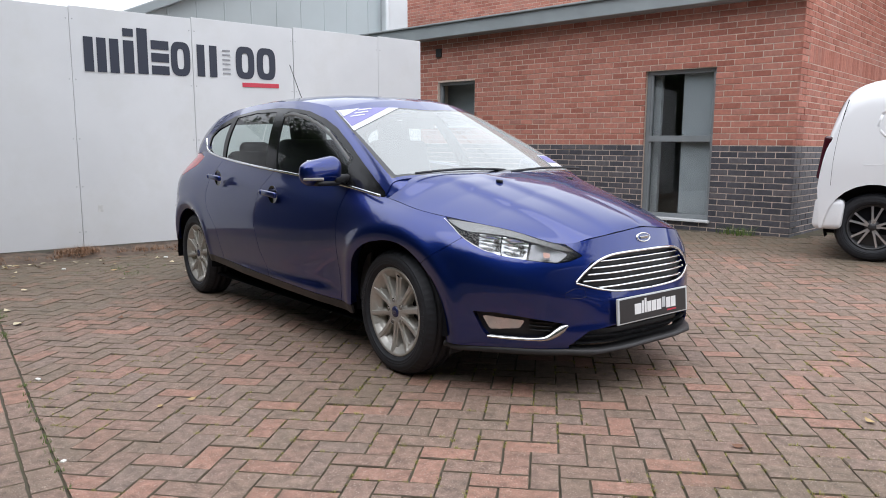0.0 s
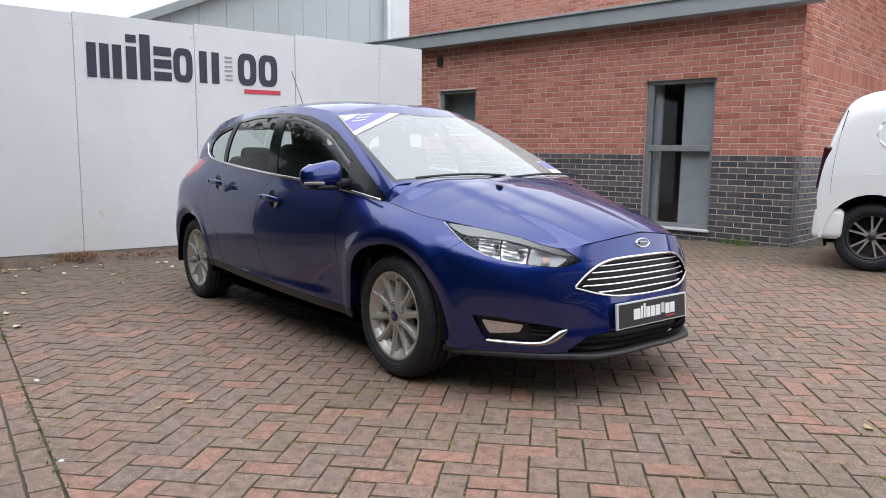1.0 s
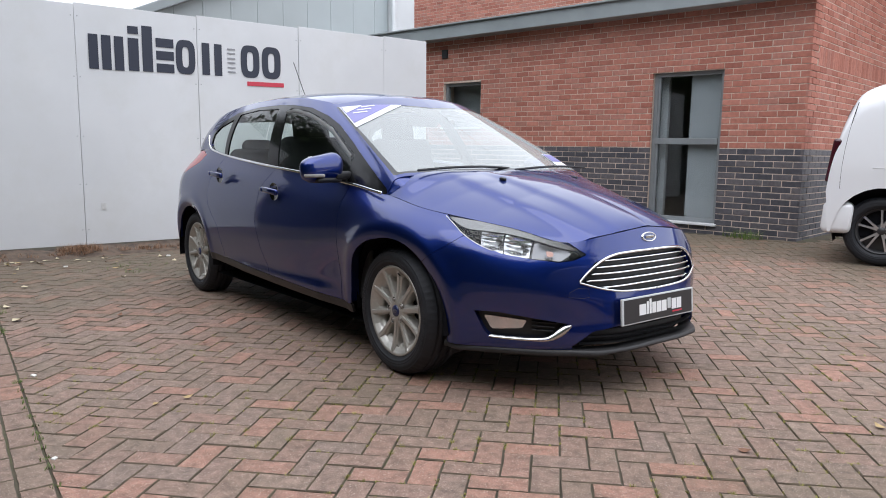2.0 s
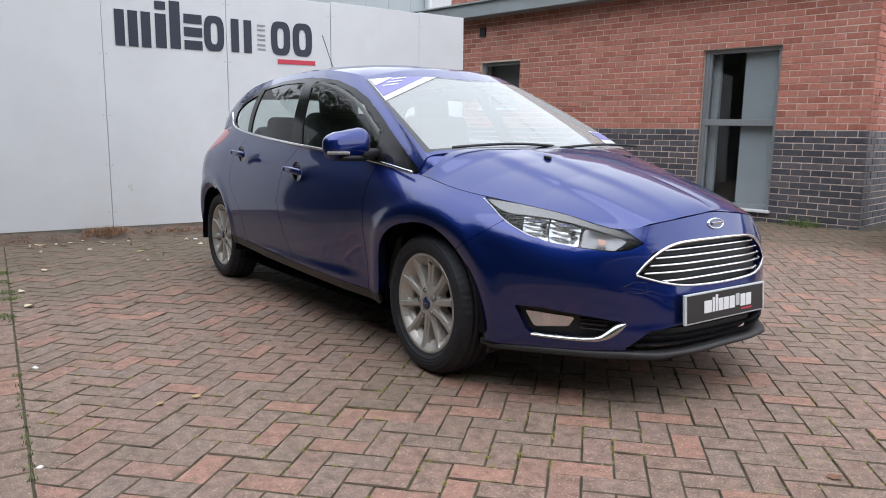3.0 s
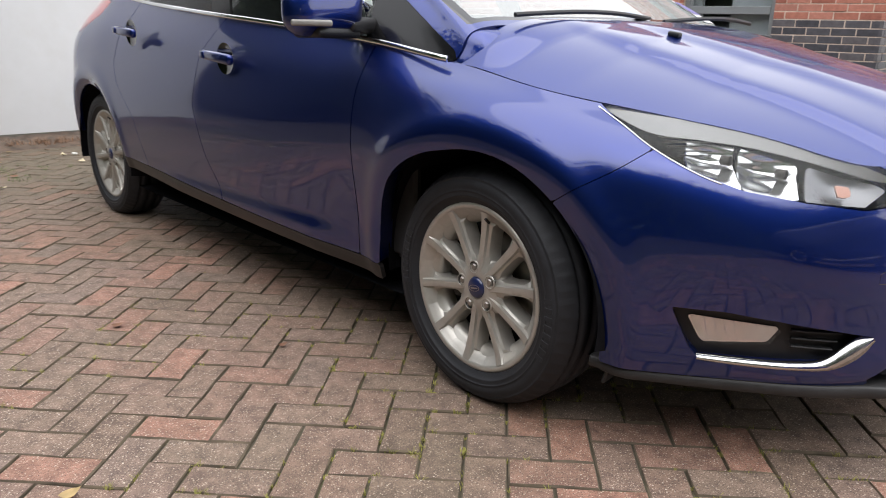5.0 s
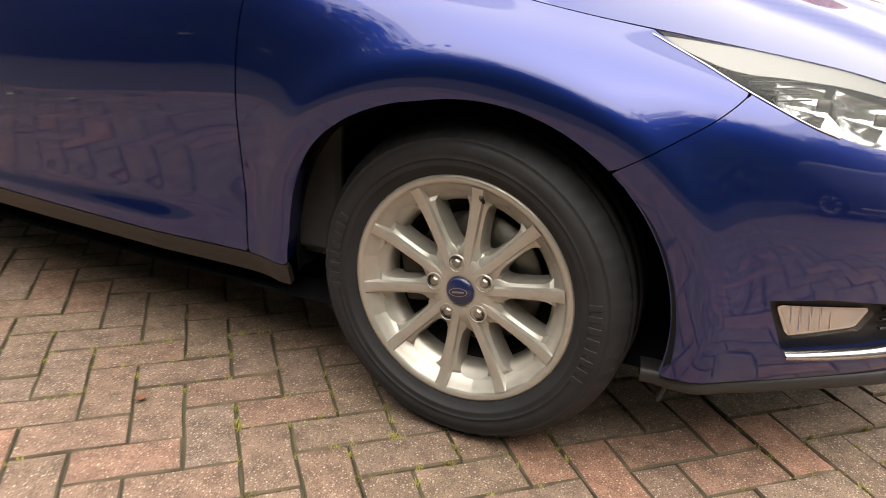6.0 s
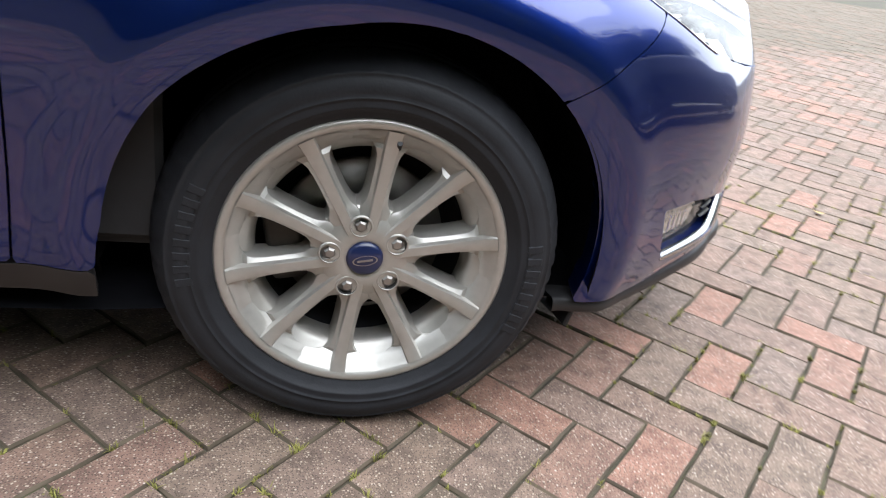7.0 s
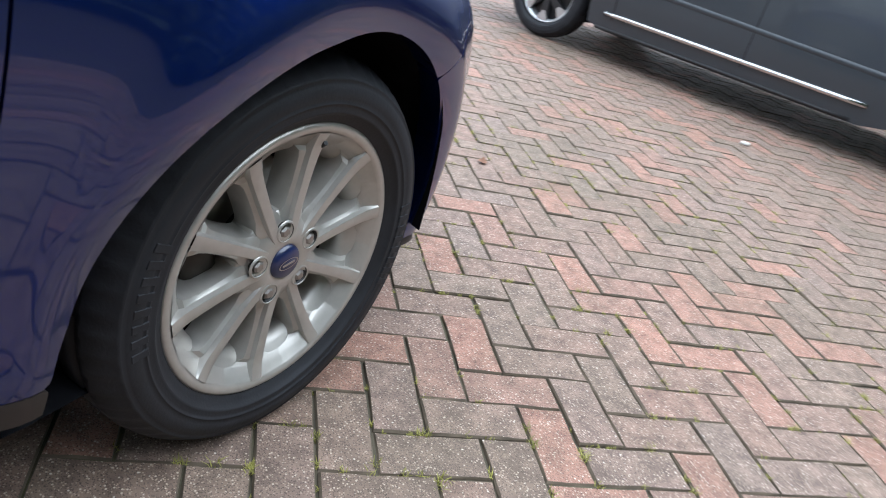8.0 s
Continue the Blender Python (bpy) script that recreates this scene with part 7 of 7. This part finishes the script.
def scrap(x, y, s):
    bm = bmesh.new()
    box(bm, s, s * 0.7, s * 0.35, pose(x, y, rise(x, y) + s * 0.17, 4, 3, x * 90), s * 0.12, 2)
    tagged(part("paper_scrap", bm, scrap_mat, None), "small white scrap of litter on the paving", "litter", "litter scraps")


for x, y, s in ((5.0, -0.95, 0.05), (0.35, -2.22, 0.025), (-1.9, -0.55, 0.03), (-2.6, -0.2, 0.03), (-3.2, -1.4, 0.035), (-3.4, -0.4, 0.04), (1.46, -2.33, 0.02)):
    scrap(x, y, s)


# ---------------------------------------------------------------- bricks of the low building
lay_bricks(wall_s, brick_layout(6.6, 0.0, 2.92, OPEN, True), pose(0, 0, 0), 300, lambda b: abs(b[0] + 0.9) * 1.0 + abs(b[1] - 1.2) * 0.5, 2)
east = [b for b in brick_layout(6.0, 0.0, 3.60, [], False) if not (2.10 < b[1] < 2.335 and b[0] < -0.25)]
EAST = Matrix(((0, -1, 0, 0), (-1, 0, 0, 0), (0, 0, 1, 0), (0, 0, 0, 1)))
lay_bricks(wall_e, east, EAST, 0, lambda b: -b[0], 6)
A, G = [], []
for k in range(76):
    V, F = brick_proto("brick", 0.065, 0.215, 0.03)
    o = len(A)
    A += [(-b, 0.30 + 0.075 * k + a, c + 2.2475) for a, b, c in V]
    G += [tuple(o + i for i in f) for f in F]
tagged(mesh_object("soldier_course", A, G, brick_far_mat, wall_e), kind="stuff")

# ---------------------------------------------------------------- paving blocks
pavement = empty("pavement")
tagged(pavement, "worn red and grey block paving laid in herringbone", "paving", kind="structure")
rng = random.Random(4)
far_v, far_f, far_m = [], [], []
blocks = paving_blocks()
blocks.sort(key=lambda p: math.hypot(p[0][0] - 1.45, p[0][1] + 1.15))
for k, p in enumerate(blocks):
    V, F = paver_prism(p, rng, k < 1500)
    worn = [0] + [1] * (len(F) - 1)
    if k < 300:
        ob = mesh_object("paving_block", V, F, [paver_mat, grime_mat], pavement)
        ob.data.polygons.foreach_set("material_index", worn)
    else:
        o = len(far_v)
        far_v += V
        far_f += [tuple(o + i for i in f) for f in F]
        far_m += worn
ob = tagged(mesh_object("paving_blocks", far_v, far_f, [paver_far_mat, grime_mat], pavement), kind="stuff")
ob.data.polygons.foreach_set("material_index", far_m)
